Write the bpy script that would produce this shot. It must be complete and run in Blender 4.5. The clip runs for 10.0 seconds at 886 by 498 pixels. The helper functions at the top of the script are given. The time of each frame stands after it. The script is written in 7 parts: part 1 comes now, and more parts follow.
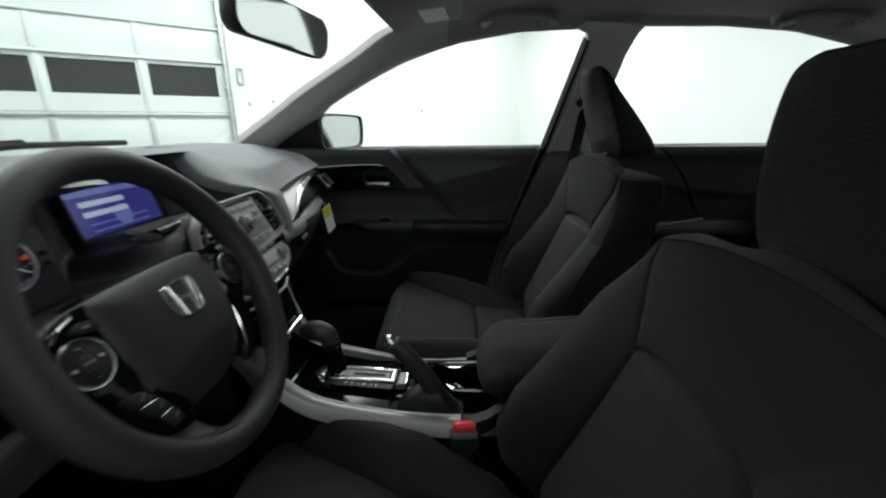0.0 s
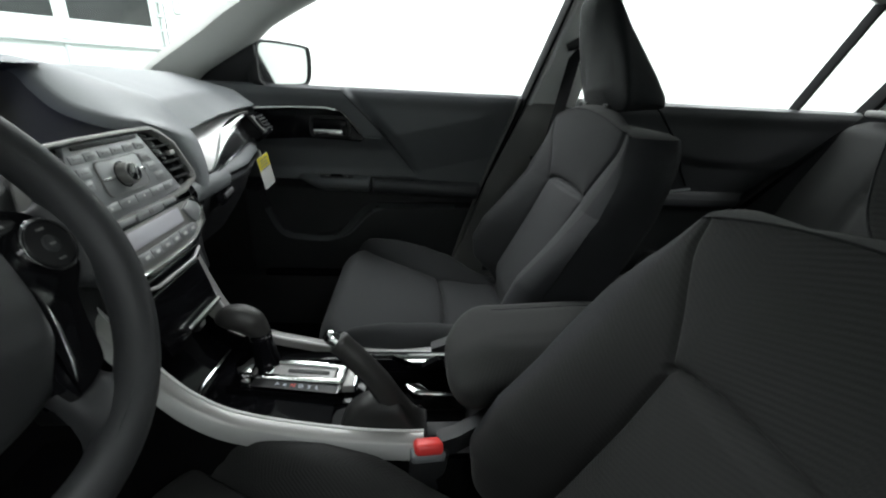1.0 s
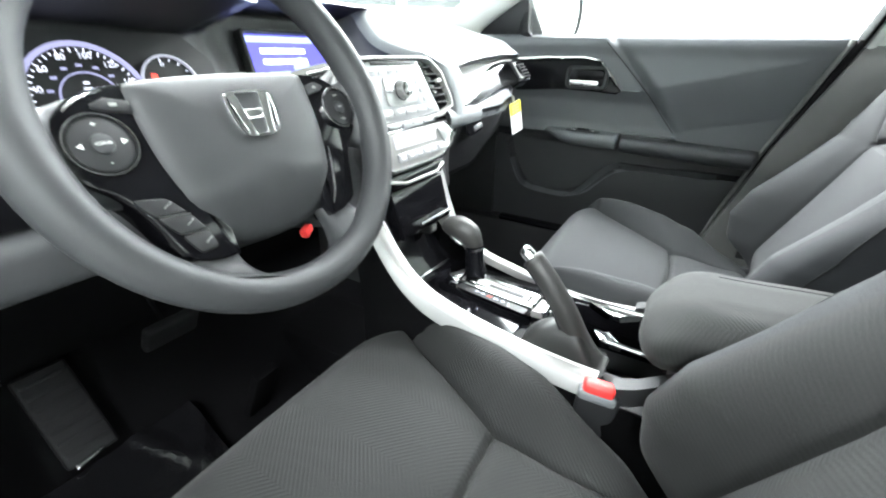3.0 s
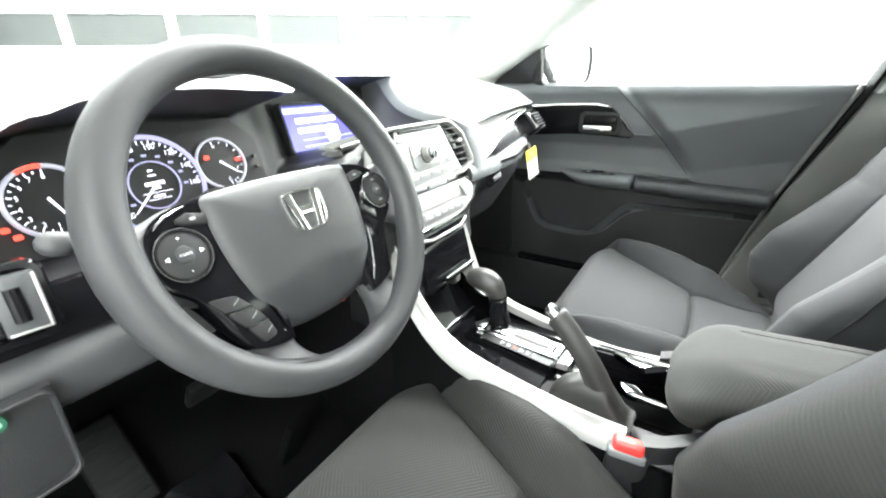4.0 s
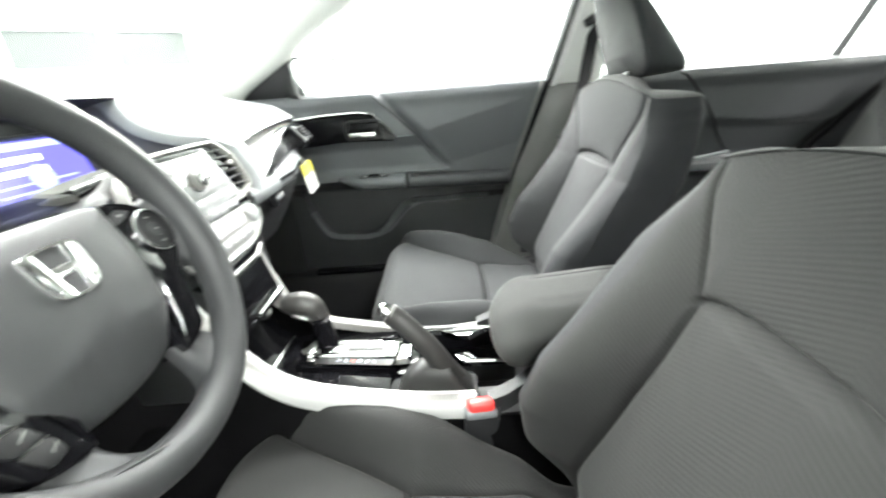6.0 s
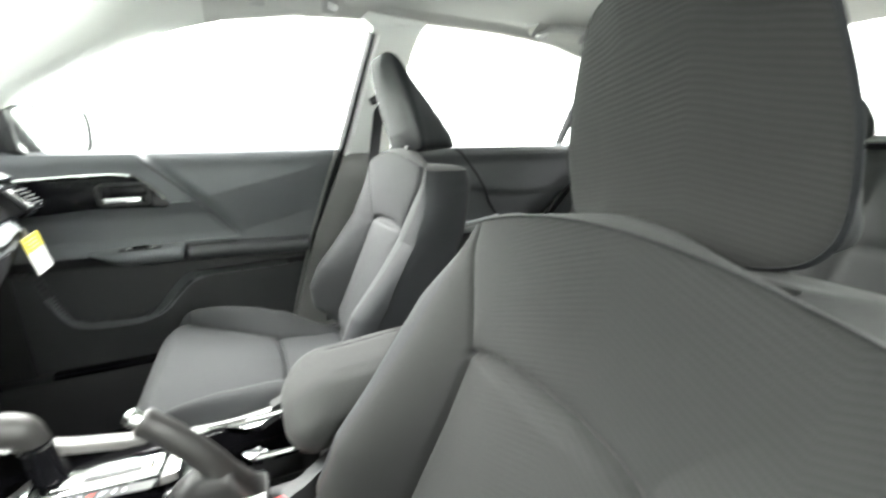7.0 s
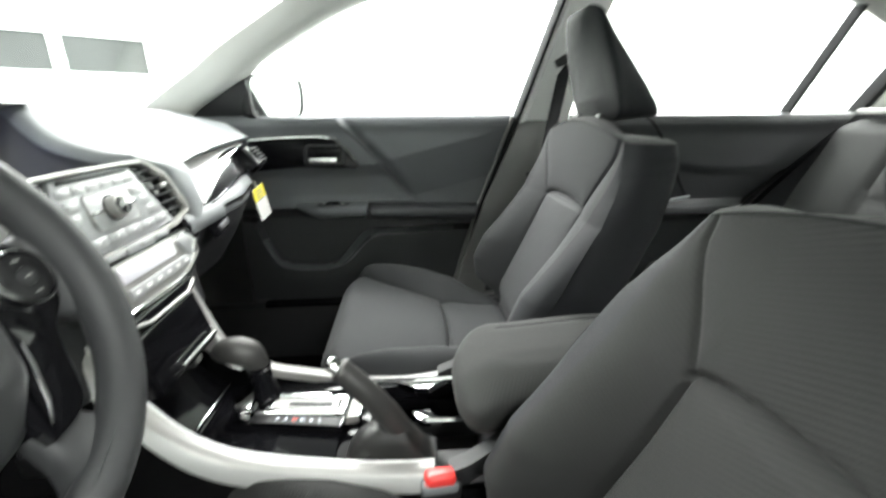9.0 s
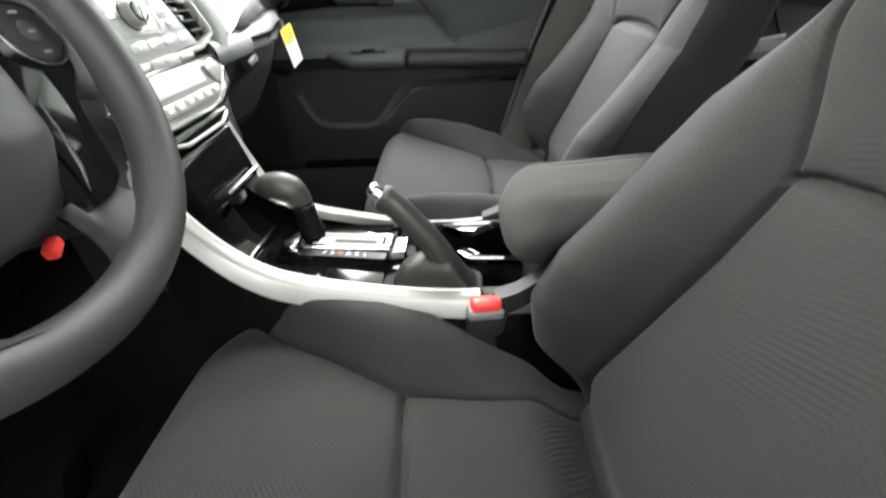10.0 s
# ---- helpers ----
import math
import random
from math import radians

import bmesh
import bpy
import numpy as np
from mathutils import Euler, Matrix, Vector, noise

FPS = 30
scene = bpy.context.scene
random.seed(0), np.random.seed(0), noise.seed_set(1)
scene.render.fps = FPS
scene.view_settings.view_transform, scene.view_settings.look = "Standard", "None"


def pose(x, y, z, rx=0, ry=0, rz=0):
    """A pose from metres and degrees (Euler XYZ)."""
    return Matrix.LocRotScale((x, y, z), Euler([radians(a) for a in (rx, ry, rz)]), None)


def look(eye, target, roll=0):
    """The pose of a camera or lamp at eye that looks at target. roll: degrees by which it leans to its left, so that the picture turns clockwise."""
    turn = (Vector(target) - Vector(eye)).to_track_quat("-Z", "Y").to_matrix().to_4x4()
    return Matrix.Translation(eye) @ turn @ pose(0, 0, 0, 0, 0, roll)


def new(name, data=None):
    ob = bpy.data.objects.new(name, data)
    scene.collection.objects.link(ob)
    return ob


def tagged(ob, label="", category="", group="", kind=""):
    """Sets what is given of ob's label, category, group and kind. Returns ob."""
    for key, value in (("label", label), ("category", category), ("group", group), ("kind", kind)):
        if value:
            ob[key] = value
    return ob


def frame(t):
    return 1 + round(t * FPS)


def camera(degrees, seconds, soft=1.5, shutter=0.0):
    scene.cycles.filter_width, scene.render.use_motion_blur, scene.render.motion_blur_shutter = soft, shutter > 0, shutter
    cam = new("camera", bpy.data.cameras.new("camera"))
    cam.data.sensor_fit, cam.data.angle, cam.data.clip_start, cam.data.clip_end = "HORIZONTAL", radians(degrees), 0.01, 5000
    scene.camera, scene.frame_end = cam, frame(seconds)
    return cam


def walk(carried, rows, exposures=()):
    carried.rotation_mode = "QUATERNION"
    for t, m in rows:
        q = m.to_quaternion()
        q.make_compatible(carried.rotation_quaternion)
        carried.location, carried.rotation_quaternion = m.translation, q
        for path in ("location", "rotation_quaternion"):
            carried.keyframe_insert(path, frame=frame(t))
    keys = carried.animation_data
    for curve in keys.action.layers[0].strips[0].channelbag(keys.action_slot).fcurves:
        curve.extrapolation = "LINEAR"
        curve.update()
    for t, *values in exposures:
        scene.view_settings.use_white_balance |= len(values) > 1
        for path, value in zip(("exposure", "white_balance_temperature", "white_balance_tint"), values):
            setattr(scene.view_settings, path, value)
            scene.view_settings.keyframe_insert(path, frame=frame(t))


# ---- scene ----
cam = camera(92.9, 10.0, soft=2.0, shutter=0.5)
PATH = [
    (0, (0.159, -0.78, 1.044), (0.13, 1.139, 0.482), -0.6),
    (0.5, (0.141, -0.647, 1.027), (0.267, 1.24, 0.376), 1.8),
    (1, (0.151, -0.59, 1.001), (0.314, 1.263, 0.265), 3.0),
    (1.5, (0.167, -0.563, 0.966), (0.133, 1.259, 0.143), 4.4),
    (2, (0.203, -0.569, 0.932), (-0.16, 1.192, 0.057), 4.5),
    (2.5, (0.22, -0.599, 0.916), (-0.477, 1.051, 0.025), 2.6),
    (3, (0.212, -0.623, 0.93), (-0.681, 0.947, 0.071), 1.3),
    (4.5, (0.186, -0.65, 1.004), (-0.781, 0.951, 0.295), -1.1),
    (5, (0.165, -0.661, 1.004), (-0.673, 1.008, 0.287), -2.5),
    (6.5, (0.153, -0.645, 0.97), (0.606, 1.174, 0.274), -2.7),
    (7, (0.2, -0.644, 0.978), (1.021, 1.116, 0.496), -0.9),
    (7.5, (0.23, -0.634, 0.997), (1.182, 1.084, 0.62), -1.7),
    (8, (0.233, -0.615, 1.005), (1.055, 1.162, 0.596), -3.3),
    (8.5, (0.193, -0.582, 1.013), (0.66, 1.312, 0.575), -1.4),
    (9, (0.154, -0.577, 0.982), (0.312, 1.318, 0.363), -0.4),
    (9.5, (0.145, -0.566, 0.926), (0.15, 1.23, 0.045), -0.7),
    (10, (0.142, -0.569, 0.893), (0.1, 1.103, -0.204), -2.6),
]
EXPOSURES = [(0, -2.4, 6250, 8), (0.5, -2.1, 6300, 8), (1, -1.5, 6250, 10), (1.5, -0.46, 6000, 10), (2, 0.44, 5950, 9), (2.5, 0.86, 6000, 9), (3, 1.3, 6150, 10), (4.5, 1.6, 6500, 10), (5, 1.6, 6500, 10), (6.5, 1.42, 6550, 10), (7, 1.42, 6550, 10), (7.5, 1.35, 6500, 10), (8, 1.08, 6500, 10), (8.5, 0.74, 6520, 10), (9, 0.5, 6530, 10), (9.5, 0.53, 6600, 10), (10, 0.7, 6650, 10)]
walk(cam, [(t, look(eye, target, roll)) for t, eye, target, roll in PATH], EXPOSURES)

# ---- world and lights ----
world = bpy.data.worlds.new("garage_air")
scene.world = world
world.use_nodes = True
world.node_tree.nodes["Background"].inputs[0].default_value = (0.9, 1.0, 0.97, 1)
world.node_tree.nodes["Background"].inputs[1].default_value = 0.05


def ceiling_lamp(x, y, z, sx, sy, power, turn):
    data = bpy.data.lights.new("ceiling_lamp", "AREA")
    data.shape, data.size, data.size_y, data.energy = "RECTANGLE", sx, sy, power
    data.color = (0.985, 1.0, 0.985)
    ob = new("ceiling_lamp", data)
    ob.matrix_world = pose(x, y, z, 0, 0, turn)
    return ob


# ---- materials ----
def material(name, color, rough=0.5, metal=0.0, grain=0.0, grain_size=400.0, vary=0.12, vary_size=6.0, coat=0.0, spec=0.5, emit=None, emit_power=0.0, sheen=0.0, rib=None):
    m = bpy.data.materials.new(name)
    m.use_nodes = True
    nt = m.node_tree
    b = nt.nodes["Principled BSDF"]
    b.inputs["Roughness"].default_value, b.inputs["Metallic"].default_value = rough, metal
    b.inputs["Specular IOR Level"].default_value = spec
    b.inputs["Coat Weight"].default_value = coat
    b.inputs["Sheen Weight"].default_value = sheen
    b.inputs["Sheen Roughness"].default_value = 0.5
    co = nt.nodes.new("ShaderNodeTexCoord")
    big = nt.nodes.new("ShaderNodeTexNoise")
    big.inputs["Scale"].default_value, big.inputs["Detail"].default_value = vary_size, 5
    nt.links.new(co.outputs["Object"], big.inputs["Vector"])
    ramp = nt.nodes.new("ShaderNodeMapRange")
    ramp.inputs[3].default_value, ramp.inputs[4].default_value = 1 - vary, 1 + vary
    nt.links.new(big.outputs[0], ramp.inputs[0])
    mix = nt.nodes.new("ShaderNodeVectorMath")
    mix.operation = "SCALE"
    mix.inputs[0].default_value = color
    nt.links.new(ramp.outputs[0], mix.inputs["Scale"])
    nt.links.new(mix.outputs[0], b.inputs["Base Color"])
    fine = nt.nodes.new("ShaderNodeTexNoise")
    fine.inputs["Scale"].default_value, fine.inputs["Detail"].default_value = grain_size, 3
    nt.links.new(co.outputs["Object"], fine.inputs["Vector"])
    rr = nt.nodes.new("ShaderNodeMapRange")
    rr.inputs[3].default_value, rr.inputs[4].default_value = max(rough - 0.06, 0.02), rough + 0.06
    nt.links.new(big.outputs[0], rr.inputs[0])
    nt.links.new(rr.outputs[0], b.inputs["Roughness"])
    height = fine.outputs[0]
    if rib:
        # woven ribs that follow a slanting direction
        wave = nt.nodes.new("ShaderNodeTexWave")
        wave.wave_type, wave.bands_direction = "BANDS", "X"
        wave.inputs["Scale"].default_value = 1.0
        wave.inputs["Distortion"].default_value = 0.5
        wave.inputs["Detail"].default_value = 1.0
        wave.inputs["Detail Scale"].default_value = 0.6
        mp = nt.nodes.new("ShaderNodeMapping")
        mp.inputs["Rotation"].default_value = [radians(a) for a in rib[0]]
        mp.inputs["Scale"].default_value = (rib[1], rib[1], rib[1])
        if len(rib) > 3:
            # chevron: mirror across the seat's middle plane and bend
            sep, comb = nt.nodes.new("ShaderNodeSeparateXYZ"), nt.nodes.new("ShaderNodeCombineXYZ")
            nt.links.new(co.outputs["Object"], sep.inputs[0])
            tri = nt.nodes.new("ShaderNodeMath")
            tri.operation = "PINGPONG"
            tri.inputs[1].default_value = rib[3]
            nt.links.new(sep.outputs[1], tri.inputs[0])
            for i, s in ((0, sep.outputs[0]), (1, tri.outputs[0]), (2, sep.outputs[2])):
                nt.links.new(s, comb.inputs[i])
            nt.links.new(comb.outputs[0], mp.inputs["Vector"])
        else:
            nt.links.new(co.outputs["Object"], mp.inputs["Vector"])
        nt.links.new(mp.outputs[0], wave.inputs["Vector"])
        add = nt.nodes.new("ShaderNodeMath")
        add.operation = "MULTIPLY_ADD"
        nt.links.new(wave.outputs["Fac"], add.inputs[0])
        patch = nt.nodes.new("ShaderNodeTexNoise")
        patch.inputs["Scale"].default_value, patch.inputs["Detail"].default_value = 9.0, 2
        nt.links.new(co.outputs["Object"], patch.inputs["Vector"])
        fade = nt.nodes.new("ShaderNodeMapRange")
        fade.inputs[1].default_value, fade.inputs[2].default_value = 0.38, 0.62
        fade.inputs[3].default_value, fade.inputs[4].default_value = 0.12 * rib[2], 1.5 * rib[2]
        nt.links.new(patch.outputs[0], fade.inputs[0])
        nt.links.new(fade.outputs[0], add.inputs[1])
        nt.links.new(fine.outputs[0], add.inputs[2])
        height = add.outputs[0]
        thread = nt.nodes.new("ShaderNodeMapRange")
        thread.inputs[3].default_value, thread.inputs[4].default_value = 0.89, 1.11
        nt.links.new(wave.outputs["Fac"], thread.inputs[0])
        both = nt.nodes.new("ShaderNodeMath")
        both.operation = "MULTIPLY"
        nt.links.new(thread.outputs[0], both.inputs[0])
        nt.links.new(ramp.outputs[0], both.inputs[1])
        nt.links.new(both.outputs[0], mix.inputs["Scale"])
    if grain:
        bump = nt.nodes.new("ShaderNodeBump")
        bump.inputs["Strength"].default_value, bump.inputs["Distance"].default_value = grain, 0.002
        nt.links.new(height, bump.inputs["Height"])
        nt.links.new(bump.outputs[0], b.inputs["Normal"])
    if emit:
        b.inputs["Emission Color"].default_value = (*emit, 1)
        b.inputs["Emission Strength"].default_value = emit_power
    return m


def glass(name, tint=(0.94, 0.97, 0.95), gloss=0.5):
    m = bpy.data.materials.new(name)
    m.use_nodes = True
    nt = m.node_tree
    nt.nodes.remove(nt.nodes["Principled BSDF"])
    tr, gl, mx, fr, pw, sc = (nt.nodes.new(k) for k in ("ShaderNodeBsdfTransparent", "ShaderNodeBsdfGlossy", "ShaderNodeMixShader", "ShaderNodeLayerWeight", "ShaderNodeMath", "ShaderNodeMath"))
    tr.inputs[0].default_value = (*tint, 1)
    gl.inputs["Roughness"].default_value = 0.02
    pw.operation, sc.operation = "POWER", "MULTIPLY_ADD"
    pw.inputs[1].default_value, sc.inputs[1].default_value, sc.inputs[2].default_value = 5.0, gloss, 0.03
    nt.links.new(fr.outputs["Facing"], pw.inputs[0])
    nt.links.new(pw.outputs[0], sc.inputs[0])
    nt.links.new(sc.outputs[0], mx.inputs[0])
    nt.links.new(tr.outputs[0], mx.inputs[1])
    nt.links.new(gl.outputs[0], mx.inputs[2])
    nt.links.new(mx.outputs[0], nt.nodes["Material Output"].inputs[0])
    return m


# driver cloth: the shade on this seat is put into its base colour
SEAT_SHADED = (0.0136, 0.0141, 0.0135)
m_fabric = material("seat_fabric_ribbed", SEAT_SHADED, 0.85, 0, 0.26, 900, 0.10, 9, sheen=0.04, spec=0.3, rib=((0, 28, 35), 75, 0.9, 0.09))
m_fabric_back = material("seat_fabric_ribbed_back", SEAT_SHADED, 0.85, 0, 0.22, 900, 0.10, 9, sheen=0.04, spec=0.3, rib=((0, 62, 20), 60, 0.62, 0.14))
# lighter copy for the passenger seat, brighter light put into its colour
m_fabric_far = material("seat_fabric_fine_weave_lit", (0.0230, 0.0243, 0.0254), 0.8, 0, 0.2, 1200, 0.10, 9, sheen=0.04, spec=0.35)
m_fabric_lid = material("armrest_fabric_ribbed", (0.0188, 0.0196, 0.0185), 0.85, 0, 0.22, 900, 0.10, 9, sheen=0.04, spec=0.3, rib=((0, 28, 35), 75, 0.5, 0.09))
# driver headrest lightened in colour for the light that falls on it
m_fabric_head = material("seat_fabric_ribbed_head_lit", (0.0215, 0.0215, 0.0205), 0.85, 0, 0.2, 900, 0.10, 9, sheen=0.04, spec=0.3, rib=((0, 78, 9), 66, 0.75, 0.14))
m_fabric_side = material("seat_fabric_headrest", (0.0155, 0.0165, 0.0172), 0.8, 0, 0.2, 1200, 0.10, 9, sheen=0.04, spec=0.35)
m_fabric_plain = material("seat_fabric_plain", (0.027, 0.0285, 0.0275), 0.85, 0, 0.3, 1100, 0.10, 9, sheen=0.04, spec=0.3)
# smooth side cloth, darkened further by the shade of the seat sides
m_vinyl = material("seat_side_cloth_shaded", (0.0092, 0.0101, 0.0120), 0.75, 0, 0.3, 800, 0.10, 9, sheen=0.0, spec=0.35)
m_plastic = material("black_grained_plastic", (0.015, 0.0155, 0.0165), 0.5, 0, 0.25, 900, 0.10, 5)
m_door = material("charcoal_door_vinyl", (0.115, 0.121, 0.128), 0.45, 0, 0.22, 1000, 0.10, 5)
m_dash = material("dark_grey_dash_pad", (0.182, 0.191, 0.199), 0.52, 0, 0.25, 900, 0.08, 5, spec=0.5)
m_wheel = material("grey_wheel_urethane", (0.031, 0.032, 0.0335), 0.48, 0, 0.2, 1200, 0.08, 7, spec=0.36)
m_silver = material("satin_silver_paint", (0.34, 0.335, 0.322), 0.36, 0.25, 0.03, 900, 0.05, 4)
m_black = material("matt_black_dial", (0.008, 0.008, 0.009), 0.5, vary=0.1)
m_film = material("crinkled_film_over_black", (0.004, 0.004, 0.0045), 0.12, 0, 0.3, 60, 0.2, 9, spec=0.3)
m_trim = material("satin_grey_trim", (0.34, 0.335, 0.325), 0.34, 0.25, 0.03, 900, 0.05, 5)
m_gloss = material("piano_black_trim", (0.005, 0.005, 0.006), 0.07, 0, 0.0, vary=0.05, spec=0.18)
m_gloss_satin = material("satin_black_trim", (0.012, 0.012, 0.013), 0.16, 0, 0.0, coat=0.4, vary=0.05, spec=0.7)
m_chrome = material("polished_chrome", (0.80, 0.80, 0.80), 0.07, 1.0, 0.0, vary=0.03)
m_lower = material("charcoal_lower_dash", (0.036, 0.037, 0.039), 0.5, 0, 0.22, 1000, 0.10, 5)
m_hollow = material("grey_hollow_wall", (0.115, 0.116, 0.108), 0.75, 0, 0.2, 900, 0.08, 5, spec=0.3)
m_rail_side = material("dark_satin_rail_side", (0.30, 0.30, 0.295), 0.4, 0.4, 0.05, 900, 0.05, 5)
# black carpet, taken near black to hold the footwell's shade in its colour
m_carpet = material("black_carpet_shaded", (0.0032, 0.0032, 0.0035), 0.95, 0, 0.8, 700, 0.25, 14, spec=0.04)
m_liner = material("grey_headliner_cloth", (0.42, 0.42, 0.40), 0.9, 0, 0.3, 900, 0.05, 5, spec=0.2)
m_pillar = material("light_grey_pillar_trim", (0.56, 0.57, 0.54), 0.6, 0, 0.15, 900, 0.04, 5)
m_handle = material("grey_grab_handle_plastic", (0.33, 0.33, 0.32), 0.5, 0, 0.12, 900, 0.04, 5)
m_visor = material("grey_visor_vinyl", (0.13, 0.13, 0.127), 0.6, 0, 0.2, 900, 0.05, 5)
m_rear_door = material("dark_rear_door_vinyl", (0.036, 0.038, 0.041), 0.5, 0, 0.22, 1000, 0.10, 5)
m_pillar_mid = material("pale_grey_pillar_trim", (0.74, 0.745, 0.73), 0.5, 0, 0.12, 900, 0.04, 5)
m_pillar_low = material("grey_lower_pillar_trim", (0.16, 0.16, 0.155), 0.6, 0, 0.15, 900, 0.05, 5)
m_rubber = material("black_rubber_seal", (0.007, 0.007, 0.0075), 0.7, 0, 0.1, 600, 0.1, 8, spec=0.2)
m_paint = material("pale_silver_car_paint", (0.62, 0.63, 0.63), 0.25, 0.3, 0.0, vary=0.02, coat=0.7)
m_red = material("red_plastic", (0.78, 0.05, 0.045), 0.35, 0, 0.05, 600, 0.06, 20)
m_blue = material("blue_print", (0.06, 0.16, 0.62), 0.4, 0, 0.05, 600, 0.06, 20)
m_white = material("white_card", (0.82, 0.82, 0.80), 0.6, 0, 0.05, 500, 0.04, 30)
m_white_paint = material("white_car_paint", (0.80, 0.80, 0.79), 0.25, 0, 0.03, 500, 0.03, 10, coat=0.5)
m_yellow = material("yellow_card", (0.85, 0.74, 0.04), 0.55, 0, 0.05, 500, 0.04, 30)
m_ink = material("grey_print", (0.25, 0.25, 0.24), 0.6)
m_wall = material("white_painted_wall", (0.80, 0.83, 0.80), 0.6, 0, 0.12, 60, 0.05, 1.5)
m_ceiling = material("pale_grey_ceiling", (0.72, 0.74, 0.72), 0.7, 0, 0.1, 60, 0.05, 1.5)
m_wall_grey = material("grey_unseen_wall", (0.22, 0.23, 0.23), 0.7, 0, 0.12, 60, 0.08, 1.5)
m_garage_door = material("white_steel_door_panel", (0.70, 0.77, 0.73), 0.45, 0, 0.06, 80, 0.04, 2)
m_galv = material("galvanised_steel", (0.52, 0.56, 0.55), 0.4, 0.5, 0.1, 120, 0.1, 8)
m_floor = material("grey_concrete_floor", (0.20, 0.205, 0.20), 0.4, 0, 0.2, 40, 0.08, 1.2)
m_dusk = material("dark_window_glass", (0.033, 0.0365, 0.035), 0.5, 0, 0.0, spec=0.12, vary=0.15, vary_size=1.5)
m_mirror = material("mirror_glass", (0.9, 0.92, 0.92), 0.02, 1.0, 0.0, vary=0.01)
m_glass = glass("clear_window_glass")
m_belt = material("black_belt_webbing", (0.02, 0.02, 0.021), 0.8, 0, 0.5, 1500, 0.1, 12, spec=0.2)
m_boot = material("dark_grained_brake_cover", (0.011, 0.011, 0.0105), 0.45, 0, 0.3, 700, 0.1, 8)
m_grip = material("black_leatherette", (0.030, 0.0295, 0.028), 0.40, 0, 0.25, 700, 0.1, 8)


# ---- building helpers ----
def thing(name, base, label="", category="", group="", kind=""):
    ob = new(name)
    ob.empty_display_size = 0.05
    ob.location = base
    return tagged(ob, label, category, group, kind)


def part(name, bm, mat, parent=None, label="", angle=35, two=None):
    me = bpy.data.meshes.new(name)
    bmesh.ops.recalc_face_normals(bm, faces=bm.faces)
    bm.to_mesh(me)
    bm.free()
    me.materials.append(mat)
    if two:
        me.materials.append(two)
    me.polygons.foreach_set("use_smooth", [True] * len(me.polygons))
    me.set_sharp_from_angle(angle=radians(angle))
    ob = new(name, me)
    if parent is not None:
        ob.parent = parent
        if parent.type == "EMPTY":
            ob.matrix_parent_inverse = Matrix.Translation(parent.location).inverted()
    if label:
        ob["label"] = label
    return ob


def box(bm, c, s, m=None, bev=0.0, seg=2):
    """A block of size s round c, turned by m, with rounded edges."""
    tmp = bmesh.new()
    bmesh.ops.create_cube(tmp, size=1.0, matrix=Matrix.Diagonal((*s, 1)))
    if bev:
        bmesh.ops.bevel(tmp, geom=list(tmp.edges), offset=bev, segments=seg, profile=0.5, affect="EDGES")
    tmp.transform(Matrix.Translation(c) @ (m if m else Matrix.Identity(4)))
    return join(bm, tmp)


def join(bm, tmp):
    seen = {v: bm.verts.new(v.co) for v in tmp.verts}
    for f in tmp.faces:
        bm.faces.new([seen[v] for v in f.verts])
    tmp.free()
    return bm


def grid(bm, rows, close_u=False, close_v=False):
    vs = [[bm.verts.new(p) for p in r] for r in rows]
    n, k = len(vs), len(vs[0])
    for i in range(n if close_u else n - 1):
        for j in range(k if close_v else k - 1):
            a, b = vs[i], vs[(i + 1) % n]
            bm.faces.new((a[j], a[(j + 1) % k], b[(j + 1) % k], b[j]))
    return vs


def slab(bm, rows, d):
    """A sheet of points made solid: its back lies off by the vector d."""
    d = Vector(d)
    a = grid(bm, rows)
    b = grid(bm, [[Vector(p) + d for p in r] for r in rows])
    n, k = len(a), len(a[0])
    ring = [(0, j) for j in range(k)] + [(i, k - 1) for i in range(1, n)] + [(n - 1, j) for j in range(k - 2, -1, -1)] + [(i, 0) for i in range(n - 2, 0, -1)]
    for (i, j), (p, q) in zip(ring, ring[1:] + ring[:1]):
        bm.faces.new((a[i][j], a[p][q], b[p][q], b[i][j]))
    return bm


def tube(bm, pts, r, n=12, caps=True, flat=1.0, up=(0, 0, 1)):
    """A round bar along pts; r one radius or one a point; flat squeezes it."""
    pts = [Vector(p) for p in pts]
    rs = r if isinstance(r, (list, tuple)) else [r] * len(pts)
    rows = []
    for i, p in enumerate(pts):
        t = (pts[min(i + 1, len(pts) - 1)] - pts[max(i - 1, 0)]).normalized()
        s = t.cross(Vector(up))
        s = s.normalized() if s.length > 1e-4 else Vector((1, 0, 0))
        w = s.cross(t).normalized()
        rows.append([p + (s * math.cos(2 * math.pi * k / n) + w * math.sin(2 * math.pi * k / n) * flat) * rs[i] for k in range(n)])
    vs = grid(bm, rows, close_v=True)
    if caps:
        bm.faces.new(vs[0])
        bm.faces.new(vs[-1][::-1])
    return bm


def rrect(w, h, r, n=5):
    out = []
    for cx, cy, a0 in ((w / 2 - r, h / 2 - r, 0), (-w / 2 + r, h / 2 - r, 90), (-w / 2 + r, -h / 2 + r, 180), (w / 2 - r, -h / 2 + r, 270)):
        for i in range(n + 1):
            a = radians(a0 + 90 * i / n)
            out.append((cx + r * math.cos(a), cy + r * math.sin(a)))
    return out


def circle(r, n=32, cx=0, cy=0):
    return [(cx + r * math.cos(2 * math.pi * i / n), cy + r * math.sin(2 * math.pi * i / n)) for i in range(n)]


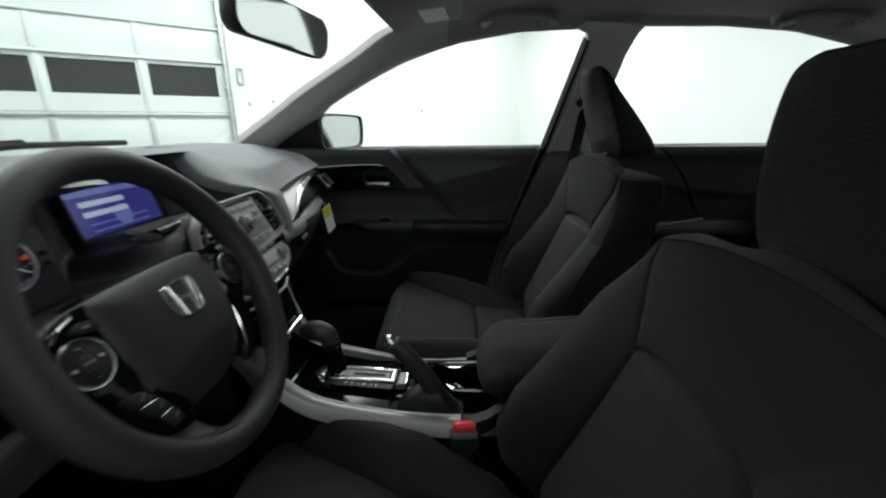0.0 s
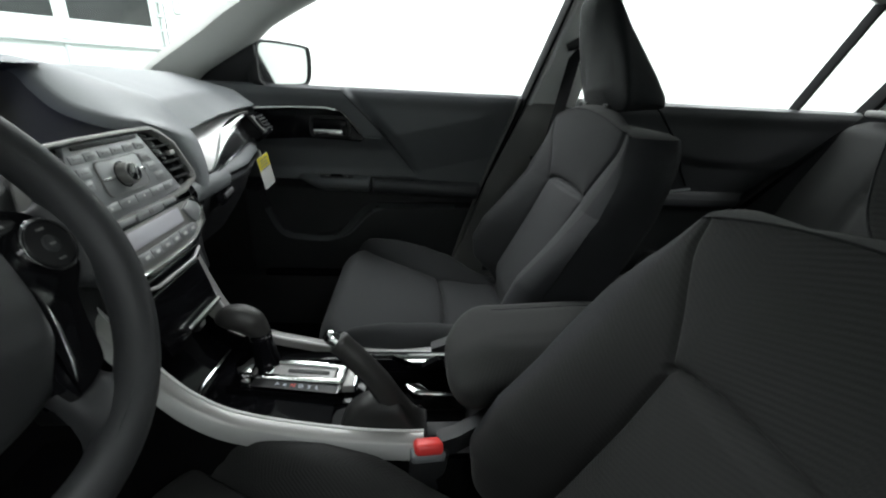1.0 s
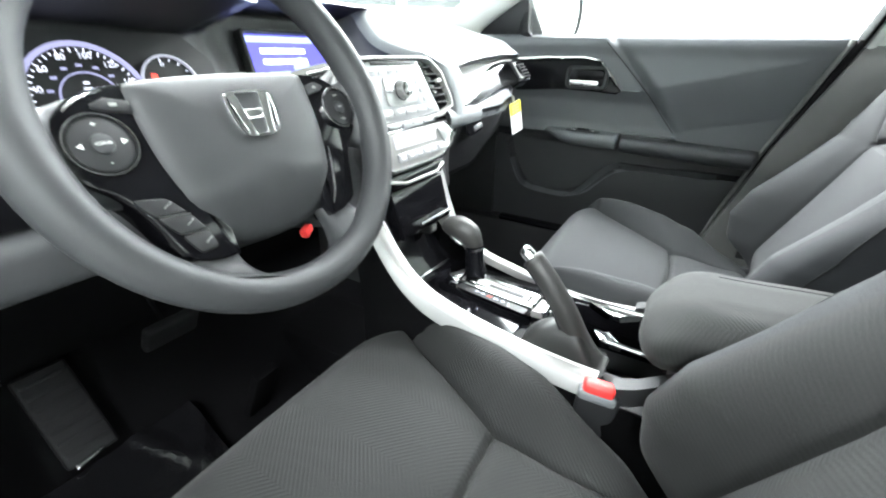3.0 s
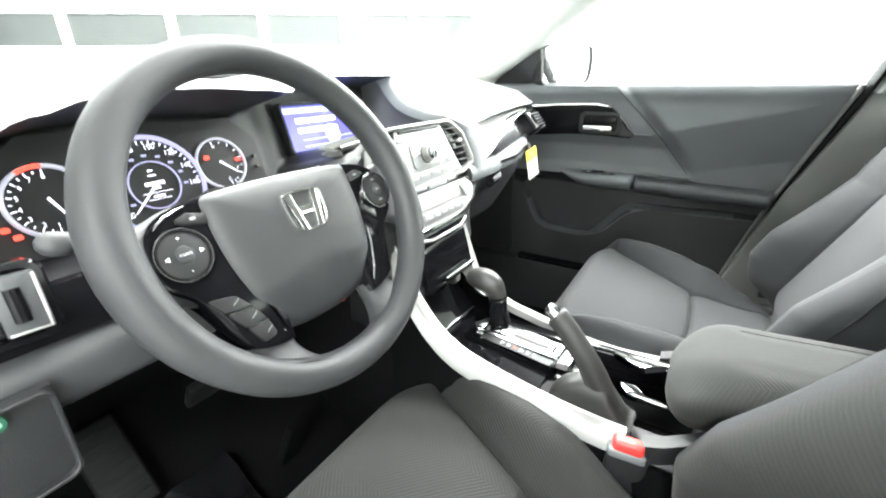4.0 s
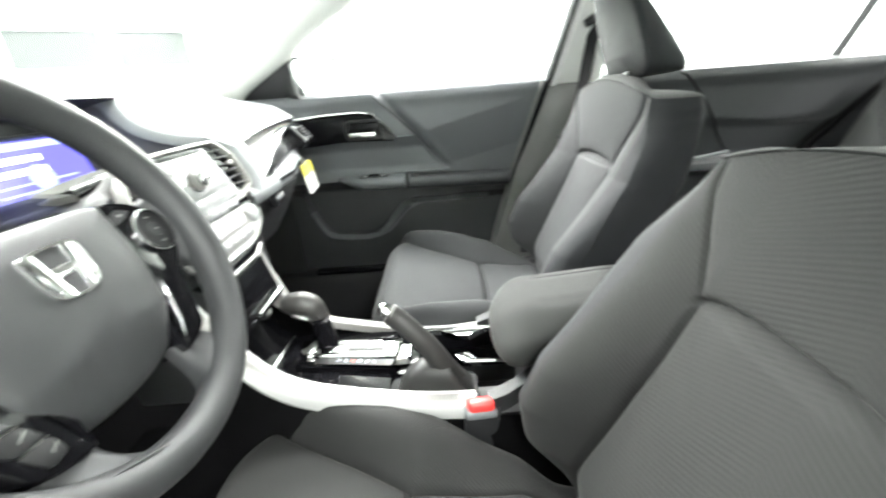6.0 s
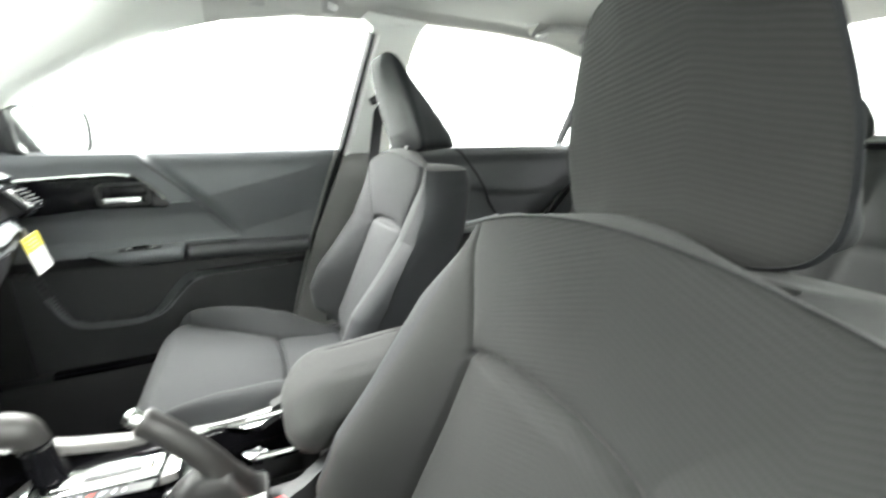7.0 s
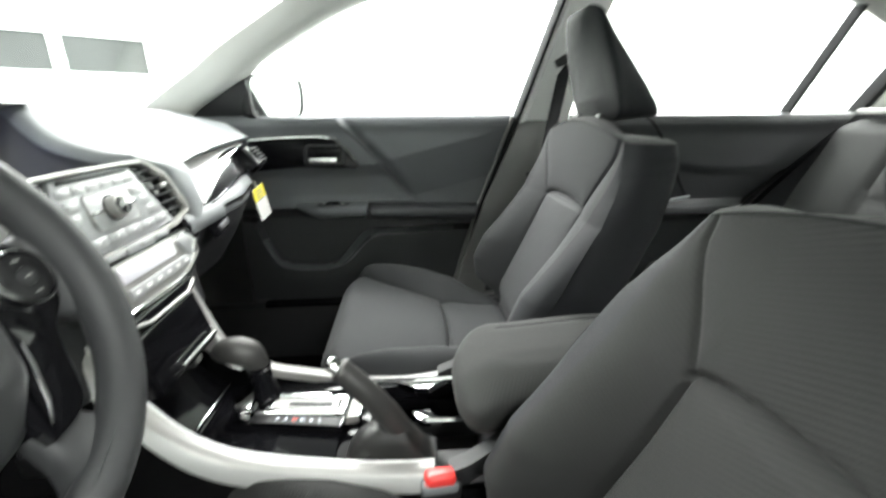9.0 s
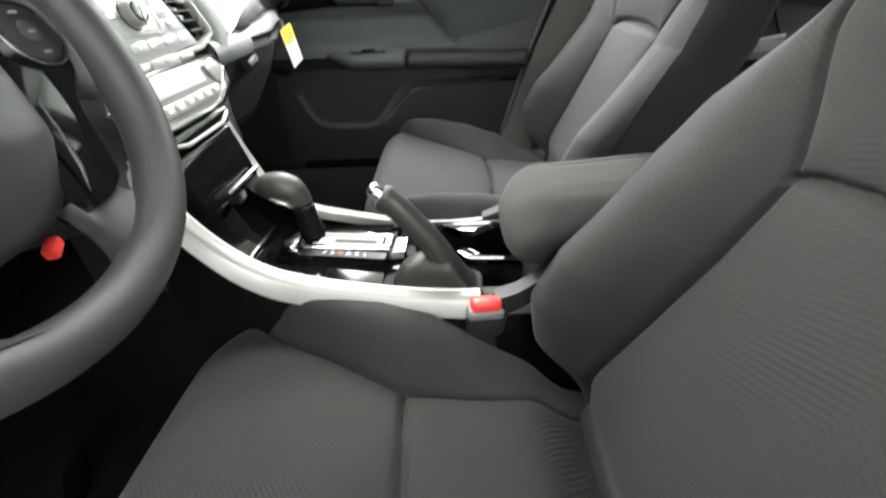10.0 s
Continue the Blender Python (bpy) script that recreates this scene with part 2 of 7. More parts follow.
def plate(bm, outline, m, t, bev=0.0, low=0.0):
    """An outline in m's xy plane, raised from low to t, its upper rim softened by bev."""
    def shrink(d):
        n = len(outline)
        out = []
        for i in range(n):
            p, a, b = Vector(outline[i]), Vector(outline[i - 1]), Vector(outline[(i + 1) % n])
            e = (b - a)
            nrm = Vector((-e.y, e.x)).normalized() if e.length else Vector((0, 0))
            out.append(p + nrm * d)
        return out
    area = sum(outline[i - 1][0] * outline[i][1] - outline[i][0] * outline[i - 1][1] for i in range(len(outline)))
    sg = 1 if area > 0 else -1
    lev = [(0, low), (0, t - bev), (bev * 0.3, t - bev * 0.3), (bev, t)] if bev else [(0, low), (0, t)]
    rows = [[m @ Vector((*q, z)) for q in shrink(sg * d)] for d, z in lev]
    vs = grid(bm, rows, close_v=True)
    bm.faces.new(vs[-1])
    bm.faces.new(vs[0][::-1])
    return bm


def ringplate(bm, outer, inner, m, t, low=0.0, bev=0.0):
    """A flat frame between two outlines of equal count."""
    rows = [[m @ Vector((*q, low)) for q in outer], [m @ Vector((*q, t - bev)) for q in outer]]
    if bev:
        rows.append([m @ Vector((*(Vector(q).lerp(Vector(w), 0.25)), t)) for q, w in zip(outer, inner)])
        rows.append([m @ Vector((*(Vector(q).lerp(Vector(w), 0.75)), t)) for q, w in zip(outer, inner)])
        rows.append([m @ Vector((*q, t - bev)) for q in inner])
    else:
        rows.append([m @ Vector((*q, t)) for q in inner])
    rows.append([m @ Vector((*q, low)) for q in inner])
    grid(bm, rows, close_u=True, close_v=True)
    return bm


def basis(o, xa, za):
    """A frame at o whose x is along xa and z along za."""
    z = Vector(za).normalized()
    x = Vector(xa)
    x = (x - z * x.dot(z)).normalized()
    y = z.cross(x)
    return Matrix(((x.x, y.x, z.x, o[0]), (x.y, y.y, z.y, o[1]), (x.z, y.z, z.z, o[2]), (0, 0, 0, 1)))


def smooth(a, b, x):
    t = min(max((x - a) / (b - a), 0), 1)
    return t * t * (3 - 2 * t)


def curve(keys, x):
    """Value at x on a soft line through keys (x, value)."""
    if x <= keys[0][0]:
        return keys[0][1]
    for (a, u), (b, v) in zip(keys, keys[1:]):
        if x <= b:
            return u + (v - u) * (x - a) / (b - a)
    return keys[-1][1]


def spline(pts, n):
    """Catmull-Rom through pts."""
    pts = [Vector(p) for p in pts]
    out = []
    for i in range(len(pts) - 1):
        a, b, c, d = pts[max(i - 1, 0)], pts[i], pts[i + 1], pts[min(i + 2, len(pts) - 1)]
        for k in range(n):
            t = k / n
            out.append(0.5 * (2 * b + (c - a) * t + (2 * a - 5 * b + 4 * c - d) * t * t + (3 * b - a - 3 * c + d) * t ** 3))
    return out + [pts[-1]]


def span(a, b, n):
    return [a + (b - a) * i / (n - 1) for i in range(n)]


# ---- garage ----
E_, N_ = Vector((0.777, 0.629, 0)), Vector((0.629, -0.777, 0))
WALL = -6.8


def gp(u, w, z):
    return E_ * u + N_ * w + Vector((0, 0, z))


GM = Matrix(((E_.x, N_.x, 0, 0), (E_.y, N_.y, 0, 0), (0, 0, 1, 0), (0, 0, 0, 1)))


def gbox(bm, u0, u1, w0, w1, z0, z1, bev=0.0):
    return box(bm, gp((u0 + u1) / 2, (w0 + w1) / 2, (z0 + z1) / 2), (u1 - u0, w1 - w0, z1 - z0), GM, bev)


U0, U1, W1, TOP = -8.0, 8.0, 6.5, 4.0
DOOR0, DOOR1, DTOP = -5.95, 1.30, 3.1
bm = gbox(bmesh.new(), U0, U1, WALL - 0.2, W1 + 0.2, -0.2, 0.0)
tagged(part("floor", bm, m_floor), "grey concrete garage floor", "floor", kind="structure")
bm = gbox(bmesh.new(), DOOR1 + 0.03, U1, WALL - 0.2, WALL, 0, TOP)
gbox(bm, U0, DOOR0 - 0.03, WALL - 0.2, WALL, 0, TOP)
gbox(bm, DOOR0 - 0.03, DOOR1 + 0.03, WALL - 0.2, WALL, DTOP, TOP)
tagged(part("wall_front", bm, m_wall), "white painted garage wall beside the door", "wall", kind="structure")
tagged(part("wall_right", gbox(bmesh.new(), U1, U1 + 0.2, WALL, W1, 0, TOP), m_wall), "white painted garage side wall", "wall", kind="structure")
# out of view; its dark grey is chosen to cut light from this side
tagged(part("wall_left", gbox(bmesh.new(), U0 - 0.2, U0, WALL, W1, 0, TOP), m_wall_grey), "unseen garage side wall, grey to hold back light", "wall", kind="structure")
tagged(part("wall_back", gbox(bmesh.new(), U0, U1, W1, W1 + 0.2, 0, TOP), m_wall), "white painted garage back wall", "wall", kind="structure")
tagged(part("ceiling", gbox(bmesh.new(), U0, U1, WALL, W1, TOP, TOP + 0.2), m_ceiling), "pale grey garage ceiling", "ceiling", kind="structure")

for u, w, power in ((-5.0, -4.8, 270), (-1.6, -4.8, 500), (1.8, -4.8, 630), (5.2, -4.6, 1060), (5.0, 0.2, 650), (4.4, 4.0, 760), (-1.7, -2.1, 300), (2.1, -1.9, 430), (-1.2, 4.6, 330)):
    p = gp(u, w, TOP - 0.06)
    ceiling_lamp(p.x, p.y, p.z, 3.0, 1.2, power, 39)

DIV = [-5.9, -4.76, -3.30, -2.00, -0.80, 0.27, 1.27]
JOINTS = [0.02, 0.64, 1.27, 1.97, 2.47, 3.08]
gdoor = thing("garage_door", gp((DOOR0 + DOOR1) / 2, WALL, 0), "white sectional steel garage door with a row of dark windows", "garage door")
for k, (z0, z1) in enumerate(zip(JOINTS, JOINTS[1:])):
    bm = bmesh.new()
    if k == 2:
        gbox(bm, DOOR0, DOOR1, WALL - 0.05, WALL - 0.005, z0 + 0.004, 1.50)
        gbox(bm, DOOR0, DOOR1, WALL - 0.05, WALL - 0.005, 1.92, z1 - 0.004)
        for u in DIV:
            gbox(bm, max(u - 0.07, DOOR0), min(u + 0.07, DOOR1), WALL - 0.05, WALL - 0.005, 1.50, 1.92)
    else:
        gbox(bm, DOOR0, DOOR1, WALL - 0.05, WALL - 0.005, z0 + 0.004, z1 - 0.004, 0.004)
    sec = part("door_section", bm, m_garage_door, gdoor)
    if k == 2:
        for a, b in zip(DIV, DIV[1:]):
            part("pane", gbox(bmesh.new(), a + 0.07, b - 0.07, WALL - 0.04, WALL - 0.03, 1.50, 1.92), m_dusk, sec, "dark glass pane")
for z in (1.25, 2.0, 2.46):
    bm = gbox(bmesh.new(), DOOR0, DOOR1, WALL, WALL + 0.035, z - 0.028, z + 0.004, 0.003)
    part("strut", bm, m_galv if z < 1.3 else m_garage_door, gdoor, "horizontal steel strut")
for u in DIV[1:-1]:
    for z0, z1 in ((0.05, 1.25), (1.27, 1.96), (2.03, 2.45)):
        bm = gbox(bmesh.new(), u - 0.035, u + 0.035, WALL - 0.004, WALL + 0.012, z0, z1, 0.003)
        part("stile", bm, m_galv if z1 < 1.3 else m_garage_door, gdoor, "upright steel stile")
bm = gbox(bmesh.new(), DOOR1, DOOR1 + 0.05, WALL, WALL + 0.07, 0, DTOP + 0.02, 0.004)
part("track", bm, m_galv, gdoor, "upright galvanised door track")
bm = gbox(bmesh.new(), DOOR1 + 0.05, DOOR1 + 0.065, WALL, WALL + 0.05, 0, DTOP, 0.003)
part("track_seal", bm, m_rubber, gdoor, "dark rubber edge seal")
bm = bmesh.new()
for z in (1.45, 1.62, 1.79, 2.2, 2.5):
    gbox(bm, DOOR1 - 0.04, DOOR1 + 0.06, WALL + 0.06, WALL + 0.085, z, z + 0.03, 0.004)
part("roller_bracket", bm, m_galv, gdoor)
bm = ringplate(bmesh.new(), rrect(0.10, 0.26, 0.03), rrect(0.05, 0.19, 0.02), basis(gp(1.53, WALL, 1.82), E_, N_), 0.03, 0, 0.005)
tagged(part("wall_bracket", bm, m_galv), "small steel loop bracket on the white wall", "bracket")
for u, z in ((1.62, 1.42), (2.0, 1.46), (2.35, 1.5), (5.0, 1.35)):
    tagged(part("wall_bolt", plate(bmesh.new(), circle(0.03, 10), basis(gp(u, WALL, z), E_, N_), 0.02, 0.005), m_galv), "small steel bolt head in the white wall", "bolt", "wall bolts")

# ---- car: shell ----
def wy(z):
    """Lateral place of the side glass at height z."""
    return 0.755 - (z - 0.97) * 0.4306


FLOOR = 0.20
WIN_TOP = [(-0.55, 0.985), (-0.43, 1.01), (-0.274, 1.08), (-0.21, 1.127), (-0.03, 1.213), (0.169, 1.276), (0.372, 1.306), (0.555, 1.312)]
REAR_TOP = [(0.705, 1.285), (0.745, 1.316), (0.98, 1.314), (1.20, 1.298), (1.391, 1.261), (1.56, 1.20), (1.66, 1.165)]


def roof_edge(x):
    return curve(WIN_TOP[4:] + [(0.62, 1.318)] + REAR_TOP[1:] + [(1.9, 1.03)], x)


# headliner: the roof's middle, and a side roll down to the windows
def liner_edge(x):
    return Vector((x, curve([(0.0, 0.552), (0.12, 0.54), (0.40, 0.53), (1.2, 0.525), (1.66, 0.56)], x), curve([(0.0, 1.308), (0.12, 1.325), (0.40, 1.340), (0.8, 1.345), (1.25, 1.322), (1.5, 1.262), (1.66, 1.212)], x)))


rows = []
for x in span(0.03, 1.66, 40):
    e = liner_edge(x)
    mid = e.z + curve([(0.0, 0.016), (0.4, 0.022), (1.0, 0.022), (1.66, 0.05)], x)
    rows.append([Vector((x - 0.05 * (1 - a * a) * smooth(0.3, 0, x), a * e.y, mid + (e.z - mid) * abs(a) ** 3)) for a in span(-1, 1, 41)])
tagged(part("headliner", slab(bmesh.new(), rows, (0, 0, 0.03)), m_liner), "grey cloth headliner of the car roof", "headliner", kind="structure")
for side, nm in ((1, "headliner_side_passenger"), (-1, "headliner_side_driver")):
    rows = []
    for x in span(0.16, 1.66, 60):
        zl = roof_edge(x) + 0.002
        lo, up = Vector((x, wy(zl) - 0.004, zl)), liner_edge(x)
        m = lo.lerp(up, 0.5) + Vector((0, 0.012, 0.010))
        pts = [lo + Vector((0, 0.02, 0.004)), lo, lo * 0.56 + m * 0.38 + up * 0.06, m, lo * 0.06 + m * 0.38 + up * 0.56, up]
        rows.append([Vector((p.x, side * p.y, p.z)) for p in pts])
    tagged(part(nm, slab(bmesh.new(), rows, (0, side * 0.01, 0.025)), m_liner, angle=60), "grey cloth roof side roll over the windows", "headliner", kind="structure")

# outer roof
bm = bmesh.new()
rows = [[Vector((x, a * 0.62, curve([(0.05, 1.395), (0.3, 1.43), (0.7, 1.455), (1.3, 1.42), (1.75, 1.31)], x) - 0.05 * abs(a) ** 3)) for a in span(-1, 1, 21)] for x in span(0.05, 1.75, 20)]
slab(bm, rows, (0, 0, 0.012))
tagged(part("car_roof", bm, m_paint), "pale painted outer roof of the car", "car roof", kind="structure")

# A pillar trim of both sides and the header over the windscreen
for side, nm in ((1, "pillar_front_passenger"), (-1, "pillar_front_driver")):
    low = spline([(x, wy(z), z) for x, z in [(-0.60, 0.94), (-0.47, 0.965), (-0.415, 1.00), (-0.274, 1.078), (-0.21, 1.122), (-0.03, 1.210), (0.09, 1.254), (0.19, 1.281)]], 6)
    up = spline([(-0.66, 0.71, 0.93), (-0.56, 0.69, 0.985), (-0.526, 0.678, 1.009), (-0.388, 0.644, 1.089), (-0.30, 0.62, 1.143), (-0.114, 0.578, 1.242), (0.010, 0.550, 1.309), (0.17, 0.540, 1.329)], 6)
    rows = []
    for a, b in zip(low, up):
        a, b = Vector(a), Vector(b)
        g = smooth(0.17, 0.0, a.x)
        m = a.lerp(b, 0.28 + 0.22 * (1 - g)) + Vector((0.016, -0.026, -0.006)) * g + Vector((0, 0.011, 0.009)) * (1 - g)
        e1 = a + Vector((0, 0.02, 0.004))
        rows.append([Vector((p.x, side * p.y, p.z)) for p in (e1, a, a.lerp(m, 0.5) + Vector((0.005, -0.005, -0.001)) * g, m, m.lerp(b, 0.25) + Vector((0.002, -0.007, 0.0)) * g, m.lerp(b, 0.65) + Vector((0, -0.006, 0.003)) * g, b, b + Vector((-0.02, 0.02, 0.006)))])
    bm = slab(bmesh.new(), rows, (-0.012, side * 0.03, 0.012))
    tagged(part(nm, bm, m_pillar, angle=50), "light grey plastic windscreen pillar trim", "pillar trim", kind="structure")
    # rubber seal and dark sail panel at the front corner of the side window
    if side > 0:
        bm = bmesh.new()
        tri = [(-0.64, 0.955), (-0.285, 0.955), (-0.278, 1.076), (-0.36, 1.045), (-0.46, 1.00)]
        plate(bm, [(x, z) for x, z in tri], Matrix(((1, 0, 0, 0), (0, -0.4306, -1, 0.755 + 0.97 * 0.4306 + 0.004), (0, 1, -0.43, 0), (0, 0, 0, 1))), 0.012, 0.004)
        tagged(part("sail_panel", bm, m_plastic), "black plastic triangle panel at the mirror corner", "door trim")

# windscreen
bm = bmesh.new()
rows = []
for s in span(0, 1, 12):
    rows.append([Vector((-0.72 + 0.73 * s - 0.22 * (1 - (a * a)) * (1 - s * 0.75), a * (0.74 - 0.18 * s), 0.965 + 0.355 * s + 0.02 * math.sin(s * 3.14))) for a in span(-1, 1, 15)])
grid(bm, rows)
ws = tagged(part("windscreen", bm, m_glass), "clear curved windscreen glass", "windscreen", kind="structure")
ws.visible_shadow = False

# side glass
def side_pane(name, poly, label, y_off=0.012):
    bm = bmesh.new()
    vs = [bm.verts.new((x, wy(z) + y_off, z)) for x, z in poly]
    bm.faces.new(vs)
    ob = tagged(part(name, bm, m_glass), label, "window glass", kind="structure")
    ob.visible_shadow = False
    return ob


side_pane("window_1", [(-0.285, 0.955), (0.50, 0.955), (0.585, 1.32), (0.37, 1.315), (0.16, 1.285), (-0.04, 1.22), (-0.28, 1.085)], "clear front passenger door window")
side_pane("window_2", [(0.60, 0.955), (1.375, 0.955), (1.425, 1.26), (1.2, 1.305), (0.98, 1.325), (0.74, 1.325), (0.69, 1.29)], "clear rear passenger door window")
side_pane("window_3", [(1.385, 0.955), (1.63, 0.955), (1.68, 1.165), (1.56, 1.21), (1.432, 1.258)], "small rear quarter window")


def side_strip(name, poly, mat, label, t=0.02, y_in=0.0, kind="structure", category="pillar trim"):
    """A trim piece lying in the plane of the side glass."""
    m = Matrix(((1, 0, 0, 0), (0, -0.4306, -1, 0.755 + 0.97 * 0.4306 + 0.02), (0, 1, -0.43, 0), (0, 0, 0, 1)))
    bm = plate(bmesh.new(), poly, m, t + 0.02 + y_in, 0.006)
    return tagged(part(name, bm, mat), label, category, kind=kind)


# B pillar: light trim, dark door edge, lower trim
side_strip("pillar_middle", [(0.493, 0.94), (0.648, 0.94), (0.668, 1.1), (0.70, 1.26), (0.72, 1.31), (0.735, 1.335), (0.56, 1.345), (0.540, 1.325), (0.572, 1.312), (0.577, 1.29)], m_pillar_mid, "light grey plastic middle pillar trim", 0.016)
side_strip("window_seal", [(0.486, 0.965), (0.497, 0.965), (0.580, 1.295), (0.571, 1.300)], m_rubber, "black rubber seal along the door window", 0.022, category="seal")
side_strip("door_frame_strip", [(0.500, 0.962), (0.519, 0.962), (0.596, 1.292), (0.582, 1.296)], m_white_paint, "white painted door frame strip along the middle pillar", 0.0195, category="door frame")
side_strip("window_divider", [(1.372, 0.96), (1.381, 0.96), (1.426, 1.262), (1.417, 1.266)], m_rubber, "slim black divider bar of the rear door window", 0.012, category="seal")
side_strip("rear_window_seal", [(1.607, 0.965), (1.630, 0.965), (1.690, 1.17), (1.660, 1.178)], m_rubber, "black rubber seal along the quarter window", 0.018, category="seal")
side_strip("pillar_rear", [(1.632, 0.93), (2.3, 0.93), (2.3, 1.05), (1.85, 1.20), (1.66, 1.27), (1.665, 1.17)], m_pillar, "light grey plastic rear pillar trim", 0.02)

bm = box(bmesh.new(), (1.15, 0.815, 0.60), (1.6, 0.02, 0.72))
tagged(part("body_side_inner", bm, m_plastic), "dark inner body side behind the door panels", "body side", kind="structure")
# lower B pillar trim between the doors
rows = []
for z in span(0.30, 0.955, 12):
    xo = curve([(0.30, 0.26), (0.48, 0.315), (0.70, 0.385), (0.955, 0.497)], z)
    rows.append([Vector((xo + d, 0.735 - e + 0.02 * smooth(0.9, 0.95, z), z)) for d, e in ((0.0, -0.01), (0.006, 0.014), (0.05, 0.022), (0.10, 0.02), (0.16, 0.005), (0.17, -0.02))])
bm = slab(bmesh.new(), rows, (0, 0.03, 0))
tagged(part("pillar_middle_lower", bm, m_pillar_low), "grey plastic lower middle pillar trim", "pillar trim", kind="structure")

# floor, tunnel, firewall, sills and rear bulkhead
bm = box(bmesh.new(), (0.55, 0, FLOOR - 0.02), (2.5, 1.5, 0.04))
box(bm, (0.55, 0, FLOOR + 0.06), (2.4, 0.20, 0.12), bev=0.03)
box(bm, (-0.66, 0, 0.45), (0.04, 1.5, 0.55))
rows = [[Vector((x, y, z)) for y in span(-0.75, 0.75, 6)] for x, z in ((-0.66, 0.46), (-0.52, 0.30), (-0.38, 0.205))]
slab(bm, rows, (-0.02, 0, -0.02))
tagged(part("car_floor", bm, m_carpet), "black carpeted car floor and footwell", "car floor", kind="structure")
for s, nm in ((1, "sill_passenger"), (-1, "sill_driver")):
    bm = box(bmesh.new(), (0.45, s * 0.745, 0.295), (2.3, 0.11, 0.19), bev=0.02)
    tagged(part(nm, bm, m_plastic), "black plastic door sill trim", "sill", kind="structure")
bm = box(bmesh.new(), (0.0, 0.697, 0.400), (0.62, 0.03, 0.02), bev=0.007, seg=3)
tagged(part("sill_strip", bm, m_gloss), "bright scuff strip along the door sill", "sill strip", kind="structure")
bm = bmesh.new()
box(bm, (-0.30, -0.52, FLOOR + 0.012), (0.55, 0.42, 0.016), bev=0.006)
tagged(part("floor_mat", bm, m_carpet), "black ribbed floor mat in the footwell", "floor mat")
# crinkled clear cover lying on the mat
random.seed(11)
rows = []
for x in span(-0.50, -0.26, 26):
    row = []
    for y in span(-0.57, -0.34, 26):
        fold = 0.010 * max(0.0, math.sin(34 * x + 21 * y + 2.2 * math.sin(19 * y))) ** 3 + 0.006 * max(0.0, math.sin(-27 * x + 44 * y + 1.0)) ** 4
        row.append(Vector((x, y, FLOOR + 0.026 + fold + random.uniform(0, 0.0015) + 0.68 * max(0.0, -0.375 - x))))
    rows.append(row)
tagged(part("mat_cover", slab(bmesh.new(), rows, (0, 0, -0.001)), m_film), "crinkled glossy protective film over the black floor mat", "mat cover")

for s, nm in ((1, "kick_panel_passenger"), (-1, "kick_panel_driver")):
    rows = [[Vector((x, s * (0.700 + 0.03 * smooth(-0.62, -0.40, x)), z)) for x in span(-0.66, -0.36, 8)] for z in span(0.20, 0.90, 8)]
    tagged(part(nm, slab(bmesh.new(), rows, (0, s * 0.02, 0)), m_plastic), "black plastic kick panel at the footwell side", "kick panel", kind="structure")

# bonnet and wing seen past the windscreen
bm = bmesh.new()
rows = [[Vector((x, a * curve([(-2.1, 0.66), (-1.6, 0.82), (-0.95, 0.86)], x), curve([(-2.1, 0.70), (-1.9, 0.80), (-1.4, 0.90), (-0.95, 0.955)], x) - 0.07 * abs(a) ** 3)) for a in span(-1, 1, 17)] for x in span(-2.1, -0.95, 16)]
slab(bm, rows, (0, 0, -0.02))
tagged(part("car_bonnet", bm, m_paint), "pale painted car bonnet", "car bonnet", kind="structure")
bm = box(bmesh.new(), (0.1, 0.865, 0.60), (3.0, 0.03, 0.72), bev=0.01)
tagged(part("car_side", bm, m_paint), "pale painted outer car side below the windows", "car side", kind="structure")
bm = box(bmesh.new(), (-0.93, 0, 0.972), (0.06, 1.36, 0.02), bev=0.006)
tagged(part("cowl", bm, m_rubber), "black cowl strip at the foot of the windscreen", "cowl", kind="structure")
wiper = thing("wiper", (-0.86, 0.3, 0.985), "black windscreen wiper resting on the cowl", "wiper")
part("blade", tube(bmesh.new(), [(-0.87, -0.05, 1.0), (-0.86, 0.25, 1.008), (-0.84, 0.55, 1.004)], 0.008, 8), m_rubber, wiper)
part("arm", tube(bmesh.new(), [(-0.90, -0.02, 0.99), (-0.885, 0.15, 1.012), (-0.862, 0.25, 1.016)], 0.007, 8), m_rubber, wiper)


# ---- passenger door ----
CREASE = [(0.726, 0.165), (0.844, 0.065), (0.965, -0.053)]
POCKET = [(-0.45, 0.70), (-0.32, 0.66), (-0.303, 0.602), (-0.275, 0.545), (-0.252, 0.517), (-0.20, 0.506), (-0.108, 0.504), (-0.068, 0.526), (-0.03, 0.570), (0.008, 0.608), (0.04, 0.618), (0.083, 0.620), (0.137, 0.620), (0.31, 0.625), (0.5, 0.628)]


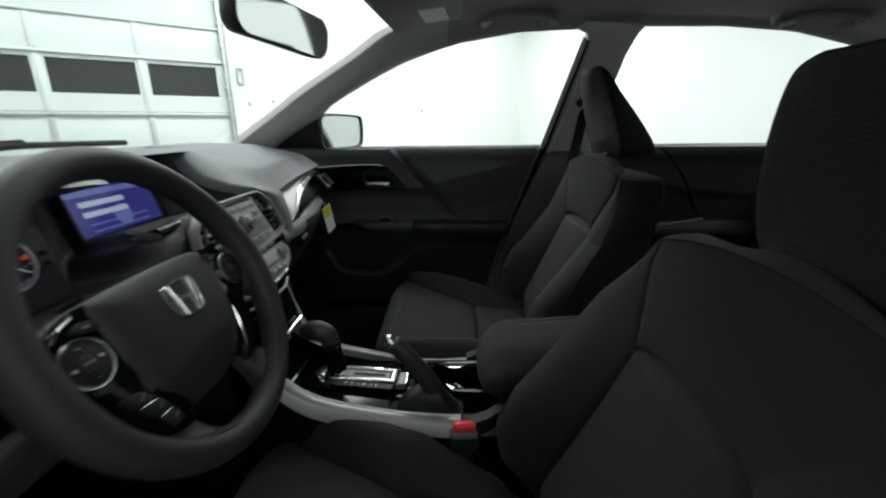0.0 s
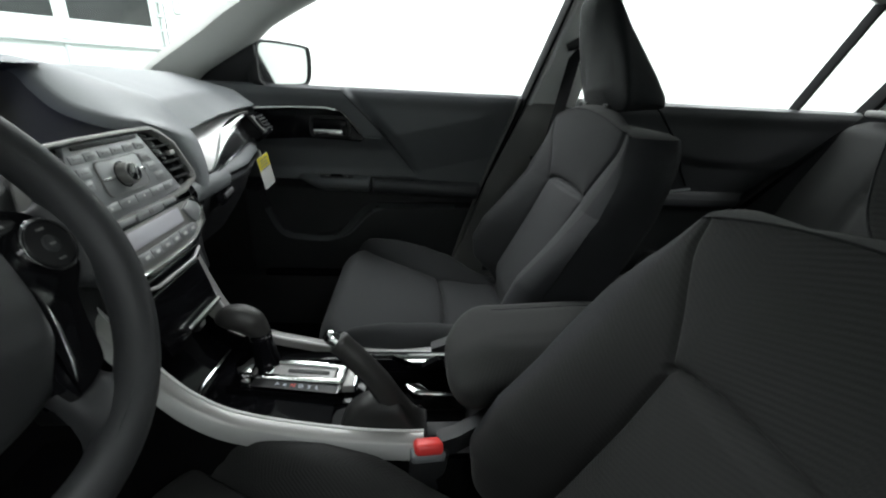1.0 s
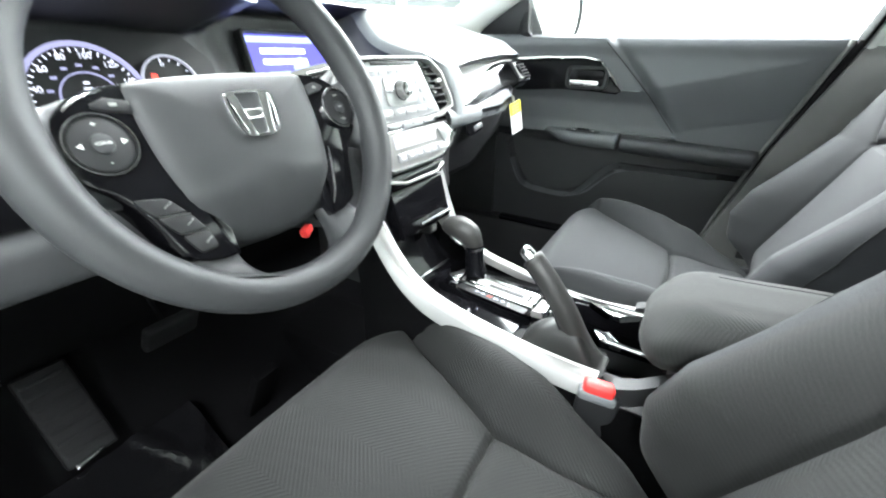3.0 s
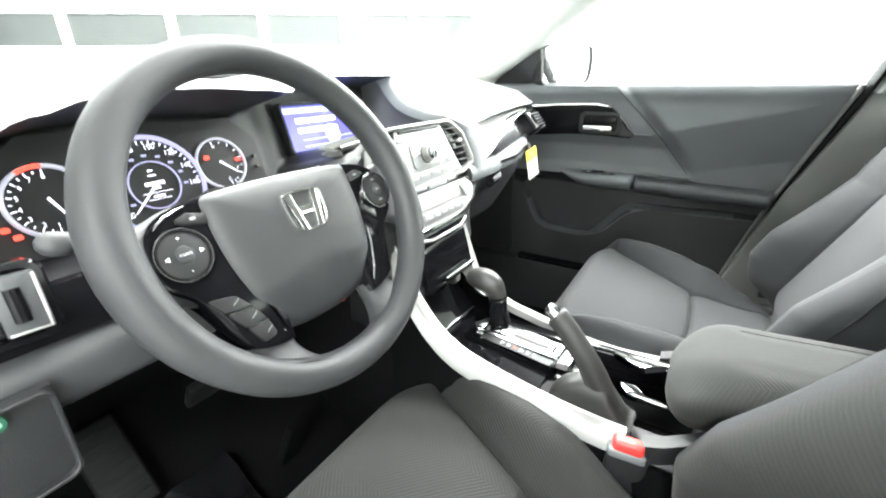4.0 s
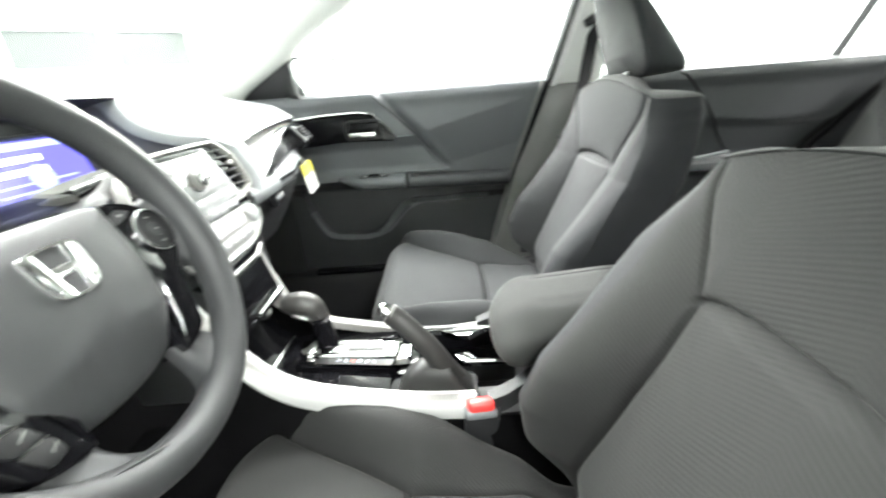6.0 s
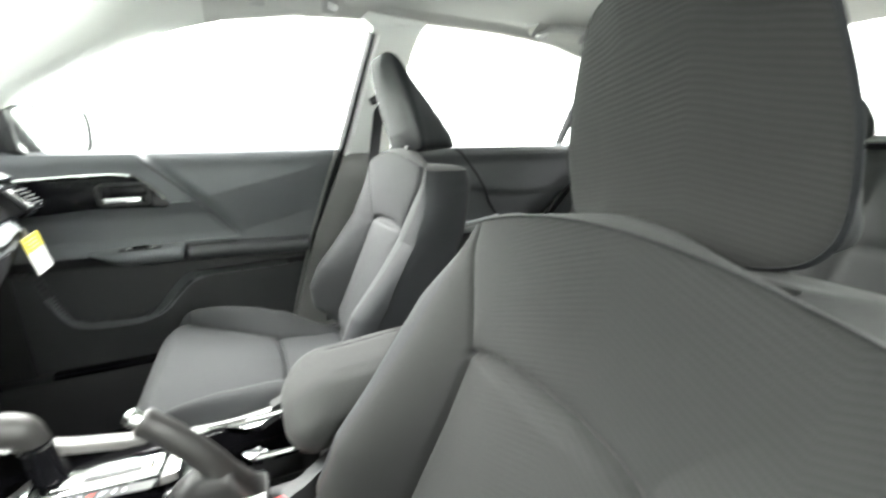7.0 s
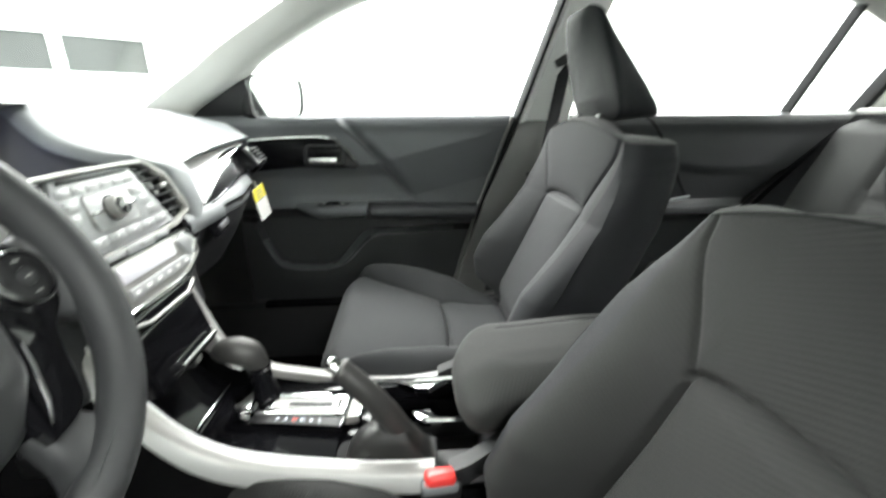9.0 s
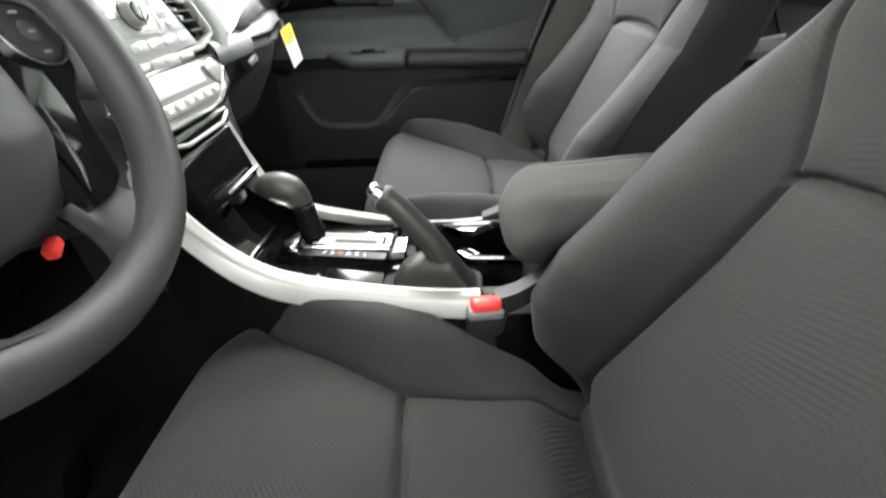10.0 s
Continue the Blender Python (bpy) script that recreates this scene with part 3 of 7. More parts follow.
def door_y(x, z):
    """Inner face of the front passenger door."""
    y = 0.744
    # belt roll
    y -= 0.008 * math.exp(-((z - 0.948) / 0.018) ** 2)
    d = x - curve(CREASE, z)
    if z > 0.70:
        # front piece stands proud of the insert, with a slanting edge band
        w = 0.006 + 0.020 * smooth(0.86, 0.965, z)
        front = smooth(w, 0.0, d)
        y -= 0.016 * front * smooth(0.826, 0.836, z)
        y -= 0.006 * smooth(0.004, -0.004, d) * smooth(0.836, 0.826, z)
        # insert folded along a rising line
        zf = 0.838 + 0.24 * (x - 0.065)
        ridge = max(0.0, 1 - (z - zf) / 0.15) if z > zf else max(0.0, 1 - (zf - z) / 0.13)
        y -= 0.030 * ridge * smooth(0.0, 0.05, d) * smooth(0.50, 0.36, x)
        # hollow under the trim strip
        y += 0.018 * smooth(0.830, 0.79, z) * smooth(0.70, 0.74, z) * smooth(0.03, -0.02, d)
    else:
        y += 0.035 * smooth(0.70, 0.66, z)
        zb = curve(POCKET, x)
        w = 0.008 + 0.020 * smooth(-0.09, -0.04, x) * smooth(0.05, 0.0, x)
        y -= 0.040 * smooth(zb + 0.003, zb - w, z)
        y += 0.020 * smooth(0.50, 0.34, z)
    return y


pdoor = thing("front_passenger_door", (0.05, 0.76, 0.30), "charcoal vinyl inner panel of the closed front passenger door", "car door")
bm = bmesh.new()
xs, zs = span(-0.45, 0.487, 190), span(0.33, 0.966, 140)
rows = []
for z in zs:
    row = []
    for x in xs:
        xe = curve([(0.33, 0.275), (0.48, 0.312), (0.70, 0.378), (0.966, 0.484)], z)
        xx = -0.45 + (x + 0.45) * (xe + 0.45) / 0.937
        row.append(Vector((xx, door_y(xx, z), z)))
    rows.append(row)
rows.append([p + Vector((0, 0.012, 0.008)) for p in rows[-1]])
rows.append([p + Vector((0, 0.022, -0.002)) for p in rows[-1]])
slab(bm, rows, (0, 0.06, 0))
# below the armrest a darker material puts the shade into the panel's colour
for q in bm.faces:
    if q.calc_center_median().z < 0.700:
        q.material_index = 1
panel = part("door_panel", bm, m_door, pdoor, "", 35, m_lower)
# pocket rim: flat band sweeping up the map pocket, coloured pale as if lit
rim = spline([(-0.300, 0, 0.600), (-0.275, 0, 0.545), (-0.250, 0, 0.517), (-0.20, 0, 0.506), (-0.108, 0, 0.504), (-0.068, 0, 0.526), (-0.03, 0, 0.570), (0.008, 0, 0.608), (0.04, 0, 0.618), (0.083, 0, 0.620), (0.137, 0, 0.620), (0.30, 0, 0.624)], 8)
rows = []
for i, p in enumerate(rim):
    t = (rim[min(i + 1, len(rim) - 1)] - rim[max(i - 1, 0)]).normalized()
    n = Vector((t.z, 0, -t.x))
    w = 0.007 + 0.019 * smooth(-0.10, -0.04, p.x) * smooth(0.10, 0.0, p.x)
    row = []
    for k in (-0.15, 0.0, 0.5, 1.0):
        q = p + n * (w * k)
        row.append(Vector((q.x, door_y(q.x, q.z) - (0.003 if k >= 0 else -0.004), q.z)))
    rows.append(row)
part("pocket_rim", slab(bmesh.new(), rows, (0, 0.004, 0)), m_door, pdoor, "flat rim of the map pocket, lit tone in its colour")


def ledge_part(name, x0, x1, mat, label, tip0, tip1, dz=0.0, dy=0.0):
    """One piece of the door's armrest ledge between x0 and x1."""
    rows = []
    for x in span(x0, x1, 40):
        f = smooth(x0 - 0.001, x0 + tip0, x) * smooth(x1 + 0.001, x1 - tip1, x)
        top = 0.714 + dz - 0.010 * smooth(-0.05, 0.38, x)
        out = 0.012 + (0.046 + dy) * f ** 0.5
        hgt = 0.012 + 0.030 * f ** 0.7
        yb = 0.760
        yf = 0.750 - out
        rows.append([Vector((x, yb, top + 0.004)), Vector((x, yf + out * 0.55, top + 0.001)), Vector((x, yf + 0.012, top - 0.003)), Vector((x, yf + 0.003, top - 0.009)), Vector((x, yf, top - hgt * 0.5)), Vector((x, yf + 0.005, top - hgt * 0.86)), Vector((x, yf + 0.016, top - hgt)), Vector((x, yb + 0.02, top - hgt * 1.02))])
    vsr = grid(bm := bmesh.new(), rows)
    bm.faces.new(vsr[0])
    bm.faces.new(vsr[-1])
    return part(name, bm, mat, pdoor, label, 50)


ledge_part("armrest", -0.200, 0.030, m_door, "smooth armrest front with switch", 0.10, 0.001, 0.0, -0.003)
ledge_part("armrest_pad", 0.031, 0.380, m_rear_door, "dark padded armrest top", 0.006, 0.02, -0.002, 0.004)
part("pull_cup", plate(bmesh.new(), rrect(0.13, 0.030, 0.010), basis((0.100, 0.728, 0.709), (1, 0, -0.02), (0, 0.06, 1)), 0.004, 0.002), m_plastic, pdoor, "dark pull cup")
part("cup_edge", box(bmesh.new(), (0.100, 0.742, 0.716), (0.15, 0.008, 0.010), None, 0.003), m_door, pdoor, "raised edge of the pull cup")
part("switch_plate", plate(bmesh.new(), rrect(0.10, 0.032, 0.012), basis((-0.075, 0.722, 0.713), (1, 0, 0), (0, -0.03, 1)), 0.003, 0.001), m_plastic, pdoor, "window switch plate")
sw = part("window_switch", box(bmesh.new(), (-0.075, 0.722, 0.718), (0.036, 0.012, 0.007), None, 0.002), m_gloss, pdoor)
for dx in (-0.028, 0.03):
    part("switch_mark", box(bmesh.new(), (-0.075 + dx, 0.720, 0.7165), (0.008, 0.003, 0.001)), m_white, pdoor, "small white symbol bar")
# stitched lines: round the insert, and the bright edge under the trim strip
line = [(x, z) for x, z in ((-0.045, 0.955), (-0.02, 0.930), (0.068, 0.842), (0.12, 0.780), (0.165, 0.728))]
line = [Vector((p.x, door_y(p.x, p.z) - 0.0005, p.z)) for p in spline([(x, 0, z) for x, z in line], 6)]
part("insert_seam", tube(bmesh.new(), line, 0.0018, 6), m_plastic, pdoor, "dark seam line")
line = [Vector((x, door_y(x, 0.8335) - 0.001, 0.8335)) for x in span(-0.25, 0.060, 24)]
part("step_edge", tube(bmesh.new(), line, 0.0022, 6), m_dash, pdoor, "pale step edge")
# gloss trim strip and door handle
M = basis((0, 0.722, 0), (1, 0, 0), (0, -1, 0.05))
strip = [(-0.30, 0.905), (-0.10, 0.912), (-0.055, 0.905), (0.012, 0.832), (0.0, 0.822), (-0.06, 0.826), (-0.16, 0.828), (-0.30, 0.818)]
part("gloss_strip", plate(bmesh.new(), strip, basis((0, 0.728, 0), (1, 0, 0), (0, -1, 0)), 0.012, 0.004), m_gloss, pdoor, "piano black trim strip")
part("chrome_strip", tube(bmesh.new(), [(-0.30, 0.713, 0.907), (-0.20, 0.713, 0.913), (-0.10, 0.713, 0.915), (-0.055, 0.713, 0.908), (-0.02, 0.713, 0.872), (0.0, 0.714, 0.846)], 0.0065, 8, flat=0.8), m_chrome, pdoor, "chrome edge strip")
part("handle_cup", ringplate(bmesh.new(), rrect(0.118, 0.062, 0.016), rrect(0.10, 0.046, 0.012), basis((-0.086, 0.716, 0.863), (1, 0, 0), (0, -1, 0)), 0.010, 0, 0.003), m_plastic, pdoor, "black handle recess")
hb = box(bmesh.new(), (-0.09, 0.702, 0.848), (0.085, 0.012, 0.018), None, 0.005, 3)
part("handle", hb, m_chrome, pdoor, "chrome door release lever")
part("handle_bezel", box(bmesh.new(), (-0.075, 0.709, 0.872), (0.075, 0.008, 0.022), None, 0.003), m_gloss, pdoor)
part("door_edge", tube(bmesh.new(), [(0.476, 0.735, 0.965), (0.378, 0.735, 0.70), (0.318, 0.74, 0.50), (0.285, 0.745, 0.36)], 0.006, 8), m_pillar_low, pdoor, "pale edge strip of the door")
part("door_seal", tube(bmesh.new(), [(0.493, 0.738, 0.965), (0.394, 0.738, 0.70), (0.334, 0.743, 0.50), (0.30, 0.748, 0.36)], 0.009, 8), m_rubber, pdoor, "black door seal")

# rear passenger door
def rdoor_y(x, z):
    y = 0.745 + 0.02 * smooth(0.8, 0.6, z)
    y -= 0.010 * math.exp(-((z - 0.945) / 0.022) ** 2)
    y -= 0.012 * smooth(0.84, 0.86, z + 0.06 * smooth(0.7, 1.2, x))
    y -= 0.04 * math.exp(-((z - 0.660) / 0.024) ** 4) * smooth(0.62, 0.72, x) * smooth(1.40, 1.25, x)
    return y


rdoor = thing("rear_passenger_door", (1.1, 0.76, 0.30), "charcoal vinyl inner panel of the closed rear door", "car door")
rows = []
for z in span(0.33, 0.966, 60):
    xe = curve([(0.33, 1.0), (0.60, 1.18), (0.70, 1.30), (0.966, 1.60)], z)
    xb = curve([(0.33, 0.45), (0.966, 0.66)], z)
    rows.append([Vector((xb + (xe - xb) * k / 60, rdoor_y(xb + (xe - xb) * k / 60, z), z)) for k in range(61)])
rows.append([p + Vector((0, 0.014, 0.008)) for p in rows[-1]])
part("door_panel", slab(bmesh.new(), rows, (0, 0.06, 0)), m_rear_door, rdoor)
part("insert_seam", tube(bmesh.new(), [(x, rdoor_y(x, z) - 0.001, z) for x, z in ((0.895, 0.962), (0.915, 0.950), (0.945, 0.918), (0.986, 0.870), (1.020, 0.815), (1.045, 0.765), (1.080, 0.715))], 0.0035, 8), m_rubber, rdoor, "dark curved seam of the door insert")
part("pull_handle", tube(bmesh.new(), [(0.86, 0.70, 0.690), (0.95, 0.695, 0.70), (1.06, 0.70, 0.715)], 0.006, 8), m_dash, rdoor, "grey pull edge")
part("door_seal", tube(bmesh.new(), [(1.612, 0.745, 0.965), (1.45, 0.742, 0.83), (1.31, 0.742, 0.69), (1.2, 0.745, 0.58)], 0.009, 8), m_rubber, rdoor, "black door seal")

# outside mirror
pm = thing("side_mirror", (-0.18, 0.90, 0.98), "black door mirror with a bright reflecting glass", "side mirror")
MM = basis((-0.226, 0.802, 1.026), (0.6, 0.8, 0.0), (0.8, -0.6, 0.03))
mo = [(-0.092, -0.042), (-0.065, -0.056), (0.05, -0.052), (0.078, -0.040), (0.086, 0.0), (0.084, 0.040), (0.066, 0.052), (-0.05, 0.056), (-0.088, 0.046), (-0.094, 0.0)]
mo = [(v.x, v.y) for v in spline([(*p, 0) for p in mo + mo[:1]], 4)[:-1]]
rows = [[MM @ Vector((a * s, b * s, z)) for a, b in mo] for s, z in ((0.97, -0.004), (0.985, 0.008), (1.07, 0.010), (1.14, -0.004), (1.14, -0.03), (1.0, -0.07), (0.6, -0.10))]
bm = bmesh.new()
vsr = grid(bm, rows, close_v=True)
bm.faces.new(vsr[-1])
part("housing", bm, m_plastic, pm, "black mirror housing")
part("glass", plate(bmesh.new(), mo, MM, 0.003, 0, -0.006), m_mirror, pm, "mirror glass")
part("foot", box(bmesh.new(), (-0.285, 0.80, 0.965), (0.06, 0.09, 0.035), pose(0, 0, 0, 0, 0, 10), 0.01), m_plastic, pm)

# driver side behind the open front door: closed rear door, pillars and glass
bm = box(bmesh.new(), (1.25, -0.80, 0.63), (1.45, 0.10, 0.68), None, 0.02)
tagged(part("rear_driver_door", bm, m_door), "charcoal vinyl rear door of the driver side", "car door", kind="structure")
for nm, poly in (("pillar_middle_driver", [(0.52, 0.28), (0.62, 0.28), (0.66, 1.1), (0.735, 1.335), (0.60, 1.345), (0.54, 0.95)]), ("pillar_rear_driver", [(1.55, 0.93), (2.3, 0.93), (2.3, 1.05), (1.85, 1.20), (1.66, 1.27), (1.60, 1.17)])):
    m = Matrix(((1, 0, 0, 0), (0, 0.4306, 1, -(0.755 + 0.97 * 0.4306 + 0.02)), (0, 1, -0.43, 0), (0, 0, 0, 1)))
    tagged(part(nm, plate(bmesh.new(), poly, m, 0.045, 0.006), m_pillar), "light grey plastic pillar trim", "pillar trim", kind="structure")
bm = box(bmesh.new(), (2.2, 0, 0.62), (0.05, 1.6, 0.72))
tagged(part("rear_bulkhead", bm, m_carpet), "black carpeted panel behind the rear seat", "bulkhead", kind="structure")

# ---- seats ----
def seam(d, depth=0.007, width=0.0045, puff=0.008):
    """Relief of a sewn seam at the distance d: a groove and the pillow beside it."""
    return -depth * math.exp(-(d / width) ** 2) - puff * math.exp(-d / 0.022)


def seg_dist(px, py, pts):
    best = 9.0
    for (ax, ay), (bx, by) in zip(pts, pts[1:]):
        dx, dy = bx - ax, by - ay
        t = max(0, min(1, ((px - ax) * dx + (py - ay) * dy) / (dx * dx + dy * dy)))
        best = min(best, math.hypot(px - ax - t * dx, py - ay - t * dy))
    return best


def grid_ob(rows):
    bm = bmesh.new()
    grid(bm, rows)
    return bm


def lanes(n, at, near):
    """n steps from 0 to 1, drawn together round the place at."""
    out = [i / n for i in range(n + 1)]
    return sorted(set([round(x, 5) for x in out] + [round(at + k * near, 5) for k in range(-5, 6) if 0 < at + k * near < 1]))


# plan of the cushion: distance from the cross seam, half-width of the middle panel, rise of the bolster, outer half-width
PANEL = [(-0.30, 0.262), (-0.235, 0.240), (-0.156, 0.203), (-0.085, 0.171), (-0.058, 0.157), (0.0, 0.127), (0.08, 0.126), (0.25, 0.132)]
RISE = [(-0.28, 0.012), (-0.235, 0.022), (-0.19, 0.036), (-0.13, 0.047), (-0.04, 0.049), (0.03, 0.038), (0.08, 0.016), (0.14, -0.006), (0.25, -0.02)]
OUTER = [(-0.30, 0.235), (-0.262, 0.248), (-0.22, 0.264), (-0.10, 0.272), (0.0, 0.268), (0.07, 0.252), (0.14, 0.225), (0.25, 0.205)]


def cushion(yc, xt, zt, tilt):
    """Seat cushion; the cross seam lies at xt, zt."""
    bm = bmesh.new()
    a_lanes = lanes(56, 0.62, 0.006)
    a_lanes = [-a for a in reversed(a_lanes[1:])] + a_lanes
    nose, back = xt - 0.276, xt + 0.235
    rad = 0.050
    path = []
    for k in range(14):
        path.append((nose + 0.012 * (1 - k / 13), zt - 0.150 + (0.150 - rad) * k / 13 - 0.006, 0.0))
    for k in range(1, 13):
        a = k / 12 * math.pi / 2
        path.append((nose + rad * (1 - math.cos(a)), zt - rad + rad * math.sin(a) - 0.006 * (1 - math.sin(a)), math.sin(a)))
    xs = sorted(set([round(x, 4) for x in span(nose + rad + 0.005, back, 60)] + [round(xt + k * 0.003, 4) for k in range(-6, 7)]))
    path += [(x, zt, 1.0) for x in xs]
    rows = []
    for px, pz, top in path:
        dx = px - xt
        sv, w = curve(PANEL, dx), curve(OUTER, dx)
        sv = min(sv, w - 0.028)
        up = tilt * min(1.0, max(0.0, -dx / 0.24)) - 0.014 * smooth(0.0, 0.12, dx) - 0.050 * smooth(0.135, 0.215, dx)
        rise = curve(RISE, dx)
        row = []
        for a in a_lanes:
            aa = abs(a)
            v = sv * aa / 0.62 if aa < 0.62 else sv + (w - sv) * (aa - 0.62) / 0.38
            b = max(0.0, (v - sv) / (w - sv))
            h = rise * math.sin(min(1.0, b / 0.52) * math.pi / 2) ** 1.3
            if b > 0.52:
                k = (b - 0.52) / 0.48
                h -= 0.085 * (1 - math.sqrt(max(0.0, 1 - k * k)))
            groove = seam(abs(v - sv) + 0.0035 * smooth(0.0, 0.10, dx))
            if v < sv + 0.001:
                groove = min(groove, seam(abs(dx + 0.006 * (v / sv) ** 2), 0.011, 0.0045, 0.009) - (0.004 if dx > 0 else 0))
            swell = 0.007 * (1 - (v / sv) ** 2) if v < sv else 0.0
            cx = 0.030 * smooth(0.55, 1.0, v / w) ** 2 * (1 - smooth(-0.276, -0.16, dx))
            row.append(Vector((px + cx, yc + (v if a > 0 else -v), pz + up + (h + groove + swell) * top)))
        rows.append(row)
    full = []
    for r in rows:
        a, b = r[0], r[-1]
        low = zt - 0.165
        full.append([Vector((a.x, a.y + 0.010, min(a.z, low) - 0.01)), Vector((a.x, a.y - 0.003, a.z - 0.03 if a.z - 0.03 > low else low)), *r, Vector((b.x, b.y + 0.003, b.z - 0.03 if b.z - 0.03 > low else low)), Vector((b.x, b.y - 0.010, min(b.z, low) - 0.01))])
    grid(bm, full)
    return bm


# front view of the backrest, heights from the arched seam: half-width of the face, reach of the bolster, seam, depth to the back
WIDTH = [(-0.33, 0.165), (-0.295, 0.205), (-0.26, 0.236), (-0.20, 0.254), (-0.06, 0.256), (0.03, 0.246), (0.08, 0.236), (0.12, 0.226), (0.150, 0.217), (0.162, 0.210)]
REACH = [(-0.33, -0.015), (-0.295, 0.015), (-0.26, 0.050), (-0.20, 0.082), (-0.14, 0.080), (-0.07, 0.050), (0.0, 0.024), (0.05, 0.010), (0.10, 0.002), (0.162, -0.004)]
UPRIGHT = [(-0.33, 0.145), (-0.285, 0.142), (-0.17, 0.126), (-0.075, 0.114), (0.0, 0.110), (0.033, 0.132), (0.078, 0.163), (0.112, 0.183), (0.13, 0.19), (0.2, 0.20)]
DEPTH = [(-0.33, 0.085), (-0.04, 0.090), (0.02, 0.092), (0.09, 0.096), (0.162, 0.098)]
BROAD = [(-0.33, 0.18), (-0.26, 0.240), (-0.20, 0.258), (0.06, 0.258), (0.11, 0.252), (0.14, 0.243), (0.162, 0.228)]


def backrest(t, yc, xa, za, slope, upper, tall, plain_side, cloth, side_cloth):
    """A backrest whose arched seam lies at xa, za; its front, its side and back cover, and its top."""
    arch = [(0.0, -0.112), (0.007, -0.09), (0.012, -0.05), (0.013, 0.0), (0.012, 0.05), (0.007, 0.09), (0.0, 0.112)]
    if plain_side:
        # the outer end of the arch runs on into the bolster
        arch = [(-0.15, -0.205), (-0.10, -0.190), (-0.055, -0.166), (-0.024, -0.140)] + arch
    hs = sorted(set([round(h, 4) for h in span(-0.33, 0.162, 110)] + [round(0.003 * k, 4) for k in range(-3, 8)]))
    a_lanes = lanes(60, 0.60, 0.007)
    a_lanes = [-a for a in reversed(a_lanes[1:])] + a_lanes
    front, rings = [], []
    for h in hs:
        rise = h * tall if h > 0 else h
        z = za + rise
        x0 = xa - 0.008 + rise * (upper if h > 0 else slope) + 0.030 * smooth(-0.245, -0.32, h) - 0.10 * max(0.0, h - 0.05) ** 1.2
        w, reach, sv, deep = curve(WIDTH, h), curve(REACH, h), curve(UPRIGHT, h), curve(DEPTH, h) * (1 - 0.12 * smooth(-0.04, 0.10, h) if plain_side else 1)
        inner = min(sv, w - 0.012)
        outer_sv = min(sv + 0.055 * smooth(0.03, -0.06, h), w - 0.030) if plain_side and h < 0.03 else inner
        row = []
        for a in a_lanes:
            aa = abs(a)
            sv = outer_sv if a < 0 else inner
            v = sv * aa / 0.60 if aa < 0.60 else sv + (w - sv) * (aa - 0.60) / 0.40
            b = max(0.0, (v - sv) / (w - sv))
            x = x0 - reach * math.sin(min(1.0, b / 0.62) * math.pi / 2) ** 1.2
            if b > 0.62:
                k = (b - 0.62) / 0.38 * (1 - 0.30 * smooth(-0.12, 0.03, h))
                x += (0.018 + 0.35 * max(0.0, reach)) * (1 - math.sqrt(max(0.0, 1 - k * k)))
            sv_ = v if a > 0 else -v
            d = seg_dist(h, sv_, arch) if -0.20 < h < 0.08 and v < 0.24 else 1.0
            g = min(0.0 if plain_side and a < 0 else 0.65 * seam(abs(v - sv)), seam(d, 0.008))
            x -= g + (0.008 * (1 - (v / sv) ** 2) if v < sv and h < 0.0 else 0.0)
            row.append(Vector((x, yc + sv_, z - 0.030 * (v / 0.195) ** 2 * smooth(0.02, 0.162, h))))
        front.append(row)
        l, q = row[0], row[-1]
        xm = max(x0 + deep, q.x + 0.02)
        ring = []
        zr = z - (0.028 if plain_side else 0.035) * smooth(0.06, 0.162, h)
        wide = max(curve(BROAD, h), w + 0.004)
        for e, s in ((q, 1), (l, -1)):
            b0 = Vector((xm, yc + s * wide, zr))
            b1, b2 = b0 + Vector((-0.014, -s * 0.001, 0)), b0 + Vector((0.0, -s * 0.020, 0))
            out = Vector((0, s * (0.006 + 0.006 * smooth(-0.05, 0.06, h)), 0))
            side = [e, e.lerp(b1, 0.06) + out * 0.3, e.lerp(b1, 0.18) + out * 0.75, e.lerp(b1, 0.38) + out, e.lerp(b1, 0.68) + out * 0.8, b1, b0 + Vector((-0.003, -s * 0.006, 0)), b2, Vector((xm + 0.006, yc + s * wide * 0.45, zr))]
            ring.append(side)
        rings.append(ring[0] + ring[1][::-1])
    bm = grid_ob(front)
    bm.faces.index_update()
    n = len(a_lanes) - 1
    # outer bolster past the crest takes the side cloth with its painted shade
    for q in bm.faces:
        j = q.index % n
        if abs(a_lanes[j] + a_lanes[j + 1]) / 2 > 0.87:
            q.material_index = 1
    part("backrest", bm, cloth, t, "ribbed charcoal cloth backrest", 70, side_cloth)
    part("back_shell", grid_ob(rings), side_cloth, t, "smooth cloth side and back cover, shade in its dark colour", 70)
    # plain cloth top, falling away to the rear, its light put into a paler colour
    loop = front[-1] + rings[-1][1:-1]
    cx = (front[-1][len(a_lanes) // 2].x + rings[-1][8].x) / 2
    dome = []
    for k, rise in ((1.0, 0.0), (0.96, 0.0022), (0.90, 0.0046), (0.80, 0.0072), (0.6, 0.0095), (0.35, 0.010), (0.1, 0.010)):
        dome.append([Vector((cx + (p.x - cx) * k, yc + (p.y - yc) * (1 - (1 - k) * 0.45), p.z + rise * (0.35 if plain_side else 1))) for p in loop])
    bm = bmesh.new()
    vs = grid(bm, dome, close_v=True)
    bm.faces.new(vs[-1])
    part("top_cover", bm, m_fabric_plain, t, "plain cloth top of the backrest, lit tone in its colour", 70)
    pts = [p + Vector((-0.0005, 0, 0.0005)) for p in front[-1][::3]]
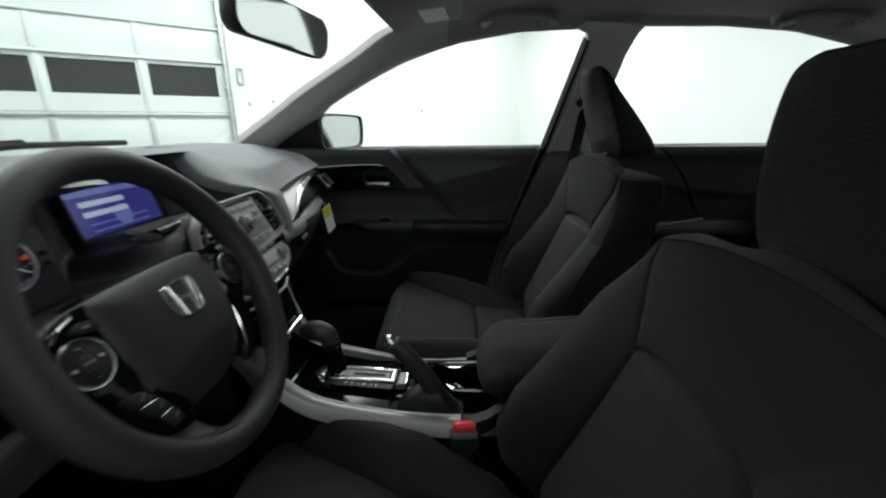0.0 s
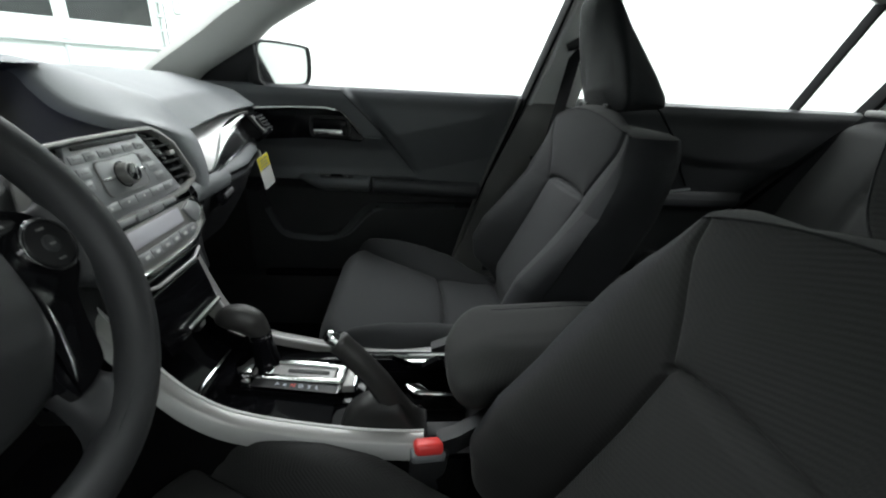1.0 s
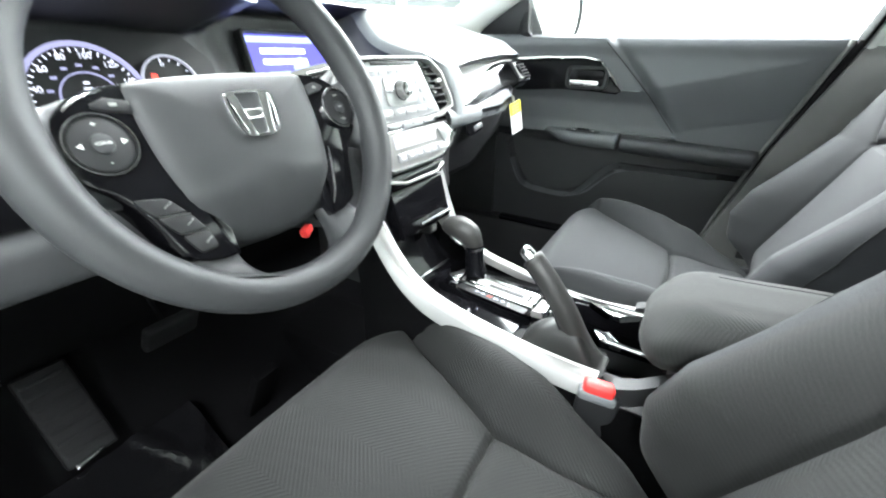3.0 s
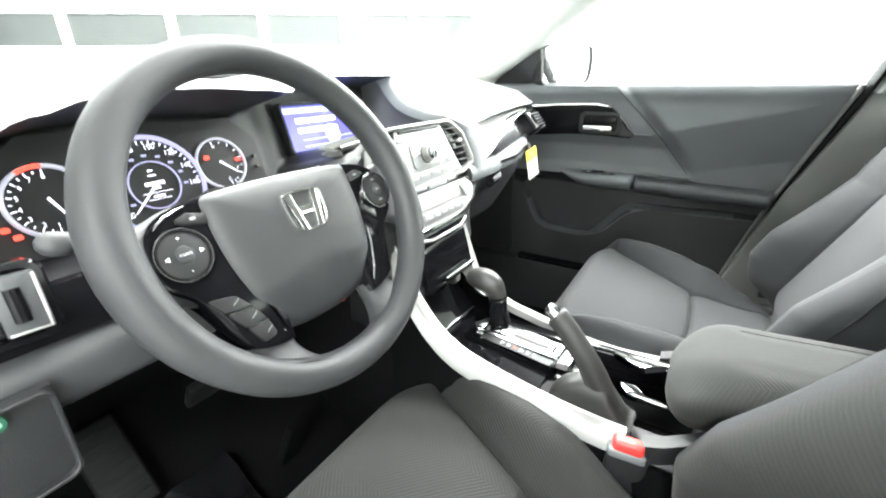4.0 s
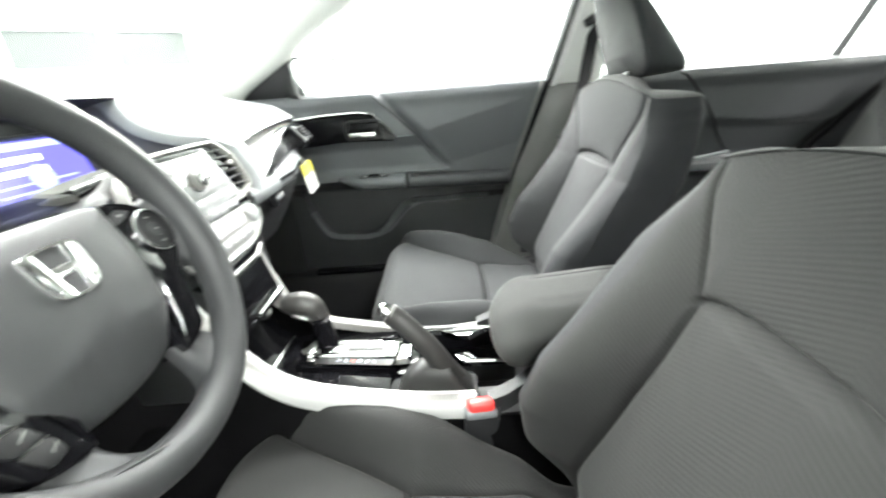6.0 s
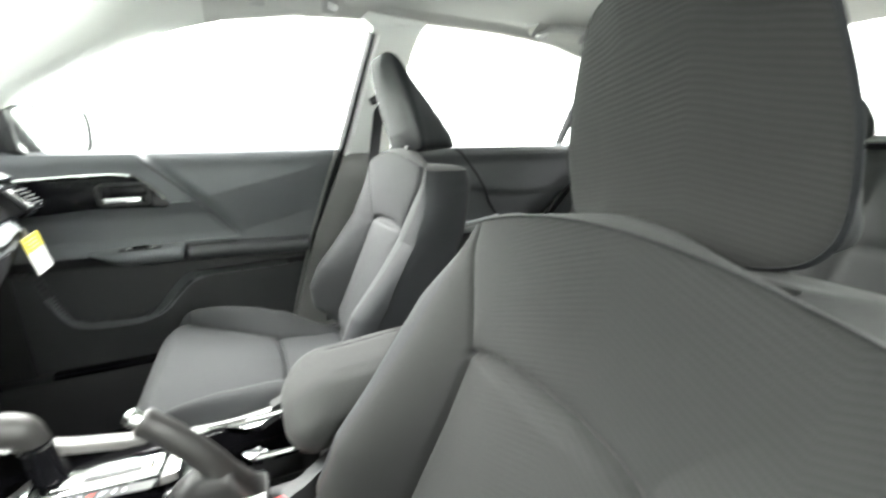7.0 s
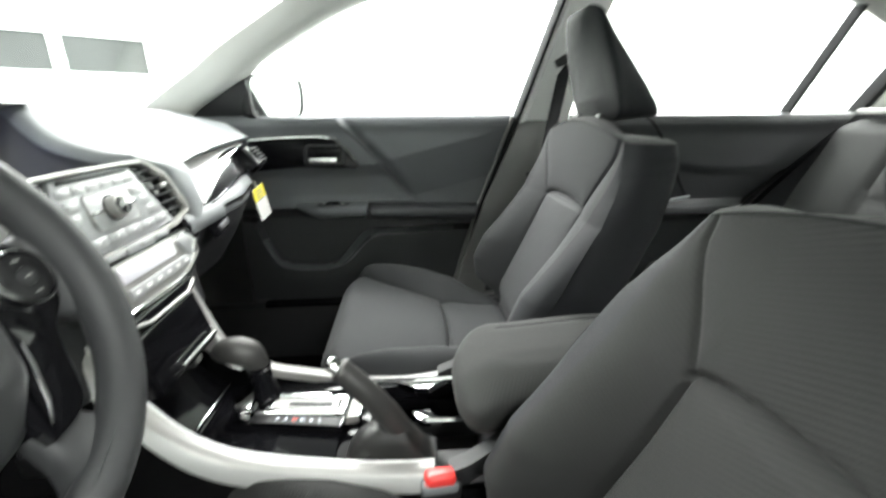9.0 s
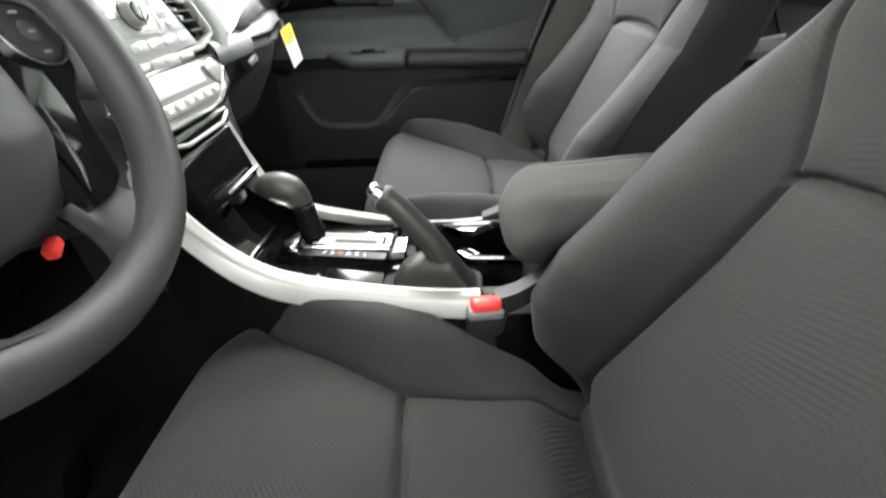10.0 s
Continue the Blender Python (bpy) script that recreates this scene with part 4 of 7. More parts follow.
    part("piping", tube(bmesh.new(), pts, 0.0012, 6), m_rubber, t, "dark piping along the top edge")
    for s in (0, -1):
        pts = [r[s] + Vector((0.001, 0.0005 if s else -0.0005, 0)) for r in front[8:72:4]]
        part("side_seam", tube(bmesh.new(), pts, 0.0013, 6), m_rubber, t, "sewn seam along the side")


def headrest(t, yc, xf, z0, z1, half, thick=0.118, lean=0.10, cloth=None, side_cloth=None):
    """A wedge-shaped head restraint: a soft face, and sides that run back to a thin top."""
    H = z1 - z0
    side = [(0.0, 0.58), (0.03, 0.80), (0.08, 0.915), (0.16, 0.98), (0.30, 1.0), (0.50, 0.965), (0.74, 0.845), (0.90, 0.735), (0.965, 0.62), (1.0, 0.40)]
    right = [(half * w, H * k) for k, w in side]
    outline = [(v.x, v.y) for v in spline([(a, b, 0) for a, b in right], 6)]
    outline = outline + [(-a, b) for a, b in reversed(outline)]
    # each ring: depth, inset of the rim, share of the height that is left
    lev = [(-0.001, 0.60, 1.0), (-0.0015, 0.80, 1.0), (0.001, 0.92, 1.0), (0.006, 0.975, 1.0), (0.014, 1.0, 1.0), (0.022, 0.995, 0.985), (0.034, 0.975, 0.93), (0.055, 0.95, 0.76), (0.078, 0.92, 0.56), (0.10, 0.88, 0.36), (0.112, 0.80, 0.25), (0.118, 0.62, 0.18)]
    rows, zc = [], H * 0.45
    for d, k, top in lev:
        dd = d * thick / 0.118
        row = []
        for a, b in outline:
            bz = (zc + (b - zc) * k) if k < 1 and d < 0.02 else b
            bz = bz * top + (1 - top) * 0.012
            bow = 0.030 * (a / half) ** 2
            row.append(Vector((xf + dd + bow * (1 - min(1, d / 0.05)) + lean * (bz - H / 2) + 0.012 * abs(bz / H * 2 - 1.1) ** 2.5 * (1 - min(1, d / 0.05)), yc + a * k, z0 + bz)))
        rows.append(row)
    bm = bmesh.new()
    vs = grid(bm, rows, close_v=True)
    bm.faces.index_update()
    n = len(outline)
    for q in bm.faces:
        if q.index // n >= 3:
            q.material_index = 1
    bm.faces.new(vs[0])
    bm.faces.new(vs[-1]).material_index = 1
    part("headrest", bm, cloth, t, "ribbed cloth head restraint with smooth dark sides", 50, side_cloth)
    part("headrest_seam", tube(bmesh.new(), rows[3] + rows[3][:1], 0.0007, 6), side_cloth, t, "sewn seam round the head restraint")


def front_seat(name, label, yc, xt, zt, tilt, xa, za, slope, upper, tall, hx, hy, hz0, hz1, half, thick, lean, cloth, cloth_back, cloth_head):
    t = thing(name, (xt, yc, FLOOR), label, "car seat", "front seats")
    part("cushion", cushion(yc, xt, zt, tilt), cloth, t, "ribbed charcoal cloth cushion", 70)
    backrest(t, yc, xa, za, slope, upper, tall, upper == slope, cloth_back, m_vinyl)
    headrest(t, hy, hx, hz0, hz1, half, thick, lean, cloth_head, m_vinyl)
    ztop = za + 0.162 * tall + 0.004
    for d in (-0.055, 0.055):
        part("headrest_post", tube(bmesh.new(), [(hx + 0.050, hy + d, ztop - 0.03), (hx + 0.048, hy + d, hz0 + 0.03)], 0.006, 10), m_chrome, t, "chrome headrest post")
        part("post_collar", box(bmesh.new(), (hx + 0.050, hy + d, ztop + 0.004), (0.028, 0.026, 0.012), None, 0.004), m_plastic, t, "black post collar")
    bm = box(bmesh.new(), (xt - 0.01, yc, (zt - 0.13 + FLOOR) / 2 + 0.02), (0.44, 0.44, zt - 0.17 - FLOOR), None, 0.02)
    part("seat_base", bm, m_plastic, t, "black plastic seat base")
    for s in (-1, 1):
        bm = box(bmesh.new(), (xt + 0.16, yc + s * 0.242, zt - 0.105), (0.28, 0.028, 0.10), pose(0, 0, 0, 0, -8, 0), 0.012, 3)
        part("side_shield", bm, m_plastic, t, "black plastic hinge cover")
        part("seat_rail", box(bmesh.new(), (xt - 0.02, yc + s * 0.19, FLOOR + 0.035), (0.52, 0.03, 0.03), None, 0.006), m_plastic, t, "black seat slide rail")
    return t


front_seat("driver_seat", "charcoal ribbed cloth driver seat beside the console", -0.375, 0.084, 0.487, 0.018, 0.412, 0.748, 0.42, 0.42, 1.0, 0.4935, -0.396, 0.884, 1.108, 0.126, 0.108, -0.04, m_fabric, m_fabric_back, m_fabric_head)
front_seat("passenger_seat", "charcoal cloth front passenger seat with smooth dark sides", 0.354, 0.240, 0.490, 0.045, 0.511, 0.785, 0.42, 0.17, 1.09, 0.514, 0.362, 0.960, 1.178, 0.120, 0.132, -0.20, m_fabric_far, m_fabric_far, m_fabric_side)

# rear bench
rs = thing("rear_seat", (1.2, 0, FLOOR), "charcoal cloth rear bench seat with three headrests", "car seat")
rows = []
for u in span(0, 1, 40):
    px = 0.86 + 0.50 * u
    pz = 0.30 + 0.18 * smooth(0, 0.16, u) - 0.03 * smooth(0.3, 1, u)
    row = []
    for v in span(-0.66, 0.66, 80):
        d = min(abs(abs(v) - 0.16), abs(abs(v) - 0.52), abs(px - 1.12) + 0.0)
        row.append(Vector((px, v, pz + (0.012 + seam(d, 0.006, 0.008, 0.012)) + 0.02 * smooth(0.45, 0.6, abs(v)))))
    rows.append(row)
part("cushion", grid_ob(rows), m_fabric_plain, rs, "charcoal cloth rear cushion", 60)
rows = []
for s in span(0, 1, 50):
    z = 0.40 + 0.56 * s
    row = []
    for v in span(-0.70, 0.70, 100):
        d = min(abs(abs(v) - 0.15 - 0.04 * s), abs(abs(v) - 0.50 - 0.02 * s), abs(z - 0.735) if 0.19 < abs(v) < 0.52 else 1)
        x = 1.36 + (z - 0.45) * 0.36 - 0.03 * smooth(0.48, 0.62, abs(v)) * smooth(0.95, 0.5, s)
        x += 0.06 * smooth(0.9, 1, s) ** 2
        row.append(Vector((x - 0.012 - seam(d, 0.008, 0.008, 0.012), v, z - 0.01 * smooth(0.96, 1, s))))
    rows.append(row)
rows.append([p + Vector((0.08, 0, 0.0)) for p in rows[-1]])
part("backrest", grid_ob(rows), m_fabric_plain, rs, "charcoal cloth rear backrest", 60)
for y, w in ((-0.40, 0.125), (-0.05, 0.105), (0.36, 0.125)):
    headrest(rs, y, 1.503, 0.968, 1.075, w, 0.10, 0.05, m_fabric_plain, m_fabric_plain)
bm = box(bmesh.new(), (1.85, 0, 0.975), (0.62, 1.36, 0.02), None, 0.008)
tagged(part("parcel_shelf", bm, m_pillar_low), "grey parcel shelf under the rear window", "parcel shelf", kind="structure")
bm = bmesh.new()
rows = [[Vector((1.64 + 0.52 * s + 0.06 * (1 - a * a), a * (0.56 + 0.06 * s), 1.262 - 0.27 * s)) for a in span(-1, 1, 9)] for s in span(0, 1, 6)]
grid(bm, rows)
ob = tagged(part("window_4", bm, m_glass), "clear rear window glass", "window glass", kind="structure")
ob.visible_shadow = False
for s in (-1, 1):
    rows = [[Vector((1.325 + (z - 0.668) * 0.944 + 0.35 * a, s * (0.735 - 0.05 * a), z)) for a in span(0, 1, 6)] for z in span(0.5, 0.966, 6)]
    tagged(part("rear_side_trim", slab(bmesh.new(), rows, (0, s * 0.05, 0)), m_vinyl), "dark cloth trim beside the rear seat", "side trim", kind="structure")

# ---- dashboard ----
# stations across the car: y and the profile (x, z) from the windscreen foot to the underside
P_LEFT = [(-0.90, 0.955), (-0.60, 0.962), (-0.40, 0.962), (-0.300, 0.948), (-0.268, 0.936), (-0.272, 0.915), (-0.262, 0.885), (-0.250, 0.868), (-0.222, 0.795), (-0.200, 0.788), (-0.200, 0.748), (-0.50, 0.64)]
P_CLUS = [(-0.90, 0.972), (-0.60, 0.985), (-0.40, 0.998), (-0.300, 0.994), (-0.272, 0.984), (-0.432, 0.948), (-0.392, 0.812), (-0.242, 0.838), (-0.222, 0.795), (-0.200, 0.788), (-0.200, 0.748), (-0.50, 0.64)]
P_DISP = [(-0.90, 0.98), (-0.64, 0.995), (-0.48, 1.006), (-0.410, 1.005), (-0.392, 0.998), (-0.490, 0.975), (-0.458, 0.862), (-0.272, 0.906), (-0.262, 0.904), (-0.222, 0.74), (-0.205, 0.665), (-0.50, 0.60)]
P_PASS = [(-0.90, 0.985), (-0.66, 0.998), (-0.46, 0.992), (-0.310, 0.956), (-0.258, 0.920), (-0.292, 0.908), (-0.296, 0.850), (-0.238, 0.824), (-0.219, 0.806), (-0.238, 0.774), (-0.330, 0.620), (-0.55, 0.50)]


def blend(a, b, t, dx=0.0, dz=0.0):
    return [(u[0] + (v[0] - u[0]) * t + dx, u[1] + (v[1] - u[1]) * t + dz) for u, v in zip(a, b)]


def DROP(d):
    """The cluster hood lowered by d, its floor left in place."""
    return [(x, z + d * (1 if i < 5 else 0.6 if i == 5 else 0)) for i, (x, z) in enumerate(P_CLUS)]


def LIP(d):
    """The passenger side with the lip over its trim moved by d."""
    return [(x, z + d * (0.4 if i == 3 else 1 if i in (4, 5) else 0)) for i, (x, z) in enumerate(P_PASS)]


STATIONS = [(-0.735, blend(P_LEFT, P_LEFT, 0, -0.03, -0.015)), (-0.65, P_LEFT), (-0.590, blend(P_LEFT, P_LEFT, 0, 0, 0.004)), (-0.568, blend(P_LEFT, P_CLUS, 0.3)), (-0.552, DROP(-0.034)), (-0.51, DROP(-0.018)), (-0.465, DROP(-0.006)), (-0.42, P_CLUS), (-0.36, P_CLUS), (-0.28, blend(P_CLUS, P_CLUS, 0, 0, -0.004)), (-0.245, blend(P_CLUS, P_DISP, 0.05, 0, -0.008)), (-0.205, blend(P_CLUS, P_DISP, 0.35, 0, -0.01)), (-0.15, blend(P_CLUS, P_DISP, 0.8, 0, -0.006)), (-0.115, P_DISP), (0.0, P_DISP), (0.10, P_DISP), (0.118, P_DISP), (0.130, P_DISP), (0.245, LIP(-0.022)), (0.33, LIP(-0.012)), (0.40, LIP(-0.005)), (0.50, P_PASS[:7] + [(-0.244, 0.836), (-0.228, 0.818), (-0.246, 0.780), (-0.335, 0.62), (-0.55, 0.50)]), (0.60, blend(P_PASS[:7] + [(-0.262, 0.848), (-0.252, 0.828), (-0.262, 0.785), (-0.35, 0.62), (-0.55, 0.50)], P_PASS, 0, -0.012)), (0.66, blend(P_PASS[:7] + [(-0.270, 0.848), (-0.268, 0.836), (-0.275, 0.79), (-0.36, 0.62), (-0.55, 0.50)], P_PASS, 0, -0.022)), (0.735, blend(P_PASS[:7] + [(-0.270, 0.848), (-0.275, 0.838), (-0.285, 0.79), (-0.37, 0.62), (-0.55, 0.50)], P_PASS, 0, -0.05, -0.01))]
dash = thing("dashboard", (-0.45, 0, 0.5), "dark grey soft dashboard with black and silver trim", "dashboard")


def station(y):
    for (a, p), (b, q) in zip(STATIONS, STATIONS[1:]):
        if y <= b:
            return blend(p, q, smooth(a, b, y) if b - a > 0.03 else (y - a) / (b - a))
    return STATIONS[-1][1]


def soft_profile(p, k0, k1, n=5, r=0.010):
    """Points k0 to k1 of a profile with their corners rounded."""
    pts = [Vector((a, b)) for a, b in p]
    out = [pts[k0]]
    for i in range(k0 + 1, k1):
        a, b, c = pts[i - 1], pts[i], pts[i + 1]
        ra = min(r, (a - b).length * 0.45)
        rc = min(r, (c - b).length * 0.45)
        s, e = b + (a - b).normalized() * ra, b + (c - b).normalized() * rc
        for j in range(n):
            t = j / (n - 1)
            out.append(s * (1 - t) ** 2 + b * 2 * t * (1 - t) + e * t * t)
    out.append(pts[k1])
    return out


ys = sorted(set([round(y, 4) for y in span(-0.735, 0.735, 120)] + [y for y, _ in STATIONS]))


def dash_strip(name, k0, k1, y0, y1, mat, label, r=0.012):
    rows = [[Vector((q[0], y, q[1])) for q in soft_profile(station(y), k0, k1, 5, r)] for y in sorted(set([y for y in ys if y0 <= y <= y1] + [y0, y1]))]
    return part(name, grid_ob(rows), mat, dash, label, 50)


dash_strip("top_pad", 0, 2, -0.735, 0.735, m_dash, "dark grey grained top pad")
dash_strip("brow", 2, 4, -0.735, 0.12, m_dash, "dark grey hood brow")
dash_strip("passenger_brow", 2, 4, 0.245, 0.735, m_dash, "dark grey passenger brow")
dash_strip("upper_face", 4, 8, -0.735, 0.127, m_plastic, "black recessed upper face")
dash_strip("passenger_face", 4, 7, 0.20, 0.735, m_dash, "dark grey recessed face")
dash_strip("ledge", 7, 9, 0.165, 0.735, m_dash, "dark grey rolled ledge")
dash_strip("lower_face", 8, 11, -0.735, 0.128, m_lower, "charcoal lower panel")
# passenger half near black: shade under the ledge is put into its colour
dash_strip("passenger_lower_face_shaded", 8, 11, 0.128, 0.735, m_rubber, "charcoal lower panel")

# pad that sweeps down between the screen hollow and the passenger trim
edge = spline([(-0.480, 0.122, 1.006), (-0.420, 0.118, 1.001), (-0.385, 0.102, 0.976), (-0.345, 0.088, 0.949), (-0.300, 0.088, 0.932), (-0.255, 0.101, 0.919), (-0.243, 0.147, 0.893), (-0.226, 0.172, 0.834), (-0.220, 0.168, 0.806)], 5)
far = spline([(-0.470, 0.245, 0.993), (-0.395, 0.245, 0.976), (-0.345, 0.245, 0.963), (-0.305, 0.247, 0.946), (-0.262, 0.248, 0.902), (-0.246, 0.246, 0.880), (-0.236, 0.240, 0.850), (-0.226, 0.226, 0.822), (-0.218, 0.205, 0.806)], 5)
rows = []
for a, c in zip(edge, far):
    w = min(1, (c - a).length / 0.08)
    rows.append([a + Vector((-0.016, -0.002, -0.014)), a + Vector((-0.004, -0.001, -0.001)), a + Vector((0.002, 0.006, 0.003)), a.lerp(c, 0.35) + Vector((0.007, 0, 0.005)) * w, a.lerp(c, 0.7) + Vector((0.005, 0, 0.004)) * w, c, c + Vector((-0.014, 0.012, -0.004))])
part("pad_shoulder", grid_ob(rows), m_dash, dash, "dark grey pad sweeping down beside the radio", 60)
rows = []
for i, a in enumerate(edge[:26]):
    t = i / 25
    f = Vector((-0.460, 0.112, 0.862)).lerp(Vector((-0.262, 0.100, 0.906)), t)
    a = a + Vector((-0.010, -0.001, -0.006))
    rows.append([a, a.lerp(f, 0.5) + Vector((0, 0.004, 0)), f])
part("hollow_side", grid_ob(rows), m_hollow, dash, "dark grey side wall of the screen hollow", 60)

# centre stack: everything lies in one slanting plane
SN = Vector((1, 0, 0.3)).normalized()
SU = Vector((-0.3, 0, 1)).normalized()


def stack(y, z, off=0.0):
    return Vector((-0.24 - 0.3 * (z - 0.84), y, z)) + SN * off


def smat(y, z, off=0.0):
    return basis(stack(y, z, off), (0, 1, 0), SN)


YC = 0.004
k = 1 / SU.z


def sp(y, z):
    return ((y - YC), (z - 0.84) * k)


SM = smat(YC, 0.84)
def half_turn(pts):
    """An outline given for the passenger half, mirrored to the driver half."""
    return [sp(YC + a, z) for a, z in pts] + [sp(YC - a, z) for a, z in reversed(pts)]


outer = half_turn(((0.050, 0.914), (0.100, 0.913), (0.116, 0.907), (0.145, 0.886), (0.164, 0.834), (0.160, 0.821), (0.115, 0.808), (0.050, 0.806)))
inner = half_turn(((0.050, 0.908), (0.098, 0.907), (0.111, 0.901), (0.138, 0.882), (0.156, 0.834), (0.153, 0.825), (0.110, 0.815), (0.050, 0.813)))
radio = thing("radio", stack(YC, 0.80), "graphite car radio panel with chrome knob, keys and side vents", "car radio")
m_radio = material("graphite_radio_plastic", (0.34, 0.345, 0.35), 0.40, 0.25, 0.05, 900, 0.05, 6)
m_key = material("satin_graphite_key", (0.38, 0.384, 0.39), 0.36, 0.25, 0.03, 900, 0.05, 9)
part("backing", plate(bmesh.new(), outer, SM, 0.004, 0.001, -0.02), m_plastic, radio)
part("bezel", ringplate(bmesh.new(), outer, inner, SM, 0.017, 0.0, 0.004), m_silver, radio, "satin silver bezel")
face = half_turn(((0.040, 0.9075), (0.072, 0.9065), (0.114, 0.818), (0.040, 0.8135)))
part("face", plate(bmesh.new(), face, SM, 0.011, 0.002), m_radio, radio, "graphite radio face")
B3 = basis((0, 0, 0), SN, SU)


def stack_key(name, y, z, w, h, mat, parent, off=0.0096, label=""):
    """A small key lying in the plane of the centre stack."""
    return part(name, box(bmesh.new(), stack(y, z, off), (0.005, w, h), B3, 0.0014), mat, parent, label)


kc = smat(YC + 0.001, 0.861, 0.011)
panel = part("knob_panel", plate(bmesh.new(), rrect(0.088, 0.046, 0.008), kc, 0.0018, 0.0008), m_key, radio, "satin knob panel")
part("panel_edge", ringplate(bmesh.new(), rrect(0.0895, 0.0475, 0.0086), rrect(0.0868, 0.0448, 0.0075), kc, 0.0024, 0, 0.0005), m_silver, panel, "thin bright panel edge")
knob = part("knob", plate(bmesh.new(), circle(0.0150, 36), kc, 0.015, 0.003), m_silver, radio, "satin silver volume knob")
part("knob_gap", ringplate(bmesh.new(), circle(0.0176, 40), circle(0.0156, 40), kc, 0.0026, 0, 0.0006), m_gloss, knob, "dark gap round the knob")
part("knob_face", plate(bmesh.new(), circle(0.0118, 30), kc, 0.0162, 0.001, 0.013), m_gloss_satin, knob, "dark knob face")
part("knob_glint", plate(bmesh.new(), [(0.0118 * math.cos(a), 0.0118 * math.sin(a)) for a in span(-1.6, 1.0, 14)], kc, 0.0172, 0.0008, 0.014), m_chrome, knob, "chrome pointer")
part("disc_slot", box(bmesh.new(), stack(YC, 0.9030, 0.0112), (0.004, 0.126, 0.0046), B3, 0.001), m_black, radio, "disc slot")
for i in range(6):
    k6 = stack_key("upper_key", YC - 0.062 + i * 0.0248, 0.8910, 0.0235, 0.0105, m_key, radio)
    part("key_mark", box(bmesh.new(), stack(YC - 0.062 + i * 0.0248, 0.8910, 0.0123), (0.0008, 0.012, 0.0022), B3), m_ink, k6, "small unreadable label bar")
    y = YC - 0.0875 + i * 0.035
    k6 = stack_key("preset_key", y, 0.8275, 0.0335, 0.0120, m_key, radio)
    part("key_mark", box(bmesh.new(), stack(y, 0.8275, 0.0123), (0.0008, 0.004, 0.0028), B3), m_white, k6, "small white numeral bar")
for sy in (-1, 1):
    for z, yy in ((0.8745, 0.061), (0.8595, 0.068), (0.8445, 0.075)):
        k6 = stack_key("side_key", YC + sy * yy, z, 0.022, 0.0125, m_key, radio)
        part("key_mark", box(bmesh.new(), stack(YC + sy * yy, z, 0.0123), (0.0008, 0.012, 0.0018), B3), m_ink, k6, "pale unreadable label bar")
    part("seek_bar", box(bmesh.new(), kc @ Vector((sy * 0.032, 0.0, 0.0030)), (0.022, 0.0040, 0.003), kc.to_3x3().to_4x4(), 0.001), m_chrome, radio, "silver seek bar")
for sy in (-1, 1):
    vq = ((0.0765, 0.9055), (0.111, 0.9005), (0.1375, 0.8815), (0.1555, 0.8345), (0.1525, 0.8255), (0.1185, 0.8195))
    vent = part("vent", plate(bmesh.new(), [sp(YC + sy * a, z) for a, z in vq], SM, 0.006, 0.001), m_gloss, radio, "dark side air vent")
    for i in range(6):
        z = 0.8955 - 0.0125 * i
        a = 0.0765 + (0.9055 - z) * 0.488
        b = curve([(0.8255, 0.1525), (0.8345, 0.1555), (0.8815, 0.1375), (0.9005, 0.111)], z)
        part("slat", box(bmesh.new(), stack(YC + sy * (a + b) / 2, z, 0.0095), (0.006, b - a, 0.0030), B3 @ pose(0, 0, 0, 0, 12, 0), 0.0008), m_plastic, vent)
    part("vent_tab", box(bmesh.new(), stack(YC + sy * 0.124, 0.870, 0.014), (0.008, 0.014, 0.007), B3, 0.0015), m_silver, vent, "silver vent tab")

arm_ = spline([(-0.262, -0.085, 0.906), (-0.292, -0.112, 0.902), (-0.330, -0.140, 0.890), (-0.334, -0.147, 0.886), (-0.318, -0.152, 0.885), (-0.288, -0.158, 0.884)], 6)
rows = [[p + SN * h + d for h, d in ((-0.010, Vector((-0.004, 0, 0.004))), (0.004, Vector((-0.003, 0, 0.004))), (0.006, Vector((0, 0, 0))), (0.004, Vector((0.003, 0.001, -0.005))), (-0.010, Vector((0.003, 0.001, -0.006))))] for p in arm_]
part("near_bezel", grid_ob(rows), m_silver, radio, "satin silver bezel round the near vent", 50)
part("near_vent", grid_ob([[Vector(p) for p in r] for r in (((-0.322, -0.142, 0.884), (-0.270, -0.092, 0.899)), ((-0.300, -0.152, 0.868), (-0.252, -0.100, 0.880)))]), m_black, radio, "dark near vent")
part("vent_roller", tube(bmesh.new(), [(-0.292, -0.150, 0.886), (-0.262, -0.106, 0.897)], 0.009, 14), m_gloss_satin, radio, "satin black vent roller")
clim = thing("climate_panel", stack(YC, 0.735), "silver climate control panel with a pale display and keys", "climate control")
co = half_turn(((0.060, 0.8015), (0.124, 0.801), (0.137, 0.778), (0.129, 0.756), (0.080, 0.737), (0.040, 0.735)))
ci = half_turn(((0.060, 0.799), (0.120, 0.7985), (0.131, 0.778), (0.124, 0.759), (0.078, 0.742), (0.040, 0.740)))
part("panel", plate(bmesh.new(), ci, SM, 0.014, 0.003, -0.01), m_silver, clim, "satin silver fascia")
part("rim", ringplate(bmesh.new(), co, ci, SM, 0.017, -0.01, 0.001), m_chrome, clim, "bright rim of the fascia")
m_lcd = material("pale_lcd", (0.55, 0.55, 0.58), 0.2, 0, 0.0, vary=0.03, emit=(0.9, 0.82, 0.92), emit_power=0.16)
part("display", plate(bmesh.new(), rrect(0.128, 0.024, 0.003), smat(YC + 0.006, 0.783, 0.014), 0.002, 0.0006), m_lcd, clim, "pale lit display")
